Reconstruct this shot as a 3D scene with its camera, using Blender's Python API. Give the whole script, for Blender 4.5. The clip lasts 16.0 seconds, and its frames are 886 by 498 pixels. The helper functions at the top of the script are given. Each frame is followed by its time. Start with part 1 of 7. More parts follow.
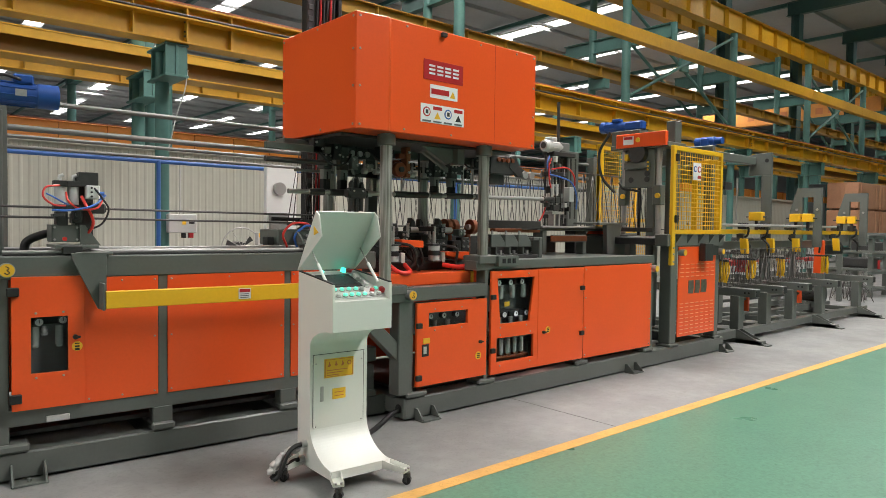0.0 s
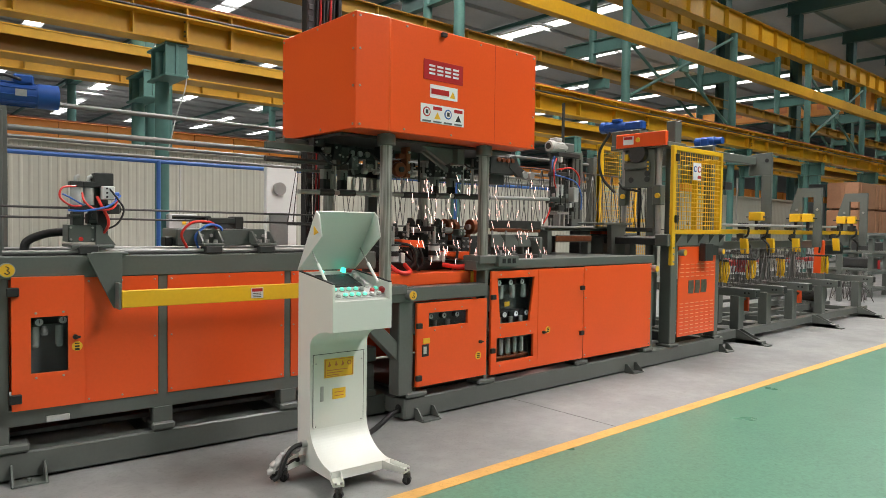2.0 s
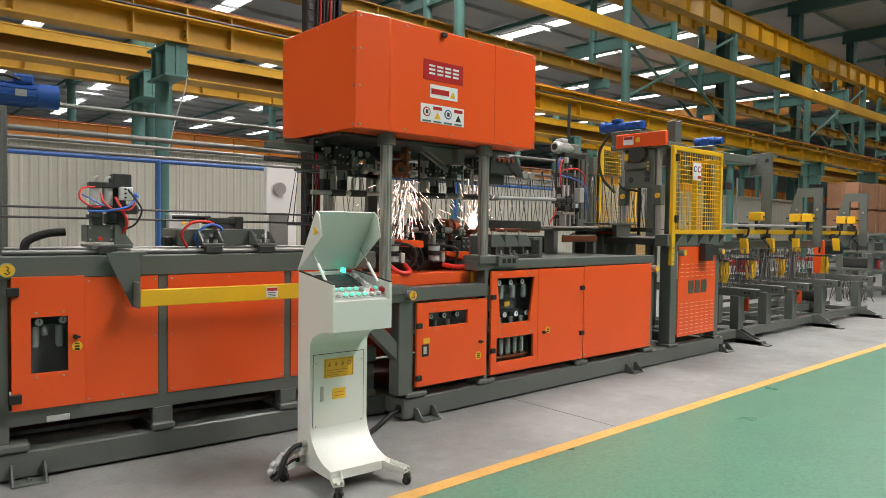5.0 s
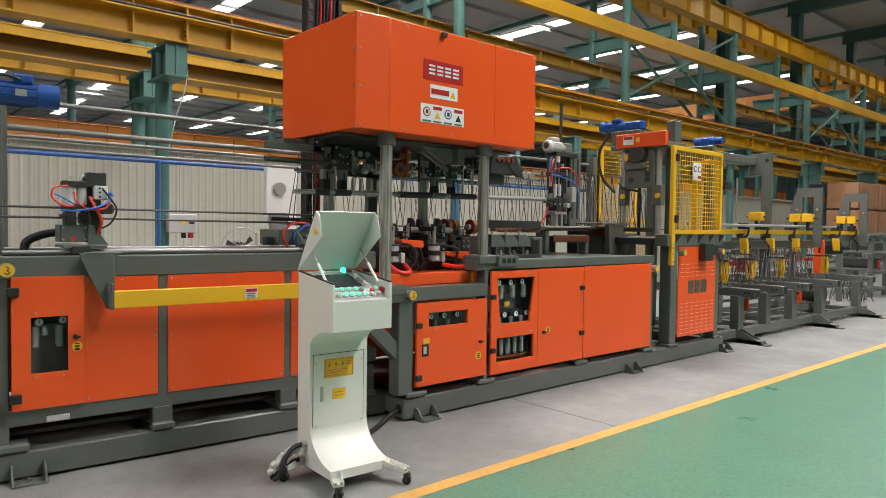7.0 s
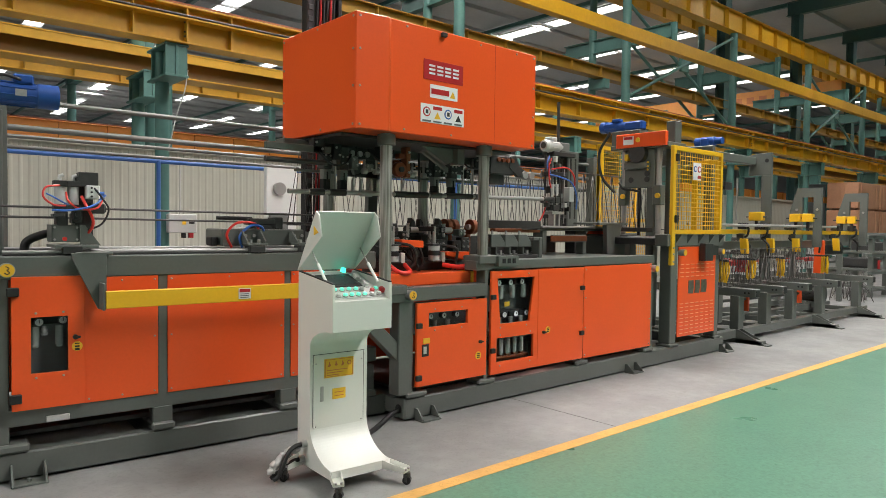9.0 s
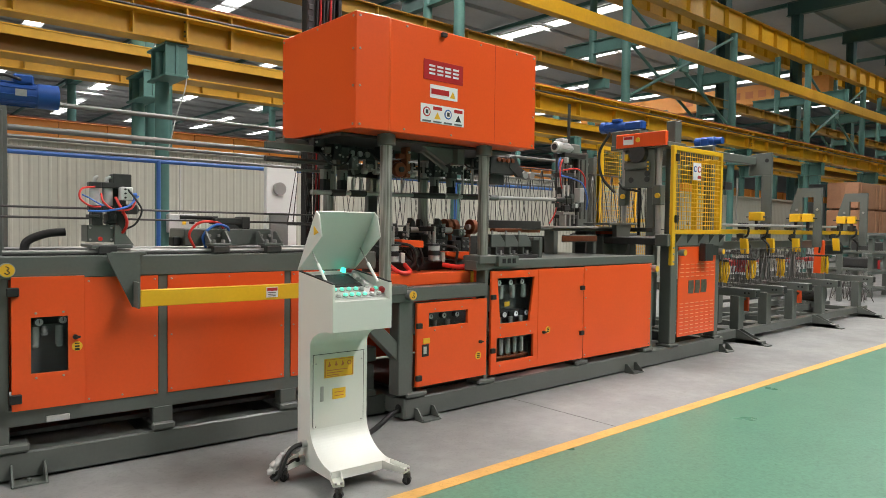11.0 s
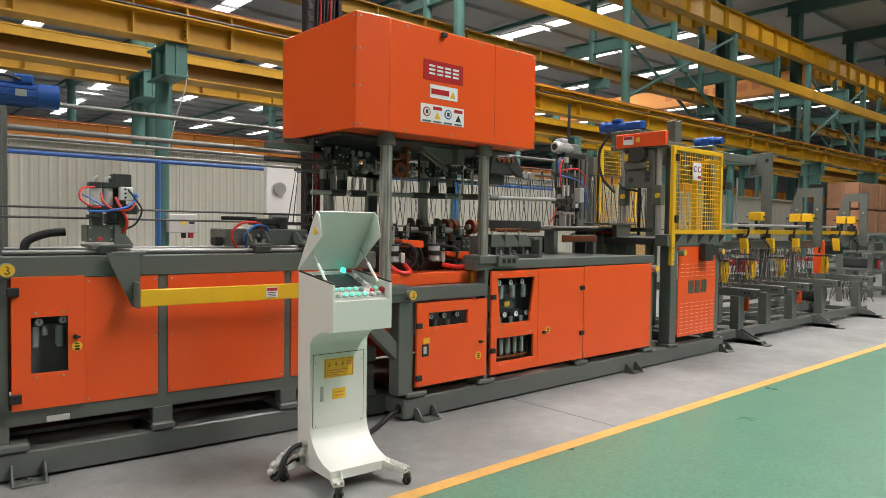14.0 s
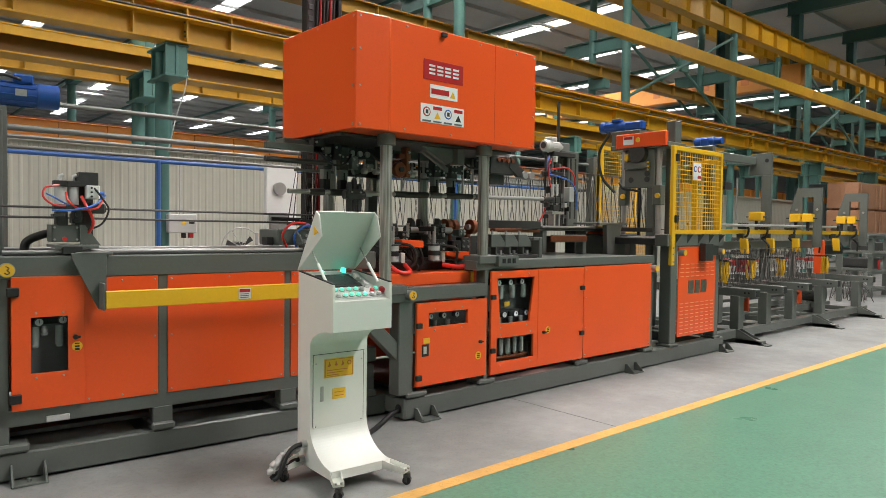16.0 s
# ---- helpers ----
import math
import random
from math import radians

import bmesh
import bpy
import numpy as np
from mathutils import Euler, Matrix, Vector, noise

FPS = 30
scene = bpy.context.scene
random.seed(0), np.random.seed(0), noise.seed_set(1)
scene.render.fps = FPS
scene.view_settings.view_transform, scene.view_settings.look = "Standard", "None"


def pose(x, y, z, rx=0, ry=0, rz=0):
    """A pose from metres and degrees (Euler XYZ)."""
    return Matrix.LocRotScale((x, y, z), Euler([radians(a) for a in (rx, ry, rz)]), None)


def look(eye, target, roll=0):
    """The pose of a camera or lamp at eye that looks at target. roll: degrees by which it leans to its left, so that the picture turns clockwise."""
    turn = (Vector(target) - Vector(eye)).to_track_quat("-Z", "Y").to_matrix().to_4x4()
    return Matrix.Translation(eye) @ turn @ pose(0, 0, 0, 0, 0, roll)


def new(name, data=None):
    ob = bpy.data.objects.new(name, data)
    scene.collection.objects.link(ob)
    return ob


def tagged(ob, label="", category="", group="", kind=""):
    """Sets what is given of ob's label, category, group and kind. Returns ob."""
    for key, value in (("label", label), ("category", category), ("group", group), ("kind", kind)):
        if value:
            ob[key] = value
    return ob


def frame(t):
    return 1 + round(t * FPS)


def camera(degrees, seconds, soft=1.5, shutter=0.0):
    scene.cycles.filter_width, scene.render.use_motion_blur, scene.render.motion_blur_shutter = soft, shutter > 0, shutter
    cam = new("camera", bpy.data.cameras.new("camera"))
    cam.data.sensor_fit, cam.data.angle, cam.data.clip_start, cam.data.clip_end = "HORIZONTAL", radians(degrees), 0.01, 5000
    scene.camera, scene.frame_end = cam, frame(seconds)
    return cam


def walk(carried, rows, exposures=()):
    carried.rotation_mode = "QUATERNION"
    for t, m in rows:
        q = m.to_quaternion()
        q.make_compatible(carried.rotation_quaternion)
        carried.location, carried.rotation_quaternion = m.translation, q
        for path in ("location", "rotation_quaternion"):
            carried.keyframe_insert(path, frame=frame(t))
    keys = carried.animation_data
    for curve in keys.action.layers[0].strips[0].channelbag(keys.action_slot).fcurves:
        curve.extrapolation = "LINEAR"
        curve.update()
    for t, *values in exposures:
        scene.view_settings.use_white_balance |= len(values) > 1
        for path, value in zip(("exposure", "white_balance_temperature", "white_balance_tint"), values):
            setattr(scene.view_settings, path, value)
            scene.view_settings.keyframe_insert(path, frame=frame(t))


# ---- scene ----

cam = camera(65.9, 16.0, soft=0.8)
EYE = (0.0, 0.0, 1.45)
AIM = (math.sin(radians(41.1)) * math.cos(radians(1.88)), math.cos(radians(41.1)) * math.cos(radians(1.88)), -math.sin(radians(1.88)))
VIEW = look(EYE, [EYE[i] + 5 * AIM[i] for i in range(3)], roll=0.77)
walk(cam, [(0.0, VIEW), (16.0, VIEW)])
scene.view_settings.exposure = 0.16

# ---- light: daylight through translucent rooflights, and an added west lamp ----
world = bpy.data.worlds.new("sky")
world.use_nodes = True
scene.world = world
wn = world.node_tree.nodes
sky = wn.new("ShaderNodeTexSky")
sky.sky_type = "NISHITA"
sky.sun_disc = False
sky.sun_elevation, sky.sun_rotation = radians(55), radians(200)
world.node_tree.links.new(sky.outputs[0], wn["Background"].inputs[0])
wn["Background"].inputs[1].default_value = 0.07

ROOF = 13.4


def roof_lamp(x, y, sx, sy, watts):
    d = bpy.data.lights.new("roof_area_lamp", "AREA")
    d.shape, d.size, d.size_y, d.energy, d.color = "RECTANGLE", sx, sy, watts, (1.0, 0.945, 0.925)
    ob = new("roof_area_lamp", d)
    ob.location = (x, y, ROOF - 0.12)
    return ob


# The lamp at x -12.5 is an added fill for left-hand faces, under no rooflight.
for x, y, watts in ((8.6, -5.1, 2950), (-12.5, 6.0, 2100)):
    roof_lamp(x, y, 1.2, 11, watts)
for x, watts in ((8.15, 2000), (15.8, 200), (31.1, 650), (46.4, 850)):
    roof_lamp(x, 7.4, 1.2, 5.5, watts)
for x, watts in ((8.15, 1040), (31.1, 2000), (46.4, 1500), (54.0, 1300)):
    roof_lamp(x, 28.3, 1.2, 10, watts)
for x in (17.0, 39.9):
    roof_lamp(x, 65.7, 1.2, 10, 3400)


# ---- materials ----
def mat(name, rgb, rough=0.5, metal=0.0, grain=40.0, amount=0.12, bump=0.05, stain=0.12, coat=0.0, emit=0.0, scale2=2.0, dirt=None, speck=0.0):
    m = bpy.data.materials.new(name)
    m.use_nodes = True
    n, l = m.node_tree.nodes, m.node_tree.links
    b = n["Principled BSDF"]
    co = n.new("ShaderNodeTexCoord")
    n1 = n.new("ShaderNodeTexNoise")
    n1.inputs["Scale"].default_value, n1.inputs["Detail"].default_value = grain, 6
    n2 = n.new("ShaderNodeTexNoise")
    n2.inputs["Scale"].default_value, n2.inputs["Detail"].default_value = scale2, 8
    l.new(co.outputs["Object"], n1.inputs["Vector"])
    l.new(co.outputs["Object"], n2.inputs["Vector"])
    mix1 = n.new("ShaderNodeMix")
    mix1.data_type = "RGBA"
    c = Vector(rgb)
    lo = [max(0, v * (1 - amount)) for v in c]
    hi = [min(1, v * (1 + amount)) for v in c]
    mix1.inputs["A"].default_value, mix1.inputs["B"].default_value = (*lo, 1), (*hi, 1)
    l.new(n1.outputs["Fac"], mix1.inputs["Factor"])
    mix2 = n.new("ShaderNodeMix")
    mix2.data_type = "RGBA"
    ramp = n.new("ShaderNodeValToRGB")
    ramp.color_ramp.elements[0].position, ramp.color_ramp.elements[1].position = 0.42, 0.78
    l.new(n2.outputs["Fac"], ramp.inputs["Fac"])
    sc = n.new("ShaderNodeMath")
    sc.operation = "MULTIPLY"
    sc.inputs[1].default_value = stain
    l.new(ramp.outputs["Color"], sc.inputs[0])
    l.new(sc.outputs[0], mix2.inputs["Factor"])
    l.new(mix1.outputs["Result"], mix2.inputs["A"])
    d = dirt or [v * 0.45 + 0.01 for v in c]
    mix2.inputs["B"].default_value = (*d, 1)
    last = mix2.outputs["Result"]
    if speck:
        n3 = n.new("ShaderNodeTexNoise")
        n3.inputs["Scale"].default_value, n3.inputs["Detail"].default_value, n3.inputs["Distortion"].default_value = 22, 6, 2.0
        l.new(co.outputs["Object"], n3.inputs["Vector"])
        r3 = n.new("ShaderNodeValToRGB")
        r3.color_ramp.elements[0].position, r3.color_ramp.elements[1].position = 0.52, 0.64
        l.new(n3.outputs["Fac"], r3.inputs["Fac"])
        s3 = n.new("ShaderNodeMath")
        s3.operation = "MULTIPLY"
        s3.inputs[1].default_value = speck
        l.new(r3.outputs["Color"], s3.inputs[0])
        mix3 = n.new("ShaderNodeMix")
        mix3.data_type = "RGBA"
        l.new(s3.outputs[0], mix3.inputs["Factor"])
        l.new(last, mix3.inputs["A"])
        mix3.inputs["B"].default_value = (*[v * 0.5 for v in c], 1)
        last = mix3.outputs["Result"]
    l.new(last, b.inputs["Base Color"])
    rr = n.new("ShaderNodeMapRange")
    rr.inputs["To Min"].default_value, rr.inputs["To Max"].default_value = max(0.02, rough - 0.08), min(1, rough + 0.1)
    l.new(n2.outputs["Fac"], rr.inputs["Value"])
    l.new(rr.outputs["Result"], b.inputs["Roughness"])
    b.inputs["Metallic"].default_value = metal
    b.inputs["Coat Weight"].default_value = coat
    if bump:
        bp = n.new("ShaderNodeBump")
        bp.inputs["Strength"].default_value, bp.inputs["Distance"].default_value = bump, 0.01
        l.new(n1.outputs["Fac"], bp.inputs["Height"])
        l.new(bp.outputs["Normal"], b.inputs["Normal"])
    if emit:
        b.inputs["Emission Color"].default_value = (*rgb, 1)
        b.inputs["Emission Strength"].default_value = emit
    return m


ORANGE = mat("orange_paint", (0.85, 0.10, 0.017), 0.30, grain=60, amount=0.05, bump=0.02, stain=0.06, scale2=1.3)
GREY = mat("grey_green_paint", (0.116, 0.127, 0.114), 0.32, grain=50, amount=0.1, bump=0.04, stain=0.25, scale2=3)
DARK = mat("dark_steel", (0.048, 0.048, 0.046), 0.42, 0.25, grain=30, amount=0.3, bump=0.1, stain=0.3)
BLACK = mat("black_rubber", (0.012, 0.012, 0.012), 0.55, grain=80, amount=0.2, bump=0.05)
STEEL = mat("bright_steel", (0.42, 0.41, 0.39), 0.42, 0.55, grain=60, amount=0.15, bump=0.03, stain=0.3, scale2=6)
ALU = mat("cast_aluminium", (0.55, 0.55, 0.53), 0.45, 0.25, grain=60, amount=0.1, bump=0.05, stain=0.15)
TUBEG = mat("galvanised_tube", (0.21, 0.215, 0.20), 0.5, 0.4, grain=30, amount=0.15, bump=0.03, stain=0.3)
COLUMN = mat("worn_ground_steel", (0.42, 0.41, 0.37), 0.32, 0.55, grain=14, amount=0.25, bump=0.05, stain=0.55, scale2=7)
INNER = mat("inside_grey", (0.16, 0.165, 0.16), 0.6, grain=20, amount=0.15, bump=0.03, stain=0.3)
COPPER = mat("copper", (0.30, 0.10, 0.05), 0.4, 0.7, grain=25, amount=0.3, bump=0.1, stain=0.5)
YELLOW = mat("yellow_paint", (0.80, 0.46, 0.015), 0.38, grain=50, amount=0.06, bump=0.03, stain=0.1)
CRANE = mat("crane_yellow", (0.55, 0.29, 0.006), 0.5, grain=12, amount=0.15, bump=0.05, stain=0.35, scale2=0.8)
# Darkened crane yellow: the girder web's shade as colour; also on the end carriages.
CRANE_BROWN_SHADED = mat("crane_brown_shaded_yellow", (0.17, 0.09, 0.010), 0.55, grain=12, amount=0.15, bump=0.05, stain=0.4, scale2=0.8)
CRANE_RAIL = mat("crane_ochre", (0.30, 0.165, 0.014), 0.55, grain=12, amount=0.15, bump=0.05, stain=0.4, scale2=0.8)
CRANE_ORANGE = mat("crane_orange", (0.80, 0.33, 0.06), 0.5, grain=8, amount=0.08, bump=0.02, stain=0.2, scale2=0.4)
TEAL = mat("teal_paint", (0.075, 0.19, 0.165), 0.5, grain=15, amount=0.15, bump=0.05, stain=0.35, scale2=1.2)
TEAL_DARK = mat("dark_teal_paint", (0.05, 0.115, 0.105), 0.55, grain=15, amount=0.15, bump=0.05, stain=0.35, scale2=1.0)
CREAM = mat("cream_enamel", (0.70, 0.715, 0.66), 0.38, grain=120, amount=0.03, bump=0.03, stain=0.05, scale2=3)
WHITE = mat("white_enamel", (0.74, 0.75, 0.72), 0.45, grain=60, amount=0.04, bump=0.02, stain=0.1)
WALLM = mat("white_wall_sheet", (0.45, 0.445, 0.375), 0.5, grain=10, amount=0.06, bump=0.02, stain=0.15, scale2=0.8)
ROOFM = mat("roof_sheet", (0.38, 0.392, 0.384), 0.6, grain=6, amount=0.1, bump=0.02, stain=0.2, scale2=0.3)
CONC = mat("concrete_floor", (0.250, 0.254, 0.246), 0.55, grain=7, amount=0.24, bump=0.08, stain=0.5, scale2=1.4, speck=0.22)
GREEN = mat("green_epoxy", (0.098, 0.226, 0.155), 0.30, grain=38, amount=0.34, bump=0.04, stain=0.3, scale2=2.4, speck=0.36, dirt=(0.15, 0.25, 0.19))
LINE = mat("yellow_line_paint", (0.66, 0.36, 0.09), 0.5, grain=30, amount=0.12, bump=0.03, stain=0.4, scale2=4, speck=0.3)
BLUE = mat("blue_motor_paint", (0.012, 0.07, 0.30), 0.35, grain=50, amount=0.1, bump=0.05, stain=0.2)
BLUEPIPE = mat("blue_pipe_paint", (0.03, 0.11, 0.35), 0.45, grain=50, amount=0.1, bump=0.03, stain=0.2)
REDH = mat("red_hose", (0.65, 0.03, 0.02), 0.35, grain=60, amount=0.08, bump=0.02)
BLUEH = mat("blue_hose", (0.05, 0.16, 0.55), 0.35, grain=60, amount=0.08, bump=0.02)
REDP = mat("red_plate", (0.45, 0.018, 0.02), 0.35, grain=60, amount=0.06, bump=0.02)
LABEL = mat("label_white", (0.78, 0.78, 0.78), 0.4, grain=100, amount=0.03, bump=0.0)
LYEL = mat("label_yellow", (0.85, 0.50, 0.03), 0.4, grain=100, amount=0.03, bump=0.0)
CRATE = mat("plywood", (0.50, 0.25, 0.14), 0.7, grain=14, amount=0.15, bump=0.06, stain=0.3)
REBAR = mat("raw_steel_wire", (0.10, 0.095, 0.09), 0.45, 0.6, grain=90, amount=0.3, bump=0.1, stain=0.3)
RUST = mat("rail_rust", (0.25, 0.07, 0.03), 0.7, grain=40, amount=0.2, bump=0.1)
SCREEN = mat("screen", (0.03, 0.035, 0.04), 0.2, grain=10, amount=0.1, bump=0)
BUTTON = mat("green_button_lit", (0.15, 0.75, 0.55), 0.3, grain=40, amount=0.05, bump=0, emit=0.55)
LAMPG = mat("green_lamp_lit", (0.05, 0.9, 0.6), 0.3, grain=40, amount=0.05, bump=0, emit=2.5)
ROOFLIGHT = mat("rooflight_sheet", (1.0, 1.0, 0.98), 0.4, grain=5, amount=0.02, bump=0, emit=3.0)
SPARK = mat("spark_glow", (1.0, 0.60, 0.52), 0.5, grain=5, amount=0.02, bump=0, emit=3.2)
# Paler than the panel's orange: light caught on the louvre edges, painted in.
LOUVRE_LIT = mat("louvre_lit_edge", (0.86, 0.30, 0.16), 0.4, grain=40, amount=0.05, bump=0.0)
LETTER = mat("faded_lettering", (0.62, 0.20, 0.05), 0.5, grain=8, amount=0.08, bump=0.02)
EMBLEM = mat("brushed_emblem", (0.20, 0.19, 0.17), 0.3, 0.7, grain=25, amount=0.5, bump=0.05)


def streaked(m, low, high, stretch=(60.0, 60.0, 2.5)):
    """Drawn-out scratches and oil streaks along the length of a ground bar."""
    n, l = m.node_tree.nodes, m.node_tree.links
    b = n["Principled BSDF"]
    co, mp, no = n.new("ShaderNodeTexCoord"), n.new("ShaderNodeMapping"), n.new("ShaderNodeTexNoise")
    mp.inputs["Scale"].default_value = stretch
    no.inputs["Scale"].default_value, no.inputs["Detail"].default_value = 1.0, 6
    l.new(co.outputs["Object"], mp.inputs["Vector"])
    l.new(mp.outputs["Vector"], no.inputs["Vector"])
    rp = n.new("ShaderNodeValToRGB")
    rp.color_ramp.elements[0].position, rp.color_ramp.elements[1].position = 0.38, 0.62
    rp.color_ramp.elements[0].color, rp.color_ramp.elements[1].color = (*low, 1), (*high, 1)
    l.new(no.outputs["Fac"], rp.inputs["Fac"])
    old = b.inputs["Base Color"].links[0].from_socket
    mx = n.new("ShaderNodeMix")
    mx.data_type = "RGBA"
    mx.inputs["Factor"].default_value = 0.65
    l.new(old, mx.inputs["A"])
    l.new(rp.outputs["Color"], mx.inputs["B"])
    l.new(mx.outputs["Result"], b.inputs["Base Color"])
    rr = n.new("ShaderNodeMapRange")
    rr.inputs["To Min"].default_value, rr.inputs["To Max"].default_value = 0.2, 0.5
    l.new(no.outputs["Fac"], rr.inputs["Value"])
    l.new(rr.outputs["Result"], b.inputs["Roughness"])


streaked(COLUMN, (0.17, 0.16, 0.14), (0.62, 0.60, 0.55))


def glass_mat():
    m = bpy.data.materials.new("acrylic_pane")
    m.use_nodes = True
    b = m.node_tree.nodes["Principled BSDF"]
    b.inputs["Base Color"].default_value = (0.75, 0.82, 0.82, 1)
    b.inputs["Transmission Weight"].default_value, b.inputs["Roughness"].default_value, b.inputs["IOR"].default_value = 1.0, 0.05, 1.05
    return m


GLASS = glass_mat()
FLOWTUBE = mat("flow_tube_plastic", (0.40, 0.42, 0.39), 0.15, grain=30, amount=0.15, bump=0.0, stain=0.2)

# ---- mesh helpers ----
WM = {}


def thing(name, label, category, m=None, group="", kind=""):
    ob = new(name)
    ob.empty_display_size = 0.2
    ob.matrix_basis = m or Matrix()
    WM[ob] = ob.matrix_basis.copy()
    return tagged(ob, label, category, group, kind)


def part(name, bm, material, parent=None, label="", local=True):
    me = bpy.data.meshes.new(name)
    if parent is not None and not local:
        bm.transform(WM[parent].inverted())
    bm.normal_update()
    bm.to_mesh(me)
    bm.free()
    me.materials.append(material)
    ob = new(name, me)
    if parent is not None:
        ob.parent = parent
        WM[ob] = WM[parent]
    else:
        WM[ob] = Matrix()
    return tagged(ob, label)


def piece(name, me, parent, m):
    ob = new(name, me)
    ob.parent = parent
    ob.matrix_basis = m
    WM[ob] = WM[parent]
    return ob


def solo(name, bm, material, label, category, group="", kind=""):
    return tagged(part(name, bm, material), label, category, group, kind)


def bx(x0, x1, y0, y1, z0, z1, bev=0.004):
    bm = bmesh.new()
    bmesh.ops.create_cube(bm, size=1)
    for v in bm.verts:
        v.co = ((x0 + x1) / 2 + v.co.x * (x1 - x0), (y0 + y1) / 2 + v.co.y * (y1 - y0), (z0 + z1) / 2 + v.co.z * (z1 - z0))
    if bev:
        bev = min(bev, 0.3 * min(abs(x1 - x0), abs(y1 - y0), abs(z1 - z0)))
        bmesh.ops.bevel(bm, geom=bm.edges[:], offset=bev, segments=1, affect="EDGES")
    return bm


def join(*bms):
    out = bms[0]
    for b in bms[1:]:
        me = bpy.data.meshes.new("joined")
        b.to_mesh(me)
        b.free()
        out.from_mesh(me)
        bpy.data.meshes.remove(me)
    return out


def tube(pts, r, seg=10, cap=True):
    """A round bar or hose through pts; r is one radius or one for each point."""
    bm = bmesh.new()
    pts = [Vector(p) for p in pts]
    rs = r if isinstance(r, (list, tuple)) else [r] * len(pts)
    ref = None
    rings = []
    for i, p in enumerate(pts):
        d = (pts[min(i + 1, len(pts) - 1)] - pts[max(i - 1, 0)]).normalized()
        if ref is None:
            ref = d.orthogonal().normalized()
        ref = (ref - d * ref.dot(d)).normalized()
        side = d.cross(ref)
        rings.append([bm.verts.new(p + (ref * math.cos(a) + side * math.sin(a)) * rs[i]) for a in [2 * math.pi * k / seg for k in range(seg)]])
    for a, b in zip(rings, rings[1:]):
        for k in range(seg):
            f = bm.faces.new((a[k], a[(k + 1) % seg], b[(k + 1) % seg], b[k]))
            f.smooth = True
    if cap:
        for f in (bm.faces.new(rings[0][::-1]), bm.faces.new(rings[-1])):
            for e in f.edges:
                e.smooth = False
    for i in range(1, len(pts) - 1):
        if abs(rs[i] - rs[i - 1]) > 0.15 * rs[i] or abs(rs[i + 1] - rs[i]) > 0.15 * rs[i]:
            for k in range(seg):
                e = bm.edges.get((rings[i][k], rings[i][(k + 1) % seg]))
                if e and len(pts) < 6:
                    e.smooth = False
    return bm


def arc(p0, p1, p2, n=10):
    """Points of a smooth bend from p0 to p2, pulled towards p1."""
    p0, p1, p2 = Vector(p0), Vector(p1), Vector(p2)
    return [p0 * (1 - t) ** 2 + p1 * 2 * t * (1 - t) + p2 * t * t for t in [i / n for i in range(n + 1)]]


def bend(pts, n=6):
    """A smooth line through pts."""
    P = [Vector(p) for p in pts]
    P = [2 * P[0] - P[1]] + P + [2 * P[-1] - P[-2]]
    out = []
    for a, b, c, d in zip(P, P[1:], P[2:], P[3:]):
        for i in range(n):
            t = i / n
            out.append(0.5 * (2 * b + (c - a) * t + (2 * a - 5 * b + 4 * c - d) * t * t + (3 * b - a - 3 * c + d) * t ** 3))
    return out + [P[-2]]


def prism(pts, axis, a, b, bev=0.0):
    """pts: outline in the two other axes (in order x, y, z); pushed from a to b along axis."""
    bm = bmesh.new()

    def put(p, w):
        return {"x": (w, p[0], p[1]), "y": (p[0], w, p[1]), "z": (p[0], p[1], w)}[axis]

    v0 = [bm.verts.new(put(p, a)) for p in pts]
    v1 = [bm.verts.new(put(p, b)) for p in pts]
    n = len(pts)
    bm.faces.new(v0)
    bm.faces.new(v1[::-1])
    for i in range(n):
        bm.faces.new((v0[i], v1[i], v1[(i + 1) % n], v0[(i + 1) % n]))
    bmesh.ops.recalc_face_normals(bm, faces=bm.faces[:])
    if bev:
        bmesh.ops.bevel(bm, geom=bm.edges[:], offset=bev, segments=1, affect="EDGES")
    return bm


def ring_plate(outer, inner, axis, a, b):
    """A plate with a hole: two outlines of equal count."""
    bm = bmesh.new()

    def put(p, w):
        return {"x": (w, p[0], p[1]), "y": (p[0], w, p[1]), "z": (p[0], p[1], w)}[axis]

    n = len(outer)
    o0, o1 = [bm.verts.new(put(p, a)) for p in outer], [bm.verts.new(put(p, b)) for p in outer]
    i0, i1 = [bm.verts.new(put(p, a)) for p in inner], [bm.verts.new(put(p, b)) for p in inner]
    for k in range(n):
        j = (k + 1) % n
        bm.faces.new((o0[k], o0[j], i0[j], i0[k]))
        bm.faces.new((o1[k], i1[k], i1[j], o1[j]))
        bm.faces.new((o0[k], o1[k], o1[j], o0[j]))
        bm.faces.new((i0[k], i0[j], i1[j], i1[k]))
    bmesh.ops.recalc_face_normals(bm, faces=bm.faces[:])
    return bm


def rect(x0, x1, z0, z1):
    return [(x0, z0), (x1, z0), (x1, z1), (x0, z1)]


def screw(x, y, z, r=0.006):
    return tube([(x, y, z), (x, y - 0.004, z), (x, y - 0.006, z)], [r, r, r * 0.5], 8)


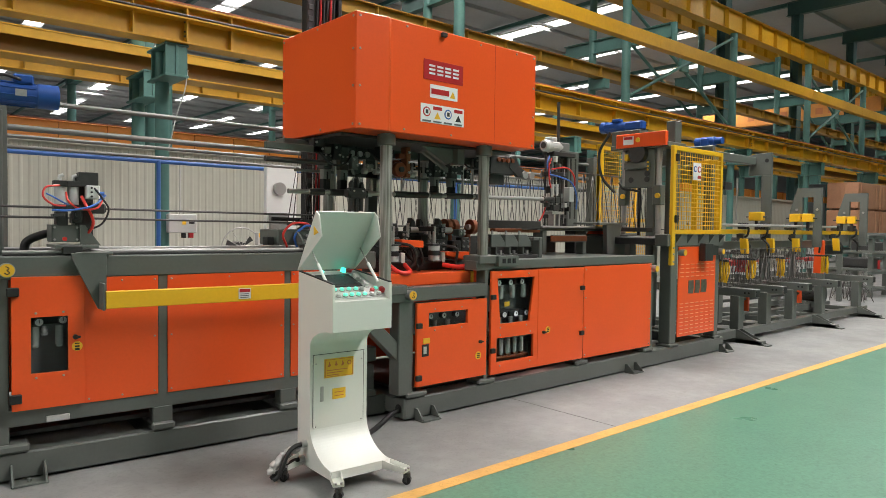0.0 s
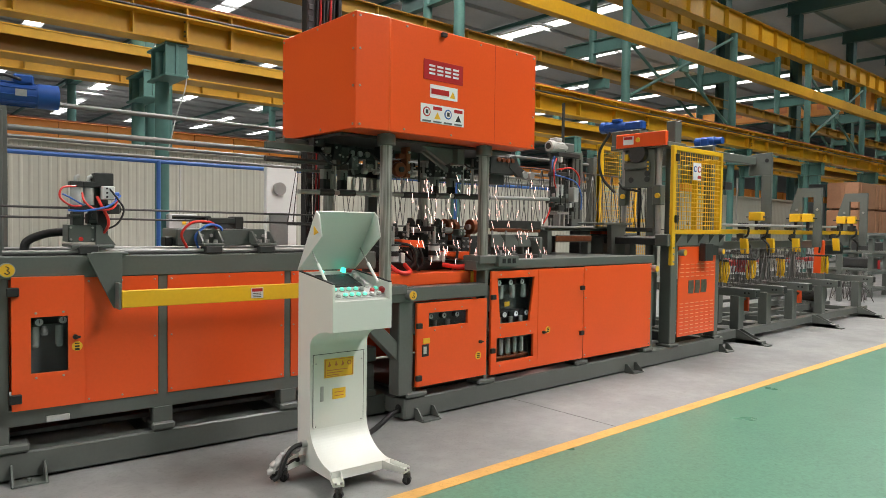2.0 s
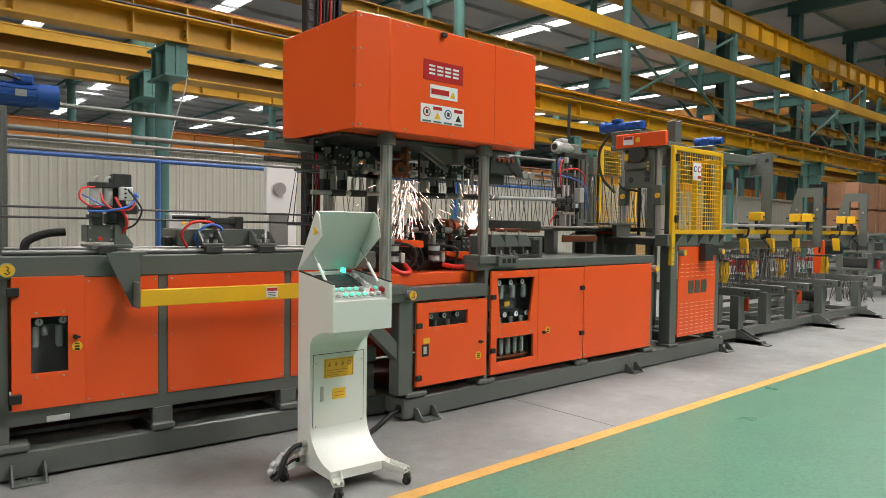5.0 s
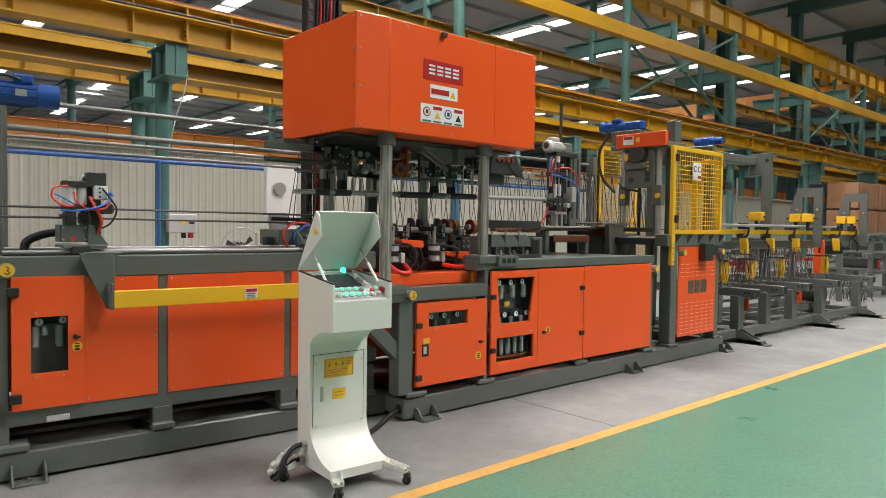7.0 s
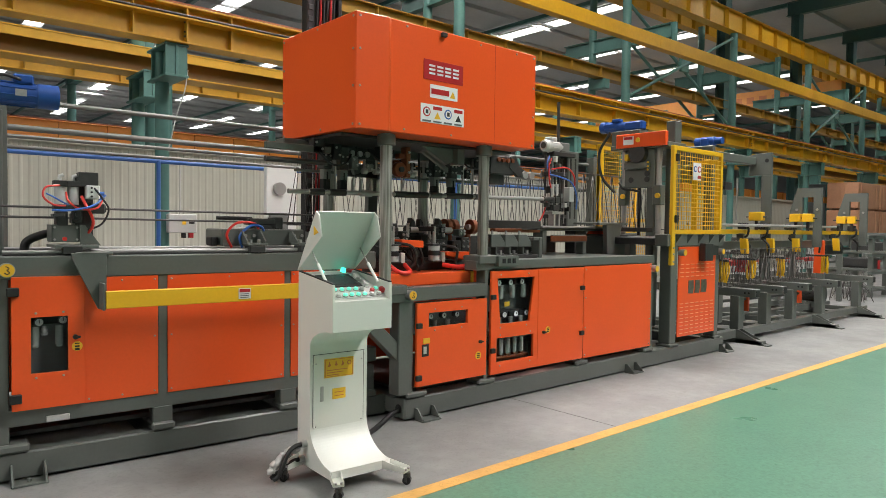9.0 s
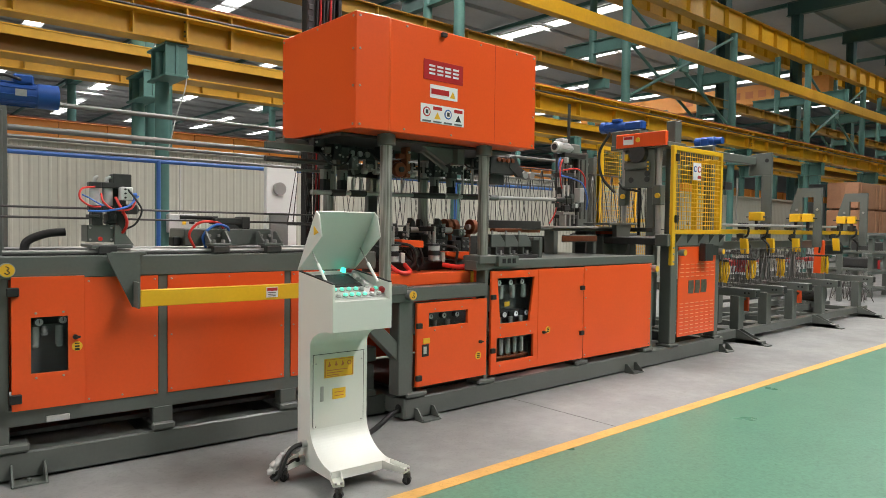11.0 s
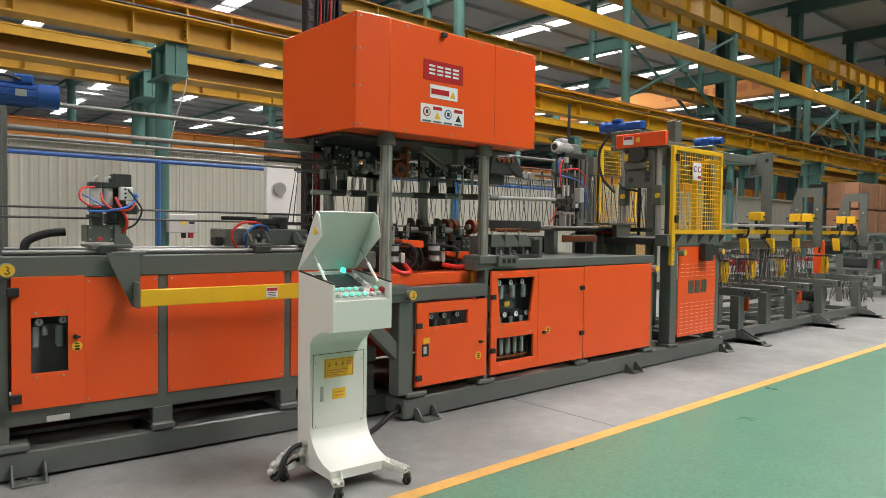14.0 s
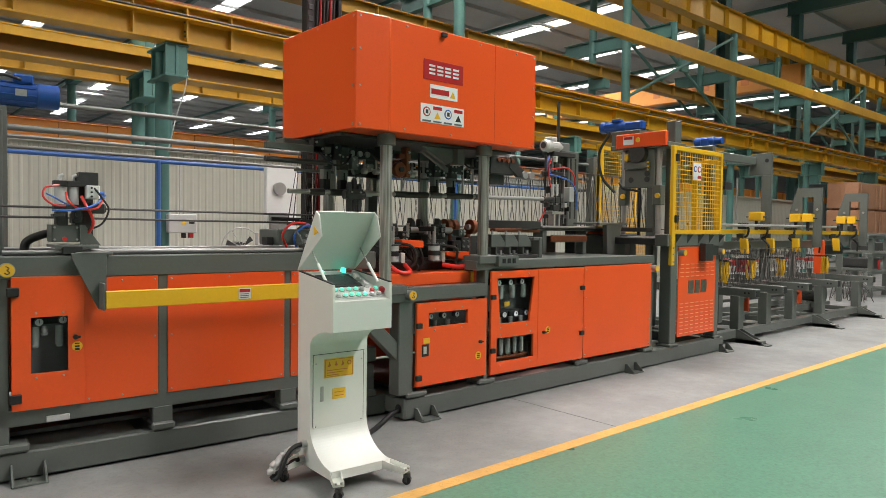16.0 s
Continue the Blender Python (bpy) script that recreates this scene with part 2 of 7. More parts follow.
# ---- hall ----
def hall():
    solo("floor", bx(-30, 110, 2.788, 112, -0.2, 0.0, 0), CONC, "grey worn concrete factory floor", "floor", kind="structure")
    solo("aisle_floor", bx(-30, 110, -25, 2.788, -0.2, 0.004, 0), GREEN, "glossy green epoxy aisle floor with scuffs", "floor", kind="structure")
    solo("floor_line", bx(-30, 110, 2.788, 2.888, -0.05, 0.006, 0), LINE, "yellow painted aisle line on the floor", "floor line", kind="structure")
    solo("floor_joint", bx(4.234, 4.240, 2.888, 12, -0.05, 0.0015, 0), DARK, "dark saw-cut joint in the concrete", "floor joint", kind="structure")
    # partition of ribbed white sheet
    bm = bx(-14, 30, 11.52, 11.62, 0, 2.62, 0)
    ribs = bmesh.new()
    x = -4.0
    while x < 29.9:
        q = [ribs.verts.new(c) for c in ((x, 11.521, 0.05), (x + 0.018, 11.513, 0.05), (x + 0.042, 11.513, 0.05), (x + 0.06, 11.521, 0.05), (x, 11.521, 2.6), (x + 0.018, 11.513, 2.6), (x + 0.042, 11.513, 2.6), (x + 0.06, 11.521, 2.6))]
        for i in range(3):
            ribs.faces.new((q[i], q[i + 1], q[i + 5], q[i + 4]))
        x += 0.125
    w = solo("wall_north", join(bm, ribs), WALLM, "low white ribbed sheet-metal partition wall", "wall", kind="structure")
    solo("trim", bx(-14, 30, 11.47, 11.65, 2.62, 2.68), WALLM, "pale capping strip along the partition", "trim", kind="structure")
    # outer shell
    solo("wall_east", bx(105, 105.3, -25, 110, 0, 13.5), ROOFM, "far grey sheet-metal end wall of the hall", "wall", kind="structure")
    solo("wall_west", bx(-25.3, -25, -25, 110, 0, 13.5), ROOFM, "grey sheet-metal end wall of the hall", "wall", kind="structure")
    solo("wall_south", bx(-25, 105, -25.3, -25, 0, 13.5), ROOFM, "grey sheet-metal side wall of the hall", "wall", kind="structure")
    solo("wall_back", bx(-25, 105, 110, 110.3, 0, 13.5), ROOFM, "grey sheet-metal far wall of the hall", "wall", kind="structure")
    bm = bx(-25.3, 105.3, -25.3, 110.3, ROOF, ROOF + 0.2, 0)
    for k in range(45):
        y = -24 + 3 * k
        if y < 110:
            bm = join(bm, bx(-25, 105, y, y + 0.12, ROOF - 0.2, ROOF, 0))
    solo("ceiling", bm, ROOFM, "pale profiled roof sheet on purlins", "ceiling", kind="structure")


def rooflights():
    rows = ((21.4, 23.4), (24.9, 26.4), (26.8, 31.1), (33.0, 37.4), (44.6, 48.6), (61.4, 67.2), (73.4, 77.0), (79.6, 85.6), (104.0, 109.5), (-10.2, 1.1), (4.5, 10.2))
    for y0, y1 in rows:
        for k in range(-3 if y0 < 11 else 1, 10):
            L = y1 - y0
            ob = thing("rooflight", "bright translucent rooflight strip in the roof", "rooflight", pose(0.5 + 7.65 * k + 0.035 * max(0.0, y0 - 33.0), (y0 + y1) / 2, ROOF - 0.03), "rooflights")
            part("sheet", bx(-0.5, 0.5, -L / 2, L / 2, -0.06, -0.02, 0), ROOFLIGHT, ob)
            part("frame", ring_plate(rect(-0.55, 0.55, -L / 2 - .05, L / 2 + .05), rect(-0.49, 0.49, -L / 2, L / 2), "z", -0.09, 0.0), WHITE, ob)


def i_girder(name, label, x0, x1, y, z0, z1, material, rib=1.0, w=0.3, group="", rail=True, web=None):
    ob = thing(name, label, "crane girder", pose(x0, y, 0), group)
    L = x1 - x0
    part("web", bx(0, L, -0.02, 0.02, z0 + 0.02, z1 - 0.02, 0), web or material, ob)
    part("flange", bx(0, L, -w / 2, w / 2, z1 - 0.025, z1, 0.004), material, ob)
    part("flange", bx(0, L, -w / 2, w / 2, z0, z0 + 0.025, 0.004), material, ob)
    if rib:
        me = None
        k = 0
        x = 0.4
        while x < L and k < 60:
            if me is None:
                p = part("stiffener", bx(0, 0.02, -w / 2 + 0.02, w / 2 - 0.02, z0 + 0.02, z1 - 0.02, 0), material, ob)
                me = p.data
                p.matrix_basis = pose(x, 0, 0)
            else:
                piece("stiffener", me, ob, pose(x, 0, 0))
            x += rib
            k += 1
    if name == "crane_girder" and "conductor" in label:
        part("middle_flange", bx(0, L, -w / 2 - 0.05, 0, z0 + 0.62 * (z1 - z0), z0 + 0.62 * (z1 - z0) + 0.02, 0), material, ob)
        part("conductor_bar", tube([(0, -w / 2 - 0.03, z0 + 0.62 * (z1 - z0) + 0.045), (L, -w / 2 - 0.03, z0 + 0.62 * (z1 - z0) + 0.045)], 0.016, 6), DARK, ob)
    if rail:
        part("rail", bx(0, L, -0.04, 0.04, z1, z1 + 0.06), RUST, ob, "rusty crane rail")
    return ob


def column(x, y, r, h, arm=None, label="teal painted round steel column", group="hall columns"):
    ob = thing("column", label, "column", pose(x, y, 0), group)
    part("shaft", tube([(0, 0, 0), (0, 0, h)], r, 20), TEAL, ob)
    part("base_plate", bx(-r * 1.6, r * 1.6, -r * 1.6, r * 1.6, 0, 0.03), TEAL, ob)
    if arm:
        y0, y1, z = arm
        part("bracket", join(bx(-0.15, 0.15, y0, y1, z - 0.42, z - 0.39), bx(-0.15, 0.15, y0, y1, z - 0.03, z), bx(-0.015, 0.015, y0, y1, z - 0.4, z - 0.02), bx(-0.14, 0.14, y0 + 0.02, y0 + 0.035, z - 0.39, z - 0.03), bx(-0.14, 0.14, -0.01, 0.01, z - 0.39, z - 0.03)), TEAL, ob, "welded teal bracket under the girder")
    return ob


def structure_steel():
    # near crane row behind the machine
    i_girder("crane_girder", "yellow ribbed crane girder with rusty rail and conductor bar", -14, 60, 8.95, 3.74, 4.22, CRANE, 1.25, 0.28, "crane girders")
    # The web's shade is painted in; flanges and top channel keep the lit yellow.
    g = i_girder("crane_girder", "yellow crane girder with shade painted dark brown into its web", -14, 60, 11.6, 3.82, 4.24, CRANE, 0, 0.45, "crane girders", rail=False, web=CRANE_BROWN_SHADED)
    part("top_channel", bx(0, 74, -0.215, -0.19, 4.085, 4.215, 0.003), CRANE, g)
    i_girder("crane_girder", "weathered orange-yellow crane girder far behind", -14, 60, 14.2, 4.12, 4.47, CRANE, 0.8, 0.3, "crane girders")
    for k in range(-1, 7):
        column(4.63 + 9.0 * k, 14.3, 0.09, 4.12)
    i_girder("crane_girder", "long orange crane girder in the far bay", -14, 100, 27.0, 4.35, 4.95, CRANE_ORANGE, 1.6, 0.3, "crane girders")
    for k in range(0, 10):
        column(4.25 + 9.0 * k, 27.0, 0.14, 4.35)
        column(7.05 + 9.0 * k, 31.5, 0.17, 7.5, (-1.0, 1.0, 7.5))
    for k in range(-2, 10):
        x = 3.19 + 5.3 * k
        column(x, 9.4, 0.092, 3.74, (-0.55, 0.15, 3.735))
        column(x + 0.43, 11.8, 0.1, 5.2, (-0.75, 0.12, 3.815))
        # bolted splice of the near girder
        ob = thing("splice_plate", "yellow bolted splice plate on the crane girder", "splice plate", pose(x + 0.12, 8.92, 3.74), "girder splices")
        part("plate", bx(-0.012, 0.012, -0.11, 0.0, 0.03, 0.45, 0.002), CRANE, ob)
        for q in (0.1, 0.16, 0.28, 0.34):
            part("bolt", tube([(-0.012, -0.06, q), (-0.03, -0.06, q)], 0.013, 6), DARK, ob)
    # smooth runway beam hung from the cross beams
    ob = thing("runway_beam", "smooth yellow box runway beam hung high", "crane girder", pose(-14, 11.95, 0), "crane girders")
    part("beam", bx(0, 90, -0.13, 0.13, 7.11, 7.50, 0.01), CRANE, ob)
    for k in range(15):
        part("joint_strap", bx(3.2 + 6.0 * k, 3.22 + 6.0 * k, -0.134, 0.134, 7.106, 7.504, 0), CRANE, ob)
    # tall row
    i_girder("crane_girder", "yellow ribbed high crane girder", -14, 100, 13.67, 9.58, 10.42, CRANE, 1.5, 0.4, "crane girders", rail=False)
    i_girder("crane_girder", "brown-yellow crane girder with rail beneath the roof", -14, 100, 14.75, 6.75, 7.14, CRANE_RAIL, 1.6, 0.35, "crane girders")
    i_girder("crane_girder", "yellow ribbed high crane girder", -14, 100, 15.95, 10.29, 10.9, CRANE, 1.2, 0.4, "crane girders", rail=False)
    for k in range(-3, 10):
        x = 20.1 + (7.64 if k > 0 else 7.71) * k
        c = column(x, 13.67, 0.15, 9.58)
        if k in (0, 2, 4):
            b = part("brace", tube([(0.15, 0, 6.0), (7.5, 0, 9.35)], 0.06, 8), TEAL, c)
            part("brace", tube([(0.15, 0.13, 9.3), (7.5, 0.13, 5.85)], 0.06, 8), TEAL, c)
            part("gusset", bx(3.55, 4.1, -0.02, 0.1, 7.4, 7.9, 0.02), TEAL, b)
        c = column(x + 0.17, 15.2, 0.135, 10.2)
        part("cross_beam", join(bx(-0.12, 0.12, -3.15, 1.2, 8.13, 8.16, 0), bx(-0.12, 0.12, -3.15, 1.2, 7.68, 7.71, 0), bx(-0.015, 0.015, -3.15, 1.2, 7.71, 8.13, 0), bx(-0.12, 0.12, -3.165, -3.15, 7.68, 8.16, 0)), TEAL, c, "teal I-section cross beam")
        part("saddle", bx(-0.15, 0.15, -0.65, 0.0, 6.42, 6.74, 0.008), TEAL, c)
        part("runway_hanger", bx(-0.07, 0.07, -3.3, -3.166, 7.50, 8.16, 0.006), TEAL, c)
        if k in (0, 2):
            part("brace", tube([(2.0, 0, 8.7), (7.2, 0, 6.2)], 0.06, 8), TEAL, c)
    # main roof columns and rafters
    for k in range(-4, 10):
        x = 29.1 + 7.65 * k
        m = thing("roof_frame", "dark teal main roof frame of column and rafter", "roof frame", pose(x, 14.8, 0), "roof frames")
        if k >= 0:
            part("column", join(bx(-0.26, 0.26, -0.2, -0.18, 0, 12.5, 0), bx(-0.26, 0.26, 0.18, 0.2, 0, 12.5, 0), bx(-0.02, 0.02, -0.18, 0.18, 0, 12.5, 0)), TEAL_DARK, m)
        part("rafter", join(bx(-0.15, 0.15, -39.5, 0.5, 12.5, 12.53, 0), bx(-0.012, 0.012, -39.5, 0.5, 12.53, 13.17, 0), bx(-0.15, 0.15, -39.5, 0.5, 13.17, 13.2, 0)), TEAL_DARK, m)
        part("far_rafter", bx(-0.1, 0.1, 0.5, 95, 13.0, 13.2, 0), TEAL, m)


# ---- moving crane bridge in the far bay ----
def crane_bridge():
    ob = thing("crane_bridge", "orange overhead crane bridge with lettering on its side", "bridge crane", pose(48.5, 14.3, 7.31))
    part("girder", bx(-0.3, 0.3, 0.0, 16.5, 1.5, 2.6, 0.02), CRANE_ORANGE, ob)
    part("end_carriage", bx(-0.9, 0.9, 1.45, 1.85, 2.6, 2.98, 0.02), CRANE_BROWN_SHADED, ob)
    part("end_carriage", bx(-0.9, 0.9, 16.1, 16.45, 2.6, 2.98, 0.02), CRANE_BROWN_SHADED, ob)
    for k in range(8):
        part("lettering_bar", bx(-0.315, -0.302, 2.6 + 0.75 * k, 3.05 + 0.75 * k, 1.85, 2.25, 0), LETTER, ob, "unreadable reddish lettering")
    return ob


# ---- small shared parts ----
def lifting_mark(x, y, z, parent, loc=True):
    b = part("lifting_mark", tube([(x, y + 0.045, z), (x, y, z)], 0.04, 20), STEEL, parent, "lifting lug with a round yellow sticker")
    part("sticker", tube([(x, y, z), (x, y - 0.003, z)], 0.036, 20), LYEL, b)
    part("symbol", tube(bend([(x - 0.006, y - 0.004, z + 0.022), (x + 0.01, y - 0.004, z + 0.012), (x, y - 0.004, z), (x + 0.012, y - 0.004, z - 0.012), (x, y - 0.004, z - 0.022), (x - 0.012, y - 0.004, z - 0.012)], 4), 0.0025, 5), BLACK, b, "printed lifting hook sign")


def hinge(x, y, z, parent):
    part("hinge", bx(x - 0.03, x + 0.03, y - 0.03, y, z - 0.025, z + 0.025, 0.005), BLACK, parent)


def gauge(x, y, z, r, parent):
    g = part("gauge", tube([(x, y + 0.04, z), (x, y, z)], r, 16), DARK, parent)
    part("dial", tube([(x, y, z), (x, y - 0.003, z)], r * 0.85, 16), LABEL, g)
    part("needle", bx(x - 0.002, x + 0.002, y - 0.005, y - 0.003, z - r * 0.2, z + r * 0.65, 0), BLACK, g)


def foot_clamp(x, y, parent):
    """An anchor bracket of a flat plate with two gussets, in front of the base rail."""
    part("anchor", join(bx(x - 0.09, x + 0.09, y - 0.11, y, 0.0, 0.012), prism([(y - 0.105, 0.012), (y, 0.012), (y, 0.10), (y - 0.02, 0.10)], "x", x - 0.085, x - 0.075), prism([(y - 0.125, 0.012), (y, 0.012), (y, 0.10), (y - 0.02, 0.10)], "x", x + 0.075, x + 0.085), tube([(x, y - 0.06, 0.012), (x, y - 0.06, 0.03)], 0.012, 6)), GREY, parent)


def pad(x0, x1, y, z0, parent):
    part("foot_pad", join(bx(x0, x1, y - 0.015, y + 0.14, z0, z0 + 0.05, 0.012), tube([((x0 + x1) / 2, y + 0.03, z0 + 0.05), ((x0 + x1) / 2, y + 0.03, z0 + 0.075)], 0.016, 6)), GREY, parent)


# ---- infeed table, at the near end ----
LM = pose(2.384, 4.25, 0, 0, 0, -4)


def infeed_table():
    t = thing("infeed_table", "long orange-panelled infeed table on a grey steel frame", "machine", LM)
    part("base_rail", bx(-3.2, 0.72, 0, 0.12, 0.012, 0.163, 0.01), GREY, t)
    part("base_rail", bx(-3.2, 0.72, 1.15, 1.27, 0.012, 0.163, 0.01), GREY, t)
    for u in (-1.85, -0.9, -0.06, 0.6):
        part("cross_member", bx(u - 0.05, u + 0.05, 0.12, 1.15, 0.03, 0.15, 0.006), GREY, t)
    part("lower_beam", bx(-3.2, 0.62, 0.012, 0.09, 0.305, 0.40, 0.006), GREY, t)
    part("top_beam", bx(-3.2, 0.62, 0.0, 0.12, 1.125, 1.255, 0.008), GREY, t)
    part("top_beam", bx(-3.2, 0.62, 1.13, 1.25, 1.125, 1.255, 0.008), GREY, t)
    part("table_plate", bx(-3.2, 0.62, 0.12, 1.13, 1.18, 1.235, 0.004), GREY, t)
    # Added dark sheet that stands for the shade seen through the lower gap.
    part("gap_shade_tray", bx(-3.2, 0.62, 0.14, 1.1, 0.22, 0.25, 0.004), DARK, t)
    part("back_panel", bx(-3.2, 0.62, 1.2, 1.22, 0.25, 1.13, 0.004), ORANGE, t)
    for u0, u1 in ((-0.975, -0.855), (-0.135, -0.015), (0.5, 0.62)):
        part("leg", bx(u0, u1, 0.01, 0.11, 0.2, 0.31, 0.006), GREY, t)
        pad(u0 - 0.01, u1 + 0.01, -0.0, 0.163, t)
    part("leg", bx(-1.9, -1.725, 0.012, 0.13, 0.2, 1.13, 0.006), GREY, t)
    pad(-1.85, -1.63, -0.0, 0.163, t)
    for u0, u1 in ((-0.944, -0.887), (-0.113, -0.063)):
        part("upright", bx(u0, u1, 0.012, 0.09, 0.39, 1.13, 0.004), GREY, t)
    foot_clamp(-1.64, 0.0, t)
    foot_clamp(0.3, 0.0, t)
    # panels with screws
    for u0, u1, us in ((-1.352, -0.944, (-1.33, -1.15, -0.965)), (-0.887, -0.113, (-0.865, -0.5, -0.135)), (-0.063, 0.5, (-0.045, 0.2, 0.48))):
        p = part("panel", bx(u0, u1, 0.004, 0.012, 0.392, 1.128, 0.002), ORANGE, t)
        for u in us:
            for z in (0.415, 1.105):
                part("screw", screw(u, 0.004, z), STEEL, p)
    for u in (-0.965, -0.865, -0.135, -0.045):
        part("screw", screw(u, 0.004, 0.755), STEEL, t)
    # door with a window
    d = part("door", ring_plate(rect(-1.716, -1.356, 0.40, 1.14), rect(-1.624, -1.44, 0.598, 0.914), "y", -0.022, 0.0), ORANGE, t)
    part("pane", bx(-1.634, -1.43, 0.002, 0.005, 0.588, 0.924, 0), GLASS, d).visible_shadow = False
    part("recess", join(bx(-1.68, -1.40, 0.15, 0.16, 0.55, 0.95, 0), bx(-1.68, -1.672, 0.02, 0.15, 0.55, 0.95, 0), bx(-1.408, -1.40, 0.02, 0.15, 0.55, 0.95, 0), bx(-1.68, -1.40, 0.02, 0.15, 0.55, 0.56, 0)), INNER, d)
    gauge(-1.575, 0.06, 0.875, 0.024, d)
    gauge(-1.455, 0.06, 0.88, 0.024, d)
    for u in (-1.59, -1.47):
        part("filter_bowl", tube([(u, 0.09, 0.85), (u, 0.09, 0.74), (u, 0.09, 0.725)], [0.022, 0.022, 0.014], 14), FLOWTUBE, d)
    part("valve", tube([(-1.55, 0.06, 0.85), (-1.55, 0.06, 0.82), (-1.55, 0.06, 0.80)], [0.010, 0.022, 0.016], 12), STEEL, d)
    part("regulator_bar", bx(-1.62, -1.44, 0.08, 0.14, 0.86, 0.90), BLACK, d)
    for u in (-1.60, -1.465):
        for z in (0.575, 0.937):
            part("screw", screw(u, -0.022, z, 0.007), STEEL, d)
    part("knob", join(tube([(-1.405, -0.022, 0.79), (-1.405, -0.045, 0.79)], 0.014, 14), bx(-1.41, -1.38, -0.05, -0.04, 0.783, 0.797)), BLACK, d)
    s = part("round_sticker", tube([(-1.395, -0.022, 0.735), (-1.395, -0.025, 0.735)], 0.028, 20), LYEL, d)
    for z, h in ((0.751, 0.005), (0.735, 0.009), (0.718, 0.012)):
        part("print_bar", bx(-1.407, -1.383, -0.027, -0.025, z - h / 2, z + h / 2, 0), BLACK, s)
    hinge(-1.71, -0.022, 1.06, d)
    hinge(-1.70, -0.022, 0.47, d)
    lifting_mark(-1.735, -0.03, 1.18, t)
    # guide rails on the table
    for w in (0.05, 0.62):
        part("guide_rail", tube([(-1.75, w, 1.276), (0.6, w, 1.276)], 0.011, 12), STEEL, t, "bright round guide rail")
        part("rail_support", bx(-1.75, 0.6, w - 0.012, w + 0.012, 1.255, 1.268), DARK, t)
    part("rack_strip", bx(-1.3, 0.6, 0.2, 0.24, 1.235, 1.285), STEEL, t)
    # cable chain
    pts = bend([(-1.62, 0.35, 1.26), (-1.6, 0.35, 1.33), (-1.5, 0.35, 1.375), (-1.4, 0.35, 1.385)], 5)
    part("cable_chain", tube(pts, 0.025, 6), BLACK, t)
    part("skid_block", bx(-1.55, -1.43, -0.0, 0.1, 0.31, 0.345), ALU, t)
    # end post with motor
    part("end_post", bx(-1.9, -1.715, 0.4, 0.52, 1.2, 2.11, 0.008), GREY, t)
    part("end_post", bx(-1.9, -1.715, 1.0, 1.12, 1.2, 2.11, 0.008), GREY, t)
    part("top_tie", bx(-1.88, -1.73, 0.4, 1.12, 2.11, 2.14), GREY, t)
    for z in (1.45, 1.55, 1.95):
        part("bolt_cap", tube([(-1.78, 0.4, z), (-1.78, 0.38, z)], 0.02, 12), LYEL, t)
    m = part("motor", tube([(-1.95, 0.5, 2.22), (-1.62, 0.5, 2.22), (-1.43, 0.5, 2.22), (-1.41, 0.5, 2.22)], [0.07, 0.07, 0.07, 0.055], 24), BLUE, t, "blue electric gear motor")
    part("terminal_box", bx(-1.66, -1.55, 0.44, 0.54, 2.28, 2.335, 0.01), BLUE, m)
    part("flange", tube([(-1.76, 0.5, 2.22), (-1.73, 0.5, 2.22)], 0.09, 24), BLUE, m)
    part("fan_cover", tube([(-1.53, 0.5, 2.22), (-1.415, 0.5, 2.22)], 0.076, 24), BLUE, m)
    for k in range(10):
        a = 2 * math.pi * k / 10 + 0.2
        part("cooling_fin", tube([(-1.72, 0.5 + 0.072 * math.cos(a), 2.22 + 0.072 * math.sin(a)), (-1.54, 0.5 + 0.072 * math.cos(a), 2.22 + 0.072 * math.sin(a))], 0.005, 5), BLUE, m)
    part("motor_cable", tube(bend([(-1.62, 0.44, 2.30), (-1.72, 0.40, 2.31), (-1.78, 0.42, 2.25), (-1.8, 0.44, 2.14)], 5), 0.01, 8), BLACK, m)
    part("rating_plate", bx(-1.65, -1.59, 0.421, 0.426, 2.20, 2.24, 0), STEEL, m)
    return t


def hose(pts, r, material, parent, name="hose"):
    part(name, tube(bend(pts, 7), r, 8), material, parent)


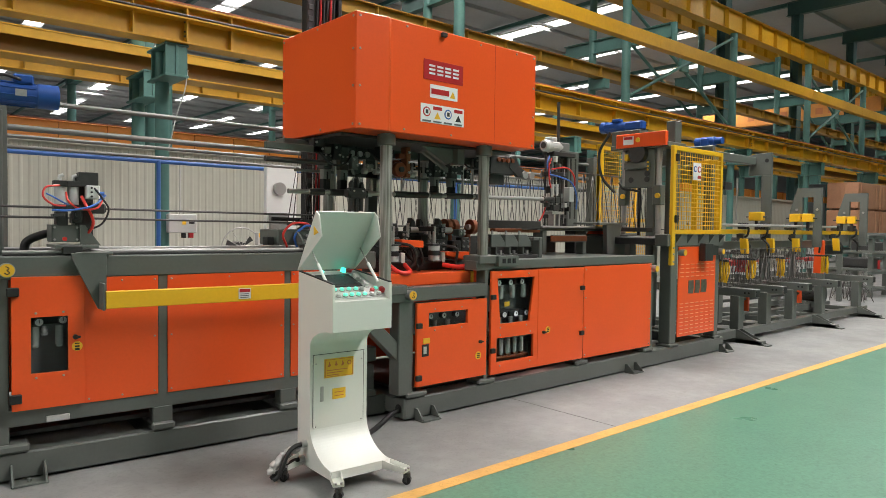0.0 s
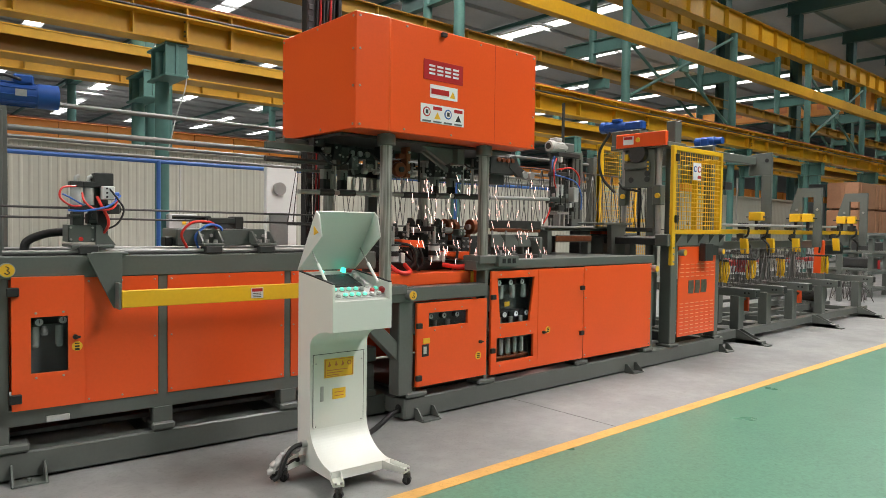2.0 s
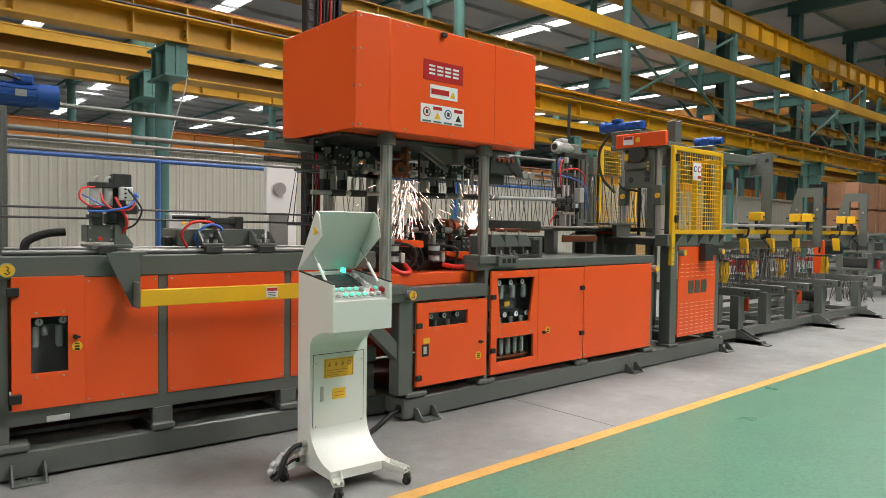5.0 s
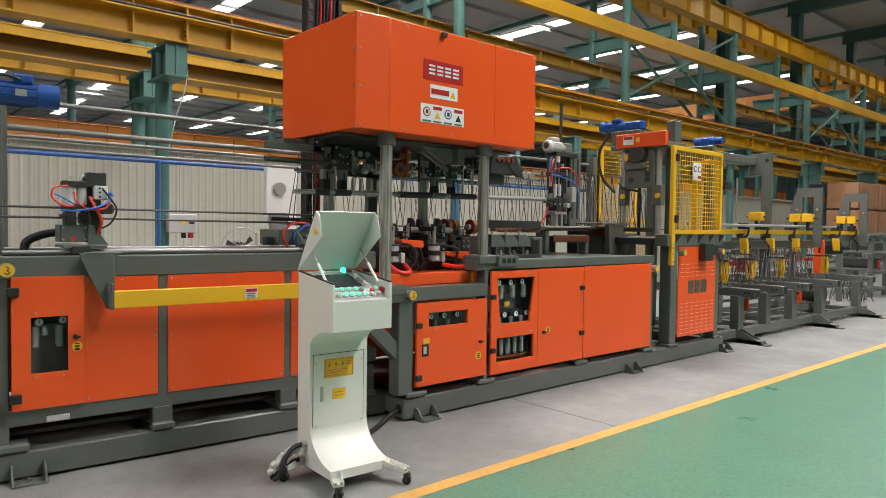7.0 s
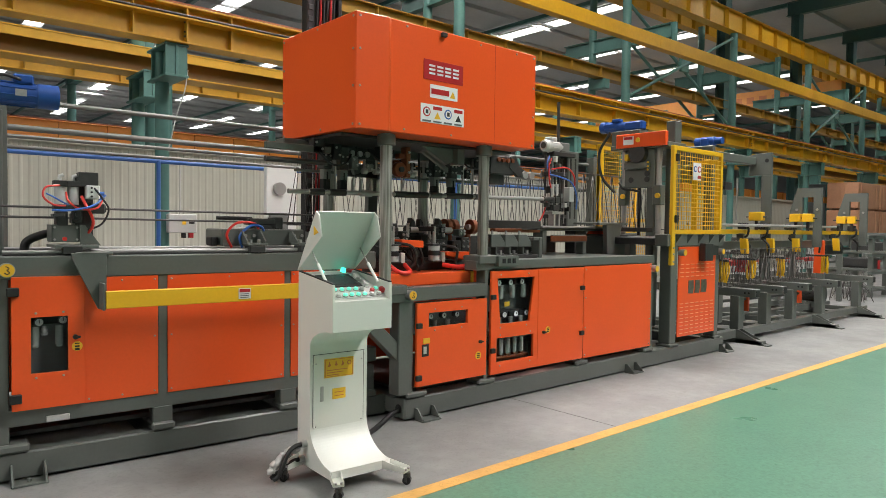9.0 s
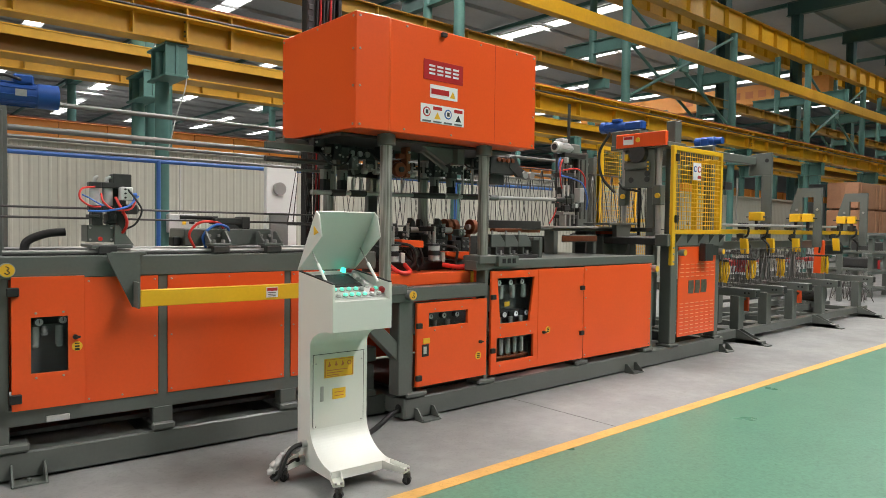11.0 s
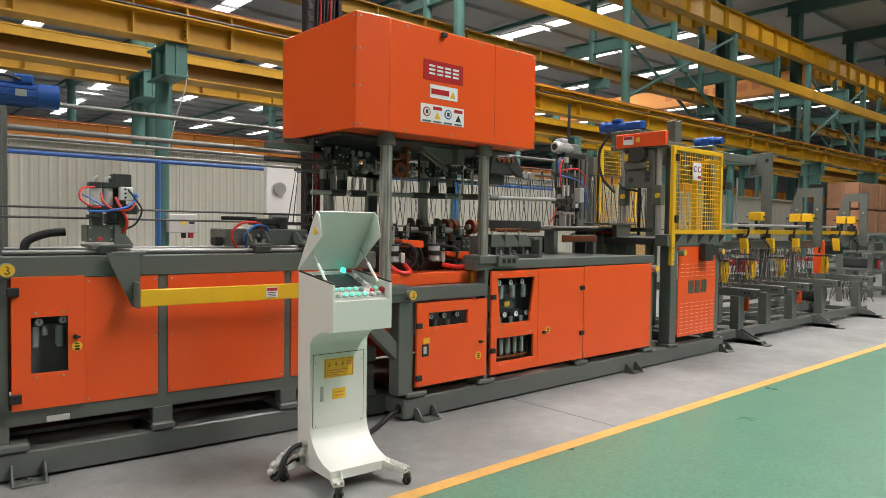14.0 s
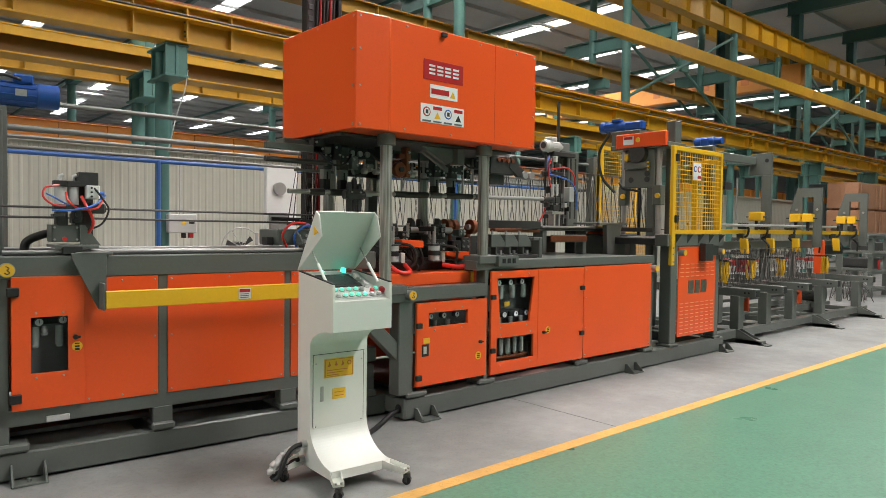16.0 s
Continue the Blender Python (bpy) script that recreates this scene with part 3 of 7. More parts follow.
def pusher_carriage():
    """Gripper carriage with the bracket and the yellow guard bar; stands on the table's guide rail."""
    t = thing("gripper_carriage", "grey gripper carriage with air hoses and yellow guard bar", "carriage", LM)
    part("bracket", prism([(-1.43, 1.27), (-1.245, 1.27), (-1.245, 1.14), (-1.245, 1.10), (-1.245, 0.945), (-1.29, 0.945), (-1.425, 1.24)], "y", -0.055, -0.04, 0.002), GREY, t)
    part("bracket_side", bx(-1.285, -1.27, -0.16, -0.04, 0.945, 1.10, 0.003), GREY, t)
    part("bracket_arm", bx(-1.40, -1.21, -0.055, 0.12, 1.258, 1.275, 0.004), GREY, t)
    b = part("guard_bar", bx(-1.27, 0.21, -0.165, -0.13, 0.955, 1.055, 0.004), YELLOW, t, "yellow guard bar")
    s = part("warning_label", bx(-0.50, -0.42, -0.168, -0.165, 0.972, 1.039, 0), LABEL, b)
    part("print_bar", bx(-0.495, -0.425, -0.170, -0.168, 1.014, 1.035, 0), REDP, s)
    for k in range(3):
        part("print_bar", bx(-0.49, -0.435, -0.170, -0.168, 0.979 + 0.011 * k, 0.983 + 0.011 * k, 0), DARK, s)
    # gripper body
    part("saddle", bx(-1.50, -1.27, 0.02, 0.36, 1.295, 1.315, 0.004), GREY, t)
    part("sensor", join(bx(-1.40, -1.36, 0.06, 0.10, 1.46, 1.52, 0.004), tube([(-1.38, 0.06, 1.49), (-1.38, 0.04, 1.49)], 0.012, 10)), BLACK, t)
    part("cap_screw", join(*[tube([(u, 0.1, z), (u, 0.092, z)], 0.007, 6) for u in (-1.49, -1.375) for z in (1.345, 1.415)]), STEEL, t)
    part("bearing_block", bx(-1.46, -1.36, 0.0, 0.1, 1.262, 1.31, 0.004), DARK, t)
    part("pedestal", join(bx(-1.505, -1.36, 0.1, 0.11, 1.33, 1.43, 0.002), bx(-1.505, -1.495, 0.1, 0.3, 1.33, 1.43, 0.002), bx(-1.505, -1.36, 0.1, 0.3, 1.42, 1.432, 0.002)), GREY, t)
    part("gusset", prism([(-1.36, 1.43), (-1.335, 1.43), (-1.25, 1.31), (-1.36, 1.31)], "y", 0.08, 0.1), GREY, t)
    part("back_plate", bx(-1.37, -1.27, 0.2, 0.225, 1.33, 1.73, 0.004), DARK, t)
    part("top_block", bx(-1.36, -1.255, 0.12, 0.24, 1.66, 1.745, 0.004), DARK, t)
    for u in (-1.455, -1.385):
        c = part("cylinder", tube([(u, 0.16, 1.545), (u, 0.16, 1.66)], 0.03, 18), ALU, t, "pneumatic cylinder")
        part("end_cap", bx(u - 0.036, u + 0.036, 0.12, 0.2, 1.655, 1.69, 0.004), DARK, c)
        part("end_cap", bx(u - 0.036, u + 0.036, 0.12, 0.2, 1.52, 1.55, 0.004), DARK, c)
        part("rod", tube([(u, 0.16, 1.40), (u, 0.16, 1.53)], 0.011, 10), STEEL, c)
        part("fitting", tube([(u, 0.16, 1.69), (u, 0.16, 1.715), (u + 0.02, 0.16, 1.725)], 0.011, 8), ALU, c)
    part("jaw", join(bx(-1.48, -1.42, 0.1, 0.2, 1.42, 1.51, 0.004), bx(-1.40, -1.345, 0.1, 0.2, 1.44, 1.50, 0.004), bx(-1.50, -1.44, 0.08, 0.18, 1.475, 1.495, 0.003)), DARK, t)
    part("wire_guide", join(bx(-1.30, -1.215, 0.14, 0.22, 1.50, 1.56, 0.005), tube([(-1.215, 0.18, 1.53), (-1.205, 0.18, 1.53)], 0.022, 12)), DARK, t)
    v = part("valve_block", bx(-1.325, -1.255, 0.08, 0.16, 1.585, 1.665, 0.004), WHITE, t, "white valve block")
    for z in (1.60, 1.625, 1.65):
        part("port", tube([(-1.30, 0.08, z), (-1.30, 0.07, z)], 0.006, 8), BLACK, v)
    part("fitting", join(tube([(-1.255, 0.12, 1.62), (-1.225, 0.12, 1.62)], 0.012, 8), tube([(-1.255, 0.12, 1.595), (-1.225, 0.12, 1.595)], 0.012, 8)), BLUEH, v)
    hose([(-1.46, 0.12, 1.66), (-1.535, 0.08, 1.645), (-1.55, 0.06, 1.59), (-1.50, 0.05, 1.545), (-1.44, 0.06, 1.54)], 0.006, REDH, t)
    hose([(-1.43, 0.1, 1.62), (-1.425, 0.06, 1.57), (-1.37, 0.04, 1.525), (-1.28, 0.04, 1.53), (-1.235, 0.1, 1.585)], 0.006, REDH, t)
    hose([(-1.53, 0.1, 1.61), (-1.50, 0.06, 1.59), (-1.45, 0.06, 1.56), (-1.42, 0.1, 1.55)], 0.005, BLUEH, t)
    hose([(-1.51, 0.05, 1.515), (-1.42, 0.03, 1.515), (-1.30, 0.03, 1.545), (-1.225, 0.08, 1.61)], 0.006, BLUEH, t)
    hose([(-1.35, 0.1, 1.60), (-1.33, 0.06, 1.54), (-1.30, 0.05, 1.47), (-1.30, 0.06, 1.42), (-1.325, 0.1, 1.37)], 0.009, REDH, t)
    hose([(-1.29, 0.09, 1.66), (-1.24, 0.05, 1.58), (-1.215, 0.04, 1.52), (-1.25, 0.05, 1.44), (-1.32, 0.08, 1.40)], 0.006, BLACK, t)
    part("red_plug", tube([(-1.45, 0.03, 1.35), (-1.45, 0.012, 1.35)], 0.012, 12), REDH, t)
    return t


def wire_carriage():
    """Second carriage, a low box on two bearing blocks, with a clamp on top."""
    t = thing("clamp_carriage", "low grey clamp carriage on bearing blocks with hoses", "carriage", LM)
    part("body", bx(-0.79, -0.19, 0.16, 0.5, 1.30, 1.415, 0.008), GREY, t)
    for u in (-0.60, -0.24):
        b = part("bearing_block", bx(u - 0.055, u + 0.055, -0.005, 0.105, 1.258, 1.305, 0.006), DARK, t)
        part("shoe", bx(u - 0.07, u + 0.07, 0.0, 0.12, 1.305, 1.322, 0.004), GREY, b)
        for q in (-0.07, 0.058):
            part("gusset", prism([(0.155, 1.40), (0.155, 1.322), (0.02, 1.322), (0.02, 1.335), (0.11, 1.40)], "x", u + q, u + q + 0.012), GREY, b)
        for q in (-0.03, 0.03):
            part("bolt", tube([(u + q, 0.06, 1.322), (u + q, 0.06, 1.345)], 0.014, 6), STEEL, b)
            part("bolt", tube([(u + q, 0.155, 1.37), (u + q, 0.143, 1.37)], 0.012, 6), STEEL, b)
    part("clamp_base", prism([(-0.54, 1.415), (-0.38, 1.415), (-0.42, 1.445), (-0.50, 1.445)], "y", 0.25, 0.4), DARK, t)
    part("clamp_jaw", join(bx(-0.56, -0.36, 0.26, 0.38, 1.445, 1.49, 0.006), bx(-0.37, -0.31, 0.25, 0.4, 1.415, 1.50, 0.006)), DARK, t)
    part("wire_tube", tube([(-0.77, 0.32, 1.49), (-0.52, 0.32, 1.487)], 0.014, 12), BLACK, t)
    part("hose_clip", bx(-0.85, -0.80, 0.2, 0.3, 1.30, 1.36, 0.006), BLACK, t)
    hose([(-0.73, 0.14, 1.29), (-0.77, 0.12, 1.38), (-0.70, 0.12, 1.455), (-0.58, 0.13, 1.455), (-0.53, 0.17, 1.42)], 0.009, REDH, t)
    hose([(-0.66, 0.13, 1.29), (-0.68, 0.12, 1.37), (-0.60, 0.12, 1.44), (-0.52, 0.14, 1.43), (-0.49, 0.17, 1.40)], 0.009, BLUEH, t)
    return t


# ---- welding machine ----
YF = 3.95


def welding_machine():
    t = thing("welding_machine", "orange and grey lattice welding machine with a raised hood", "machine", pose(3.1, YF, 0))
    P = lambda name, bm, material, parent=None, label="": part(name, bm, material, parent or t, label, local=False)

    def door_hinge(x, y, z, d):
        P("hinge", bx(x - 0.028, x + 0.024, y - 0.026, y, z - 0.02, z + 0.02, 0.004), BLACK, d)

    P("base_rail", bx(3.09, 7.95, YF, YF + 0.14, 0.012, 0.170, 0.01), GREY)
    P("base_rail", bx(3.09, 7.95, 5.25, 5.39, 0.012, 0.170, 0.01), GREY)
    for x in (3.16, 4.7, 6.3, 7.85):
        P("cross_member", bx(x - 0.06, x + 0.06, YF + 0.14, 5.25, 0.03, 0.15, 0.006), GREY)
    for x in (3.27, 5.99, 7.93):
        P("anchor", join(bx(x - 0.09, x + 0.09, YF - 0.11, YF, 0.0, 0.012), prism([(YF - 0.105, 0.012), (YF, 0.012), (YF, 0.09), (YF - 0.03, 0.09)], "x", x - 0.085, x - 0.075), prism([(YF - 0.105, 0.012), (YF, 0.012), (YF, 0.09), (YF - 0.03, 0.09)], "x", x + 0.075, x + 0.085)), GREY)
    for x0, x1 in ((3.10, 3.30), (3.83, 4.03), (5.10, 5.28), (6.22, 6.40)):
        P("foot_pad", join(bx(x0, x1, YF - 0.015, YF + 0.14, 0.170, 0.213, 0.012), tube([((x0 + x1) / 2, YF + 0.03, 0.213), ((x0 + x1) / 2, YF + 0.03, 0.24)], 0.016, 6)), GREY)
    P("cable_hole", tube([(3.088, YF + 0.07, 0.085), (3.084, YF + 0.07, 0.085)], 0.035, 18), BLACK)
    # low bay frame
    P("post", bx(3.03, 3.165, YF, YF + 0.12, 0.2, 1.0, 0.006), GREY)
    P("post", bx(2.55, 2.68, YF + 0.28, YF + 0.40, 0.2, 1.2, 0.006), GREY)
    P("beam", bx(2.6, 3.93, YF - 0.005, YF + 0.12, 0.89, 0.995, 0.006), GREY)
    P("tie", bx(2.68, 3.03, YF + 0.28, YF + 0.38, 0.42, 0.53, 0.006), GREY)
    P("brace", prism([(3.03, 0.60), (3.03, 0.46), (2.62, 0.85), (2.62, 0.98)], "y", YF + 0.02, YF + 0.10, 0.004), GREY)
    P("tray", bx(2.75, 3.86, YF + 0.12, YF + 0.16, 0.995, 1.09, 0.006), ORANGE, None, "orange spatter tray")
    for x in (2.95, 3.2, 3.45, 3.7):
        P("tray_screw", tube([(x, YF + 0.05, 0.995), (x, YF + 0.05, 1.003)], 0.009, 6), STEEL)
    P("tray_end", bx(3.865, 3.895, YF + 0.12, YF + 0.3, 0.995, 1.085, 0.006), LYEL)
    d = P("door", ring_plate(rect(3.178, 3.90, 0.252, 0.876), rect(3.29, 3.69, 0.69, 0.80), "y", YF - 0.028, YF - 0.004), ORANGE)
    P("recess", join(bx(3.24, 3.86, YF + 0.10, YF + 0.11, 0.62, 0.87, 0), bx(3.24, 3.86, YF + 0.01, YF + 0.10, 0.62, 0.63, 0)), INNER, d)
    P("pane", bx(3.28, 3.70, YF - 0.003, YF - 0.001, 0.69, 0.80, 0), GLASS, d).visible_shadow = False
    for x in (3.35, 3.485, 3.62):
        g = P("gauge", tube([(x, YF + 0.06, 0.762), (x, YF + 0.02, 0.762)], 0.024, 16), DARK, d)
        P("dial", tube([(x, YF + 0.02, 0.762), (x, YF + 0.017, 0.762)], 0.020, 16), LABEL, g)
        P("needle", bx(x - 0.002, x + 0.002, YF + 0.014, YF + 0.017, 0.758, 0.775, 0), BLACK, g)
        P("filter_bowl", tube([(x - 0.055, YF + 0.07, 0.725), (x - 0.055, YF + 0.07, 0.66)], 0.020, 12), FLOWTUBE, d)
    for x in (3.35, 3.625):
        for z in (0.665, 0.825):
            P("screw", screw(x, YF - 0.028, z), STEEL, d)
    door_hinge(3.19, YF - 0.028, 0.71, d)
    door_hinge(3.19, YF - 0.028, 0.32, d)
    P("latch_pocket", bx(3.225, 3.29, YF - 0.034, YF - 0.026, 0.475, 0.565, 0.003), BLACK, d)
    P("latch", bx(3.235, 3.265, YF - 0.038, YF - 0.033, 0.495, 0.55, 0.003), ALU, d)
    P("sticker", bx(3.235, 3.30, YF - 0.032, YF - 0.028, 0.572, 0.612, 0), LYEL, d)
    P("knob", join(tube([(3.825, YF - 0.028, 0.53), (3.825, YF - 0.05, 0.53)], 0.013, 12), bx(3.82, 3.85, YF - 0.055, YF - 0.045, 0.524, 0.536)), BLACK, d)
    s = P("round_sticker", tube([(3.81, YF - 0.028, 0.42), (3.81, YF - 0.031, 0.42)], 0.032, 20), LYEL, d)
    for z in (0.435, 0.42, 0.405):
        P("print_bar", bx(3.795, 3.825, YF - 0.033, YF - 0.031, z - 0.004, z + 0.004, 0), BLACK, s)
    lm = P("lifting_lug", tube([(3.11, YF + 0.0, 0.945), (3.11, YF - 0.06, 0.945)], 0.036, 20), STEEL)
    P("sticker", tube([(3.11, YF - 0.06, 0.945), (3.11, YF - 0.063, 0.945)], 0.032, 20), LYEL, lm)
    P("symbol", tube(bend([(3.105, YF - 0.064, 0.965), (3.119, YF - 0.064, 0.957), (3.110, YF - 0.064, 0.946), (3.121, YF - 0.064, 0.935), (3.110, YF - 0.064, 0.926), (3.099, YF - 0.064, 0.934)], 4), 0.0025, 5), BLACK, lm, "printed lifting hook sign")
    # tall cabinet
    P("post", bx(3.905, 3.945, YF, YF + 0.1, 0.2, 1.16, 0.005), GREY)
    P("post", bx(6.335, 6.385, YF, YF + 0.1, 0.2, 1.16, 0.005), GREY)
    P("top_beam", bx(3.80, 6.385, YF - 0.006, YF + 0.14, 1.10, 1.178, 0.005), GREY)
    P("table_plate", bx(3.85, 6.35, YF + 0.14, 5.3, 1.13, 1.165, 0.003), GREY)
    P("back_panel", bx(3.1, 6.38, 5.28, 5.3, 0.2, 1.13, 0.003), ORANGE)
    P("side_panel", bx(6.36, 6.375, YF + 0.1, 5.28, 0.2, 1.13, 0.003), GREY)
    # Added dark sheet to keep the gap under the doors black, as in shade.
    P("gap_shade_tray", bx(3.2, 6.35, YF + 0.16, 5.2, 0.17, 0.20, 0.003), DARK)
    d = P("door", join(ring_plate([(3.955, 0.240), (4.525, 0.240), (4.525, 0.60), (3.955, 0.60)], [(4.02, 0.335), (4.475, 0.335), (4.475, 0.535), (4.02, 0.535)], "y", YF - 0.028, YF - 0.004),
                       ring_plate([(3.955, 0.60), (4.525, 0.60), (4.525, 1.09), (3.955, 1.09)], [(4.06, 0.65), (4.42, 0.65), (4.48, 1.03), (4.02, 1.03)], "y", YF - 0.028, YF - 0.004)), ORANGE, None)
    P("recess", join(bx(3.95, 4.6, YF + 0.14, YF + 0.15, 0.24, 1.09, 0), bx(4.59, 4.6, YF, YF + 0.14, 0.24, 1.09, 0), bx(3.95, 4.6, YF + 0.01, YF + 0.14, 0.585, 0.60, 0)), INNER, d)
    P("pane", bx(4.0, 4.5, YF - 0.002, YF, 0.62, 1.05, 0), GLASS, d).visible_shadow = False
    P("pane", bx(4.0, 4.5, YF - 0.002, YF, 0.32, 0.55, 0), GLASS, d).visible_shadow = False
    for z, xs in ((0.985, (4.09, 4.23, 4.37)), (0.715, (4.16, 4.30, 4.43))):
        P("regulator_bar", bx(4.02, 4.48, YF + 0.06, YF + 0.11, z - 0.02, z + 0.03, 0.004), BLACK, d)
        for x in xs:
            g = P("gauge", tube([(x, YF + 0.06, z), (x, YF + 0.02, z)], 0.027, 16), DARK, d)
            P("dial", tube([(x, YF + 0.02, z), (x, YF + 0.017, z)], 0.023, 16), LABEL, g)
            P("needle", bx(x - 0.002, x + 0.002, YF + 0.014, YF + 0.017, z - 0.004, z + 0.015, 0), BLACK, g)
            bxx = x + 0.06 if z > 0.9 else x - 0.03
            fb = P("filter_bowl", tube([(bxx, YF + 0.06, z - 0.02), (bxx, YF + 0.06, z - 0.125), (bxx, YF + 0.06, z - 0.14)], [0.025, 0.025, 0.016], 14), FLOWTUBE, d, "clear filter bowl")
            P("bowl_cap", tube([(bxx, YF + 0.06, z + 0.02), (bxx, YF + 0.06, z - 0.02)], 0.029, 14), BLACK, fb)
    for x in (4.06, 4.19):
        P("tag", bx(x, x + 0.06, YF + 0.05, YF + 0.053, 0.78, 0.82, 0), LYEL, d)
    P("manifold", bx(4.02, 4.48, YF + 0.03, YF + 0.10, 0.338, 0.362, 0.004), COPPER, d)
    P("manifold", bx(4.02, 4.48, YF + 0.03, YF + 0.10, 0.515, 0.535, 0.004), GREY, d)
    for k in range(5):
        x = 4.07 + 0.085 * k
        f = P("flow_tube", tube([(x, YF + 0.06, 0.37), (x, YF + 0.06, 0.52)], 0.021, 14), FLOWTUBE, d, "clear flow meter tube")
        P("tube_foot", tube([(x, YF + 0.06, 0.36), (x, YF + 0.06, 0.375), (x, YF + 0.06, 0.385)], [0.024, 0.024, 0.012], 12), COPPER, f)
        P("scale", bx(x - 0.004, x + 0.004, YF + 0.036, YF + 0.039, 0.39, 0.50, 0), LABEL, f)
        P("float", tube([(x, YF + 0.06, 0.40 + 0.012 * (k % 3)), (x, YF + 0.06, 0.42 + 0.012 * (k % 3))], 0.010, 10), DARK, f)
        if k < 4:
            P("red_line", tube([(x + 0.042, YF + 0.08, 0.36), (x + 0.042, YF + 0.08, 0.52)], 0.006, 8), REDH, d)
    for x, z in ((4.06, 1.06), (4.40, 1.06), (4.06, 0.62), (4.38, 0.62), (4.06, 0.56), (4.43, 0.56), (4.06, 0.305), (4.43, 0.305)):
        P("screw", screw(x, YF - 0.028, z, 0.007), STEEL, d)
    door_hinge(3.965, YF - 0.028, 0.88, d)
    door_hinge(3.965, YF - 0.028, 0.44, d)
    d = P("door", bx(4.532, 5.17, YF - 0.026, YF - 0.006, 0.238, 1.09, 0.003), ORANGE)
    P("knob", join(tube([(4.60, YF - 0.026, 0.535), (4.60, YF - 0.05, 0.535)], 0.013, 12), bx(4.595, 4.625, YF - 0.055, YF - 0.045, 0.529, 0.541)), BLACK, d)
    st = P("round_sticker", tube([(4.665, YF - 0.026, 0.55), (4.665, YF - 0.03, 0.55)], 0.03, 20), LYEL, d)
    for z in (0.565, 0.55, 0.535):
        P("print_bar", bx(4.65, 4.68, YF - 0.032, YF - 0.03, z - 0.004, z + 0.004, 0), BLACK, st)
    door_hinge(5.14, YF - 0.026, 0.90, d)
    door_hinge(5.14, YF - 0.026, 0.48, d)
    d = P("panel", bx(5.195, 6.33, YF - 0.012, YF - 0.004, 0.230, 1.095, 0.003), ORANGE)
    for x in (5.22, 6.305):
        for z in (0.26, 0.52, 0.80, 1.065):
            P("screw", screw(x, YF - 0.012, z, 0.008), STEEL, d)
    lm = P("lifting_lug", tube([(6.36, YF + 0.0, 1.04), (6.36, YF - 0.06, 1.04)], 0.038, 20), STEEL)
    P("sticker", tube([(6.36, YF - 0.06, 1.04), (6.36, YF - 0.063, 1.04)], 0.032, 20), LYEL, lm)
    b = P("switch_box", bx(4.0, 4.24, YF - 0.06, YF + 0.0, 1.13, 1.215, 0.004), GREY)
    for x in (4.06, 4.12, 4.18):
        P("socket", bx(x - 0.018, x + 0.018, YF - 0.066, YF - 0.058, 1.155, 1.195, 0.003), BLACK, b)
    # columns and hood
    for x, y, z in ((2.935, YF + 0.05, 1.0), (3.92, YF + 0.05, 1.2), (2.935, 4.78, 1.0), (3.92, 4.78, 1.2)):
        c = P("guide_column", tube([(x, y, z), (x, y, 2.12)], 0.044, 28), COLUMN, None, "worn grey round guide column")
        P("base_block", bx(x - 0.11, x + 0.15, y - 0.08, y + 0.12, z - 0.05, z + 0.02, 0.008), GREY, c)
        P("collar", tube([(x, y, 2.025), (x, y, 2.03), (x, y, 2.105)], [0.055, 0.066, 0.066], 24), GREY, c)
    hx0, hx1, hy0, hy1, hz0, hz1 = 2.60, 4.40, 3.88, 4.93, 2.112, 2.90
    h = P("hood", prism([(hx0, hy0 + 0.02), (hx0 + 0.26, hy0 - 0.012), (hx0 + 0.275, hy0), (hx1, hy0), (hx1, hy1), (hx0, hy1)], "z", hz0, hz1, 0.006), ORANGE, None, "glossy orange sheet-metal hood")
    P("seam", bx(3.911, 3.9135, hy0 - 0.001, hy0 + 0.01, hz0, hz1, 0), REDP, h)
    for x, z in ((2.63, 2.14), (2.63, 2.40), (2.63, 2.65), (2.63, 2.87), (3.0, 2.14), (3.45, 2.14), (4.1, 2.14), (4.36, 2.14), (4.37, 2.87), (4.37, 2.62), (4.37, 2.38), (3.02, 2.87), (3.75, 2.87), (4.16, 2.87)):
        P("screw", screw(x, hy0 + (0.015 if x < 2.7 else 0), z, 0.009), STEEL, h)
    for y, z in ((3.93, 2.14), (3.93, 2.40), (3.93, 2.65), (3.93, 2.87), (4.35, 2.14), (4.4, 2.87), (4.9, 2.14), (4.9, 2.87), (4.9, 2.4), (4.9, 2.65)):
        P("screw", tube([(hx0, y, z), (hx0 - 0.005, y, z)], 0.009, 8), STEEL, h)
    P("catch", bx(3.33, 3.38, hy0 - 0.03, hy0, 2.855, 2.885, 0.004), BLACK, h)
    n = P("name_plate", bx(3.173, 3.562, hy0 - 0.005, hy0, 2.525, 2.671, 0.001), REDP, h, "red name plate with plain white bars")
    for k in range(4):
        x = 3.222 + 0.078 * k
        strokes = [bx(x, x + 0.058, hy0 - 0.008, hy0 - 0.005, z, z + 0.014, 0) for z in (2.566, 2.594, 2.622)]
        P("character_bars", join(*strokes), LABEL, n)
    n = P("warning_label", bx(3.237, 3.507, hy0 - 0.004, hy0, 2.398, 2.495, 0), LABEL, h)
    P("print_bar", bx(3.247, 3.42, hy0 - 0.006, hy0 - 0.004, 2.425, 2.465, 0), REDP, n)
    P("triangle", prism([(3.43, 2.415), (3.485, 2.415), (3.458, 2.465)], "y", hy0 - 0.006, hy0 - 0.004), LYEL, n)
    n = P("warning_label", bx(3.15, 3.575, hy0 - 0.004, hy0, 2.212, 2.348, 0), LABEL, h)
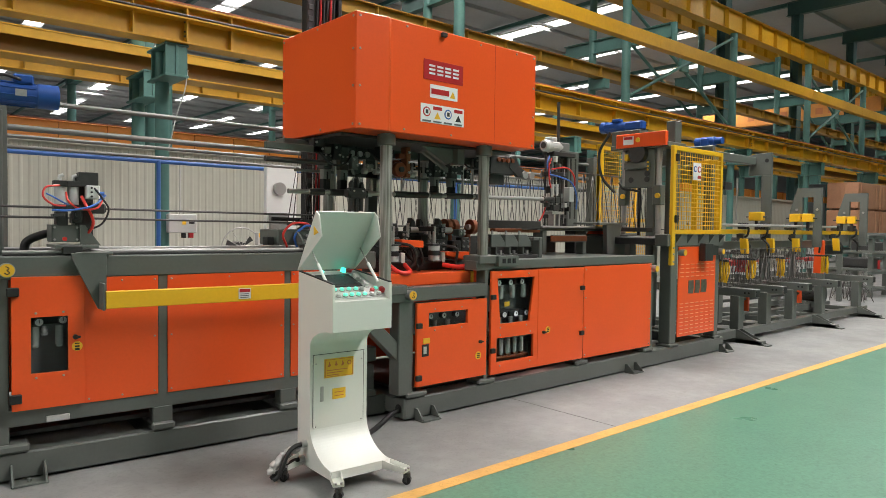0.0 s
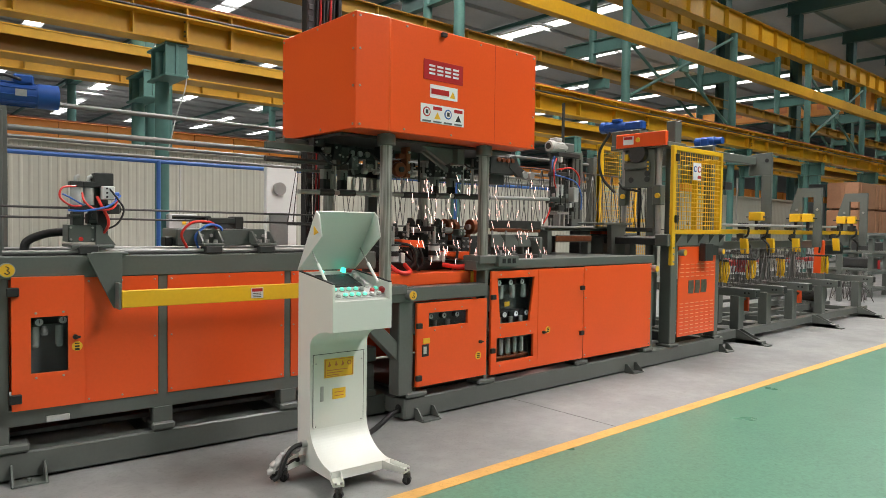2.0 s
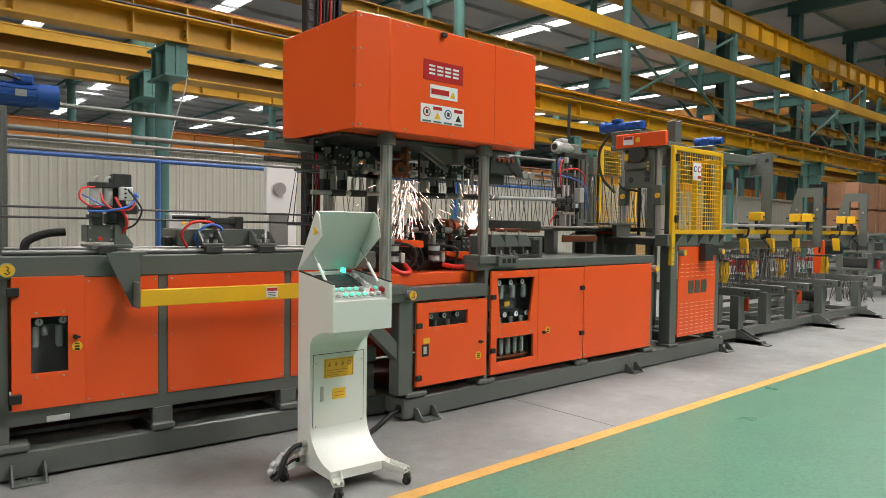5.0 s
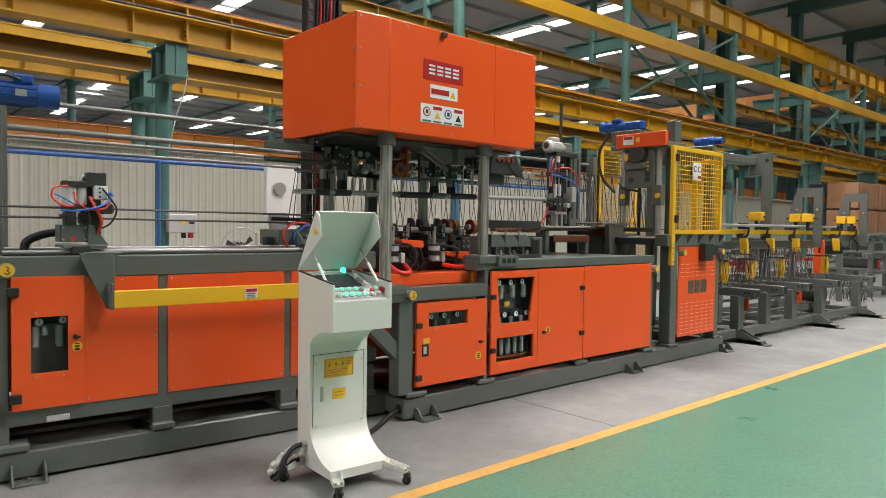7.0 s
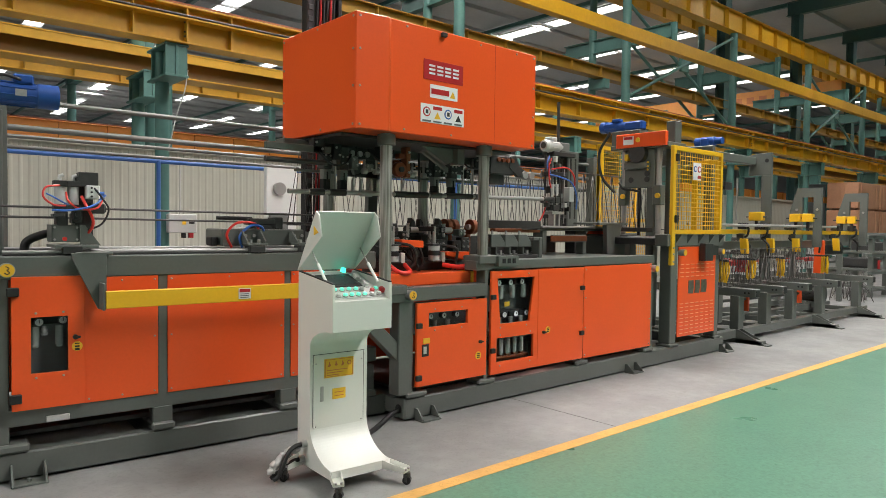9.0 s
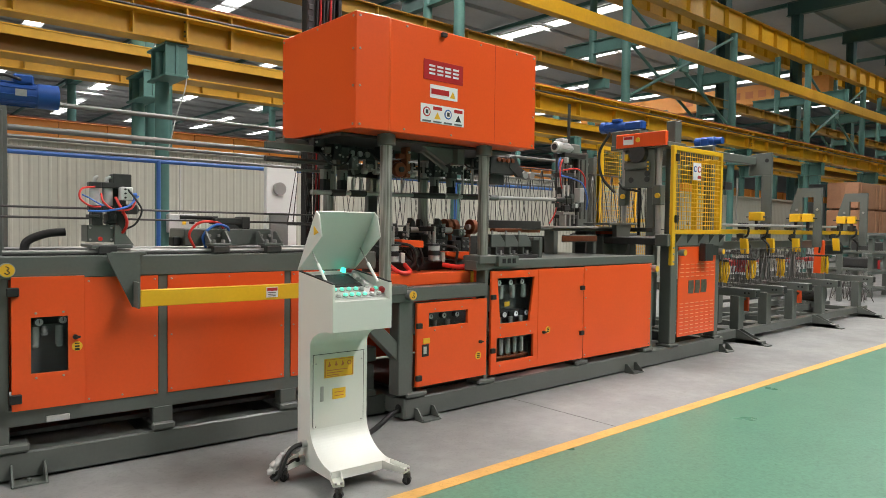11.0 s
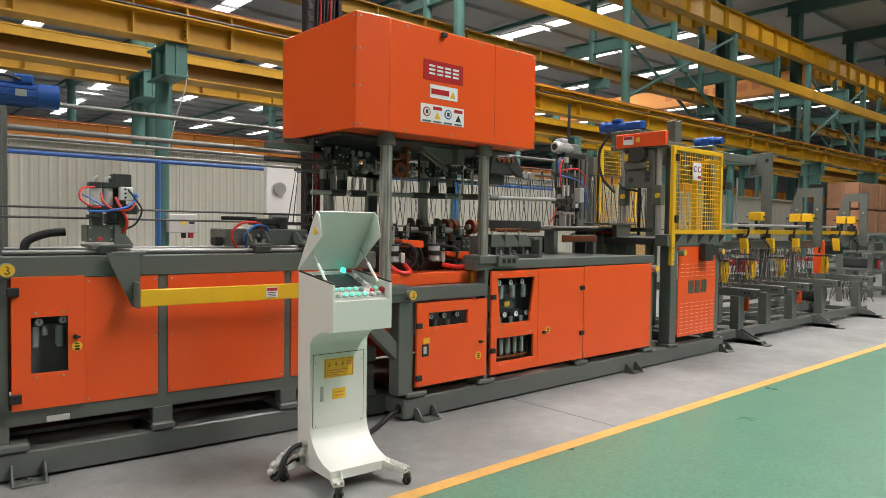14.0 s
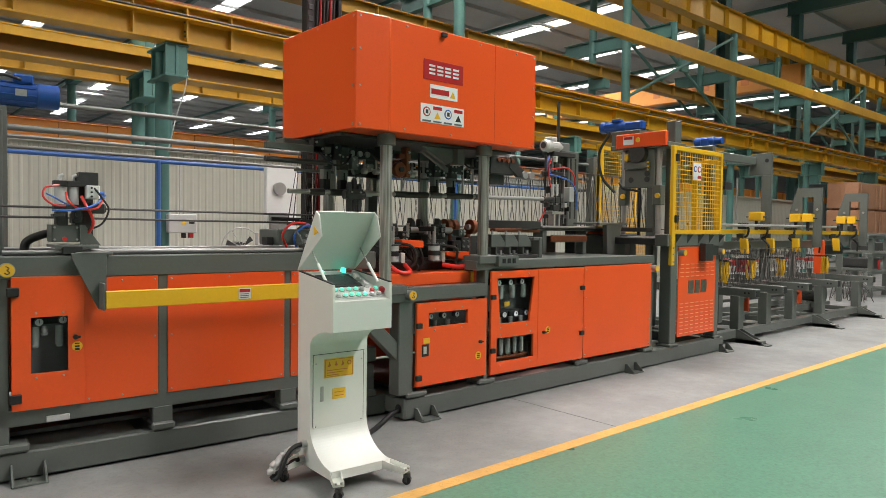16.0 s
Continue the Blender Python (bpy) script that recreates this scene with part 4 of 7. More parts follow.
    for k, m in enumerate((LABEL, REDP, LABEL, REDP)):
        x = 3.205 + 0.104 * k
        if m is REDP:
            P("print_bar", bx(x - 0.042, x + 0.042, hy0 - 0.006, hy0 - 0.004, 2.31, 2.335, 0), REDP, n)
            P("symbol", prism([(x - 0.03, 2.245), (x + 0.03, 2.245), (x, 2.295)], "y", hy0 - 0.006, hy0 - 0.004), LYEL if k == 1 else BLACK, n)
        else:
            q = P("symbol", tube([(x, hy0 - 0.004, 2.29), (x, hy0 - 0.006, 2.29)], 0.036, 20), REDP if k == 0 else BLUEPIPE, n)
            P("symbol_centre", tube([(x, hy0 - 0.006, 2.29), (x, hy0 - 0.008, 2.29)], 0.026, 20), LABEL, q)
            P("symbol_mark", bx(x - 0.012, x + 0.012, hy0 - 0.01, hy0 - 0.008, 2.275, 2.305, 0), DARK, q)
        P("print_bar", bx(x - 0.04, x + 0.04, hy0 - 0.006, hy0 - 0.004, 2.218, 2.230, 0), GREY, n)
    return t


# ---- operator console ----
def console():
    t = thing("operator_console", "cream operator console on castors with its lid raised", "control console", pose(1.951, 3.123, 0, 0, 0, -2.92))
    W = 0.376
    # side profile in (depth, height), pushed across the width
    prof = [(0.0, 0.07), (0.0, 0.12)] + [(0.258 * math.sin(a), 0.12 + 0.2 * (1 - math.cos(a))) for a in [radians(k * 4.5) for k in range(1, 21)]]
    prof += [(0.258, 0.765)] + [(0.258 - 0.248 * (1 - math.cos(a)), 0.765 + 0.105 * math.sin(a)) for a in [radians(k * 6) for k in range(1, 16)]]
    prof += [(0.0, 0.872), (0.0, 1.037), (0.03, 1.037), (0.035, 1.05), (0.38, 1.165), (0.385, 1.175), (0.408, 1.175), (0.408, 0.07)]
    part("body", prism(prof, "x", 0.0, W), CREAM, t)
    # cheeks beside the panel
    for x in (0.0, W - 0.012):
        part("cheek", prism([(0.0, 1.03), (0.0, 1.04), (0.004, 1.13), (0.40, 1.178), (0.40, 1.03)], "x", x - 0.0015, x + 0.0135), CREAM, t)
        part("seal", prism([(0.004, 1.13), (0.40, 1.178), (0.40, 1.184), (0.004, 1.137)], "x", x - 0.001, x + 0.013), BLACK, t)
    # keyboard panel
    P = part("panel", prism([(0.03, 1.048), (0.38, 1.168), (0.38, 1.172), (0.03, 1.052)], "x", 0.015, W - 0.015), ALU, t, "sloping aluminium push-button panel")
    tilt = math.atan2(0.12, 0.35)

    def on(x, d):
        return (x, d, 1.053 + (d - 0.03) * math.tan(tilt))

    def button(name, x, d, r, h, material):
        p = Vector(on(x, d))
        n = Vector((0, -math.sin(tilt), math.cos(tilt)))
        q = part(name, tube([p, p + n * h, p + n * (h + 0.003)], [r, r, r * 0.7], 14), material, P)
        part("bezel", tube([p, p + n * 0.006], r * 1.25, 14), STEEL, q)

    sc = part("screen_frame", prism([(0.165, 1.094), (0.325, 1.149), (0.325, 1.160), (0.165, 1.105)], "x", 0.06, 0.283), BLACK, P)
    part("screen", prism([(0.185, 1.1105), (0.312, 1.154), (0.312, 1.157), (0.185, 1.1135)], "x", 0.08, 0.265), SCREEN, sc)
    for k in range(5):
        button("push_button", 0.06 + 0.042 * k, 0.05, 0.0125, 0.016, BUTTON if k else ALU)
    for k in range(4):
        button("push_button", 0.075 + 0.045 * k, 0.12, 0.0125, 0.016, BUTTON)
    button("push_button", 0.25, 0.12, 0.0125, 0.016, ALU)
    for k, m in enumerate((ALU, ALU, ALU, ALU)):
        button("switch_knob", 0.303, 0.30 - 0.048 * k, 0.013, 0.022, m)
    button("push_button", 0.272, 0.045, 0.0125, 0.016, ALU)
    button("push_button", 0.30, 0.09, 0.014, 0.018, REDP)
    button("push_button", 0.32, 0.05, 0.0125, 0.016, ALU)
    button("push_button", 0.338, 0.115, 0.0125, 0.016, BUTTON)
    e = button("emergency_stop", 0.355, 0.075, 0.019, 0.03, REDP)
    button("signal_lamp", 0.265, 0.362, 0.015, 0.026, LAMPG)
    button("signal_lamp", 0.13, 0.368, 0.012, 0.008, LAMPG)
    button("switch_knob", 0.305, 0.36, 0.017, 0.02, REDP)
    # raised lid, hinged at the back and leaning forwards
    hy, hz = 0.41, 1.185
    L, ang = 0.405, radians(57)
    ey, ez = hy - L * math.cos(ang), hz + L * math.sin(ang)
    ny, nz = -math.sin(ang), -math.cos(ang)
    lid = part("lid", prism([(hy, hz), (ey, ez), (ey - 0.006 * ny, ez - 0.006 * nz), (hy - 0.006 * ny, hz - 0.006 * nz)], "x", -0.004, W + 0.004), CREAM, t, "hinged sheet-metal lid")
    for x in (-0.004, W - 0.002):
        k = 0.13
        mid = (hy + (ey - hy) * 0.80 + ny * k, hz + (ez - hz) * 0.80 + nz * k)
        part("lid_cheek", prism([(hy, hz), (ey, ez), (ey + ny * 0.04, ez + nz * 0.04), mid], "x", x, x + 0.006), CREAM, lid)
    tri = part("warning_triangle", prism([(hy + (ey - hy) * 0.80 + ny * 0.02, hz + (ez - hz) * 0.80 + nz * 0.02), (hy + (ey - hy) * 0.80 + ny * 0.09, hz + (ez - hz) * 0.80 + nz * 0.09), (hy + (ey - hy) * 0.66 + ny * 0.06, hz + (ez - hz) * 0.66 + nz * 0.03)], "x", -0.006, -0.004), LYEL, lid)
    for x in (0.02, W - 0.03):
        a = Vector((x, hy + (ey - hy) * 0.42 + ny * 0.02, hz + (ez - hz) * 0.42 + nz * 0.02))
        b = Vector((x, 0.10, 1.125))
        m = a.lerp(b, 0.45)
        s = part("gas_strut", tube([m, b], 0.009, 10), WHITE, t)
        part("rod", tube([a, m], 0.004, 8), STEEL, s)
    # door in the pedestal
    d = part("door", bx(0.020, 0.349, 0.254, 0.2595, 0.262, 0.709, 0.002), CREAM, t)
    part("door_gap", ring_plate(rect(0.017, 0.352, 0.259, 0.712), rect(0.020, 0.349, 0.262, 0.709), "y", 0.2555, 0.259), DARK, t)
    part("handle", bx(0.064, 0.083, 0.248, 0.255, 0.44, 0.527, 0.003), STEEL, d)
    s = part("warning_sticker", bx(0.088, 0.279, 0.251, 0.254, 0.571, 0.681, 0), LYEL, d)
    part("border", ring_plate(rect(0.093, 0.274, 0.576, 0.676), rect(0.095, 0.272, 0.578, 0.674), "y", 0.2495, 0.251), LETTER, s)
    for k in range(4):
        x = 0.118 + 0.044 * k
        part("symbol", join(bx(x - 0.003, x + 0.003, 0.2495, 0.251, 0.634, 0.662, 0), prism([(x - 0.012, 0.634 + 0.008 * (k % 2)), (x + 0.012, 0.64), (x + 0.004, 0.655)], "y", 0.2495, 0.251)) if k < 3 else ring_plate([(x + 0.014 * math.cos(a), 0.648 + 0.014 * math.sin(a)) for a in [0.5236 * q for q in range(12)]], [(x + 0.009 * math.cos(a), 0.648 + 0.009 * math.sin(a)) for a in [0.5236 * q for q in range(12)]], "y", 0.2495, 0.251), LETTER, s)
    for k in range(3):
        part("print_bar", bx(0.102, 0.180 + 0.03 * k, 0.2495, 0.251, 0.584 + 0.014 * k, 0.588 + 0.014 * k, 0), LETTER, s)
    s = part("small_sticker", bx(0.141, 0.227, 0.251, 0.254, 0.443, 0.505, 0), LYEL, d)
    for k in range(2):
        part("print_bar", bx(0.155, 0.213, 0.2495, 0.251, 0.460 + 0.02 * k, 0.465 + 0.02 * k, 0), LETTER, s)
    for x in (0.035, 0.335):
        for z in (0.30, 0.66):
            part("screw", screw(x, 0.254, z, 0.004), STEEL, d)
    # castor arms and wheels
    for (x, y, ax, ay) in ((0.03, 0.02, -0.005, -0.085), (W - 0.03, 0.02, 0.415, -0.115), (0.01, 0.37, -0.12, 0.33), (W - 0.01, 0.38, W + 0.10, 0.39)):
        a, b = Vector((x, y, 0.072)), Vector((ax, ay, 0.066))
        dirv = (b - a).normalized()
        side = Vector((-dirv.y, dirv.x, 0)) * 0.03
        bm = bmesh.new()
        lo = [bm.verts.new(p) for p in (a - side, a + side, b + side, b - side)]
        hi = [bm.verts.new(p.co + Vector((0, 0, 0.014))) for p in lo]
        bm.faces.new(lo[::-1])
        bm.faces.new(hi)
        for i in range(4):
            bm.faces.new((lo[i], lo[(i + 1) % 4], hi[(i + 1) % 4], hi[i]))
        for sgn in (-1, 1):
            q = [bm.verts.new(p) for p in (a + side * sgn + Vector((0, 0, 0.01)), b + side * sgn + Vector((0, 0, 0.01)), b + side * sgn + Vector((0, 0, 0.028)), a + side * sgn + Vector((0, 0, 0.05)))]
            q2 = [bm.verts.new(v.co - side * sgn * 0.1) for v in q]
            bm.faces.new(q)
            bm.faces.new(q2[::-1])
            for i in range(4):
                bm.faces.new((q[i], q2[i], q2[(i + 1) % 4], q[(i + 1) % 4]))
        bmesh.ops.recalc_face_normals(bm, faces=bm.faces[:])
        arm = part("castor_arm", bm, CREAM, t)
        w = part("castor", tube([b + Vector((-0.012, -0.012, -0.042)), b + Vector((0.012, 0.012, -0.042))], 0.024, 18), BLACK, arm)
        part("fork", join(tube([b + Vector((0, 0, 0.0)), b + Vector((0, 0, -0.025))], 0.02, 12), bx(b.x - 0.02, b.x - 0.012, b.y - 0.02, b.y + 0.01, b.z - 0.05, b.z - 0.01), bx(b.x + 0.012, b.x + 0.02, b.y - 0.01, b.y + 0.02, b.z - 0.05, b.z - 0.01)), DARK, w)
        for k in (-1, 1):
            part("bolt", tube([b + side * 0.5 * k + Vector((0, 0, 0.014)), b + side * 0.5 * k + Vector((0, 0, 0.024))], 0.007, 6), STEEL, arm)
    # cable glands and cables
    for z, y in ((0.20, 0.30), (0.105, 0.33)):
        part("cable_gland", tube([(0.0, y, z), (-0.03, y, z)], 0.022, 8), ALU, t)
        hose([(-0.02, y, z), (-0.07, y, z - 0.005), (-0.12, y - 0.01, max(0.07, z - 0.04)), (-0.17, y - 0.01, 0.055), (-0.20, y, 0.03)], 0.013, BLACK, t, "cable")
    rnd = random.Random(5)
    path = bend([(-0.03, 0.31, 0.17), (-0.09, 0.33, 0.165), (-0.14, 0.33, 0.13), (-0.18, 0.33, 0.10), (-0.2, 0.33, 0.06)], 8)
    part("foil_wrap", tube([p + Vector((0.006 * rnd.uniform(-1, 1), 0, 0.006 * rnd.uniform(-1, 1))) for p in path], [0.018 + 0.006 * rnd.random() for p in path], 9), ALU, t, "crumpled clear film round the cables")
    path = bend([(-0.10, 0.34, 0.115), (-0.15, 0.34, 0.10), (-0.19, 0.34, 0.085)], 8)
    part("foil_wrap", tube(path, [0.020 + 0.006 * rnd.random() for p in path], 9), ALU, t, "crumpled clear film round the cables")
    return t


# ---- tower with fence ----
def tower():
    t = thing("cutting_tower", "grey cutting tower with orange louvred panel and guides", "machine", pose(7.3, 4.0, 0))
    P = lambda name, bm, material, parent=None, label="": part(name, bm, material, parent or t, label, local=False)
    for x0, x1, y in ((6.73, 6.86, YF), (7.70, 7.80, YF), (6.66, 6.80, 5.1), (7.68, 7.82, 5.1)):
        c = P("post", bx(x0, x1, y, y + 0.14, 0.2, 1.30, 0.008), GREY)
        P("foot_pad", join(bx(x0 - 0.02, x1 + 0.04, y - 0.02, y + 0.16, 0.170, 0.20, 0.01), tube([((x0 + x1) / 2, y + 0.02, 0.2), ((x0 + x1) / 2, y + 0.02, 0.225)], 0.016, 6)), GREY, c)
    P("cross_beam", bx(6.62, 7.86, YF - 0.02, YF + 0.14, 1.27, 1.40, 0.008), GREY)
    P("cross_beam", bx(6.62, 7.86, 5.06, 5.22, 1.27, 1.40, 0.008), GREY)
    P("bed", bx(6.62, 7.86, YF + 0.14, 5.06, 1.28, 1.36, 0.008), DARK)
    for k in range(5):
        x = 6.78 + 0.24 * k
        P("rib", prism([(YF - 0.09, 1.40), (YF - 0.02, 1.30), (YF - 0.02, 1.40)], "x", x, x + 0.015), GREY)
    pn = P("louvred_panel", bx(6.872, 7.695, YF - 0.008, YF + 0.004, 0.265, 1.262, 0.003), ORANGE, None, "orange panel with pressed louvres")
    me = None
    rows = [1.06 - 0.045 * k for k in range(4)] + [0.625 - 0.041 * k for k in range(9)]
    for r, z in enumerate(rows):
        for k in range(7):
            x = 6.91 + 0.112 * k
            if me is None:
                o = P("louvre", prism([(YF - 0.0082, 0.010), (YF - 0.0082, 0.0), (YF - 0.014, 0.004)], "x", 0, 0.072), LOUVRE_LIT, pn)
                me = o.data
                base = Matrix.Translation((-7.3, -4.0, 0))
                for v in me.vertices:
                    v.co += Vector((7.3, 0, 0))
                o.matrix_basis = pose(x - 7.3, 0, z)
            else:
                piece("louvre", me, pn, pose(x - 7.3, 0, z))
    for x0, x1 in ((7.08, 7.20), (7.225, 7.335), (7.36, 7.49)):
        P("emblem", prism([(x0, 0.74), (x1 - 0.02, 0.735), (x1, 0.80), (x1 - 0.01, 0.885), (x0 + 0.01, 0.885)], "y", YF - 0.014, YF - 0.008), EMBLEM, pn, "plain cut-out metal emblem block")
    P("junction_box", bx(7.30, 7.48, YF - 0.09, YF - 0.01, 1.10, 1.30, 0.006), DARK)
    P("terminal", bx(7.50, 7.68, YF - 0.05, YF - 0.02, 1.16, 1.27, 0.006), DARK)
    for x in (6.90, 7.76):
        lm = P("lifting_lug", tube([(x, YF, 1.20), (x, YF - 0.07, 1.20)], 0.036, 18), STEEL)
        P("sticker", tube([(x, YF - 0.07, 1.2), (x, YF - 0.073, 1.2)], 0.031, 18), LYEL, lm)
    # slide with guides, set across the line
    for y in (4.47, 4.95):
        g = P("guide_column", tube([(7.3, y, 1.3), (7.3, y, 2.45)], 0.034, 20), STEEL)
        P("bearing", bx(7.25, 7.35, y - 0.058, y + 0.058, 1.74, 1.98, 0.01), GREY, g)
        P("sticker", tube([(7.24, y - 0.03, 1.85), (7.21, y - 0.03, 1.85)], 0.03, 16), LYEL, g)
    P("slide_plate", bx(7.25, 7.31, 4.5, 4.92, 1.95, 2.42, 0.01), GREY)
    P("slide_bar", bx(7.2, 7.26, 4.55, 4.9, 2.18, 2.26, 0.008), GREY)
    for y, z in ((4.6, 2.05), (4.82, 2.05), (4.6, 2.12)):
        P("bolt_hole", tube([(7.25, y, z), (7.243, y, z)], 0.035, 14), DARK)
    P("yellow_sensor", bx(7.18, 7.24, 4.83, 4.88, 2.28, 2.36, 0.006), YELLOW)
    P("guide_bolts", join(*[tube([(7.2, 4.56, z), (7.19, 4.56, z)], 0.012, 8) for z in (2.16, 2.2, 2.25)]), LYEL)
    P("lower_bed", bx(7.1, 7.24, 4.5, 4.95, 1.42, 1.47, 0.006), DARK)
    part("cable", tube(bend([(-0.07, 0.98, 2.02), (-0.09, 0.9, 1.94), (-0.08, 0.75, 1.92), (-0.06, 0.68, 1.86), (-0.06, 0.7, 1.5)], 6), 0.014, 8), BLACK, t)
    P("cam", tube([(7.25, 4.70, 2.36), (7.17, 4.70, 2.36)], 0.11, 20), DARK)
    P("hanging_rod", tube([(7.28, 4.72, 1.38), (7.28, 4.72, 1.98)], 0.02, 10), BLACK)
    c = P("top_cover", bx(7.16, 7.22, 4.31, 4.99, 2.435, 2.60, 0.006), ORANGE, None, "orange sheet-metal motor cover")
    P("warning_label", bx(7.152, 7.16, 4.74, 4.88, 2.47, 2.57, 0), LABEL, c)
    P("print_bar", bx(7.149, 7.152, 4.75, 4.87, 2.53, 2.565, 0), REDP, c)
    P("round_sticker", tube([(7.16, 4.68, 2.52), (7.155, 4.68, 2.52)], 0.03, 18), LYEL, c)
    P("top_plate", bx(7.2, 7.6, 4.3, 5.1, 2.42, 2.48, 0.008), GREY)
    P("back_post", bx(7.45, 7.6, 4.36, 4.48, 1.3, 2.75, 0.008), GREY)
    m = P("motor", tube([(7.32, 5.30, 2.735), (7.32, 5.05, 2.725), (7.32, 4.9, 2.72)], [0.068, 0.068, 0.055], 20), BLUE, None, "blue gear motor")
    P("gearbox", bx(7.26, 7.38, 4.70, 4.95, 2.66, 2.775, 0.02), BLUE, m)
    for k in range(9):
        a = 2 * math.pi * k / 9
        P("cooling_fin", tube([(7.32 + 0.069 * math.cos(a), 5.27, 2.733 + 0.069 * math.sin(a)), (7.32 + 0.069 * math.cos(a), 5.06, 2.725 + 0.069 * math.sin(a))], 0.006, 5), BLUE, m)
    P("fan_cover", tube([(7.32, 5.24, 2.733), (7.32, 5.31, 2.735)], 0.074, 20), BLUE, m)
    P("terminal_box", bx(7.24, 7.32, 5.0, 5.12, 2.78, 2.82, 0.01), BLUE, m)
    P("support", bx(7.22, 7.42, 4.7, 5.1, 2.48, 2.66, 0.01), GREY, m)
    part("cable", tube(bend([(-0.1, 1.1, 2.65), (-0.12, 1.25, 2.4), (-0.12, 1.2, 2.1), (-0.1, 1.02, 1.9)], 6), 0.018, 8), BLACK, t)
    b = P("drive_box", bx(6.60, 7.05, 4.75, 5.2, 0.95, 1.36, 0.01), GREY, None, "grey drive box")
    P("box_top", bx(6.58, 7.07, 4.73, 5.22, 1.36, 1.385, 0.006), DARK, b)
    P("orange_guard", prism([(6.62, 1.385), (6.9, 1.385), (6.85, 1.45), (6.7, 1.47)], "y", 4.8, 5.0, 0.004), ORANGE, b)
    for x in (6.63, 6.98):
        P("box_leg", bx(x, x + 0.06, 4.8, 4.9, 0.155, 0.95, 0.006), GREY, b)
    # second stand behind
    P("rear_frame", bx(8.05, 8.13, 4.2, 5.1, 2.28, 2.50, 0.01), GREY)
    m = P("motor", tube([(8.2, 4.15, 2.565), (8.2, 4.24, 2.565), (8.2, 4.25, 2.565), (8.2, 4.5, 2.565)], [0.045, 0.045, 0.06, 0.06], 18), BLUE, None, "blue gear motor")
    P("gearbox", bx(8.13, 8.27, 4.30, 4.42, 2.50, 2.61, 0.015), BLUE, m)
    for y in (4.25, 5.05):
        P("rear_post", bx(8.04, 8.16, y - 0.06, y + 0.06, 1.3, 2.4, 0.008), GREY)
        P("rear_leg", bx(8.04, 8.16, y - 0.06, y + 0.06, 0.16, 1.3, 0.008), GREY)
    P("rear_tie", bx(7.86, 8.2, 4.2, 5.1, 1.28, 1.36, 0.008), GREY)
    for y in (4.4, 4.95):
        P("side_beam", bx(6.38, 6.66, y, y + 0.1, 0.62, 0.74, 0.006), GREY)
        P("side_beam", bx(6.38, 6.66, y, y + 0.1, 0.9, 1.02, 0.006), GREY)
    return t


def mesh_fence(name, m, w, h, post_drop, label):
    t = thing(name, label, "safety fence", m, "safety fences")
    part("post", bx(-0.03, 0.03, -0.02, 0.02, -post_drop, h, 0.004), YELLOW, t)
    part("frame", bx(w - 0.045, w, -0.018, 0.018, 0.0, h, 0.004), YELLOW, t)
    part("frame", bx(0.03, w - 0.045, -0.018, 0.018, h - 0.05, h, 0.004), YELLOW, t)
    part("frame", bx(0.03, w - 0.045, -0.018, 0.018, 0.0, 0.045, 0.004), YELLOW, t)
    n = int((w - 0.08) / 0.05)
    vm = None
    for k in range(1, n):
        x = 0.03 + (w - 0.075) * k / n
        if vm is None:
            o = part("wire", tube([(0, 0, 0.04), (0, 0, h - 0.04)], 0.004, 5), YELLOW, t)
            vm = o.data
            o.matrix_basis = pose(x, 0, 0)
        else:
            piece("wire", vm, t, pose(x, 0, 0))
    n = int((h - 0.1) / 0.05)
    hm = None
    for k in range(1, n):
        z = 0.045 + (h - 0.095) * k / n
        if hm is None:
            o = part("wire", tube([(0.03, 0, 0), (w - 0.045, 0, 0)], 0.004, 5), YELLOW, t)
            hm = o.data
            o.matrix_basis = pose(0, -0.006, z)
        else:
            piece("wire", hm, t, pose(0, -0.006, z))
    return t


def fences():
    f = mesh_fence("safety_fence", pose(6.70, 3.93, 1.405), 1.06, 0.95, 0.34, "yellow wire-mesh safety fence door")
    s = part("warning_label", bx(0.36, 0.53, -0.03, -0.022, 0.60, 0.79, 0), LABEL, f)
    for x, m in ((0.402, BLUEPIPE), (0.487, REDP)):
        part("symbol", tube([(x, -0.03, 0.72), (x, -0.033, 0.72)], 0.035, 16), m, s)
        part("symbol_centre", tube([(x, -0.033, 0.72), (x, -0.036, 0.72)], 0.022, 16), LABEL, s)
    part("print_bar", bx(0.455, 0.52, -0.033, -0.03, 0.615, 0.65, 0), REDP, s)
    for z in (0.12, 0.78):
        part("hinge", bx(-0.0, 0.05, -0.05, -0.02, z, z + 0.08, 0.005), BLACK, f)
    for z in (-0.15, -0.22, -0.30):
        part("bolt", tube([(0, -0.02, z), (0, -0.03, z)], 0.012, 6), STEEL, f)
    f = mesh_fence("safety_fence", pose(7.88, 5.75, 1.30), 0.9, 1.3, 1.3, "yellow wire-mesh safety fence behind the tower")
    part("post", bx(-0.03, 0.05, -0.04, 0.03, -1.3, 1.32, 0.006), YELLOW, f)
    mesh_fence("safety_fence", pose(7.78, 4.27, 1.405, 0, 0, -90), 0.30, 0.88, 0.0, "narrow yellow wire-mesh side fence")
    mesh_fence("safety_fence", pose(8.3, 5.6, 1.0), 0.6, 0.6, 1.0, "low yellow wire-mesh fence behind the tower")


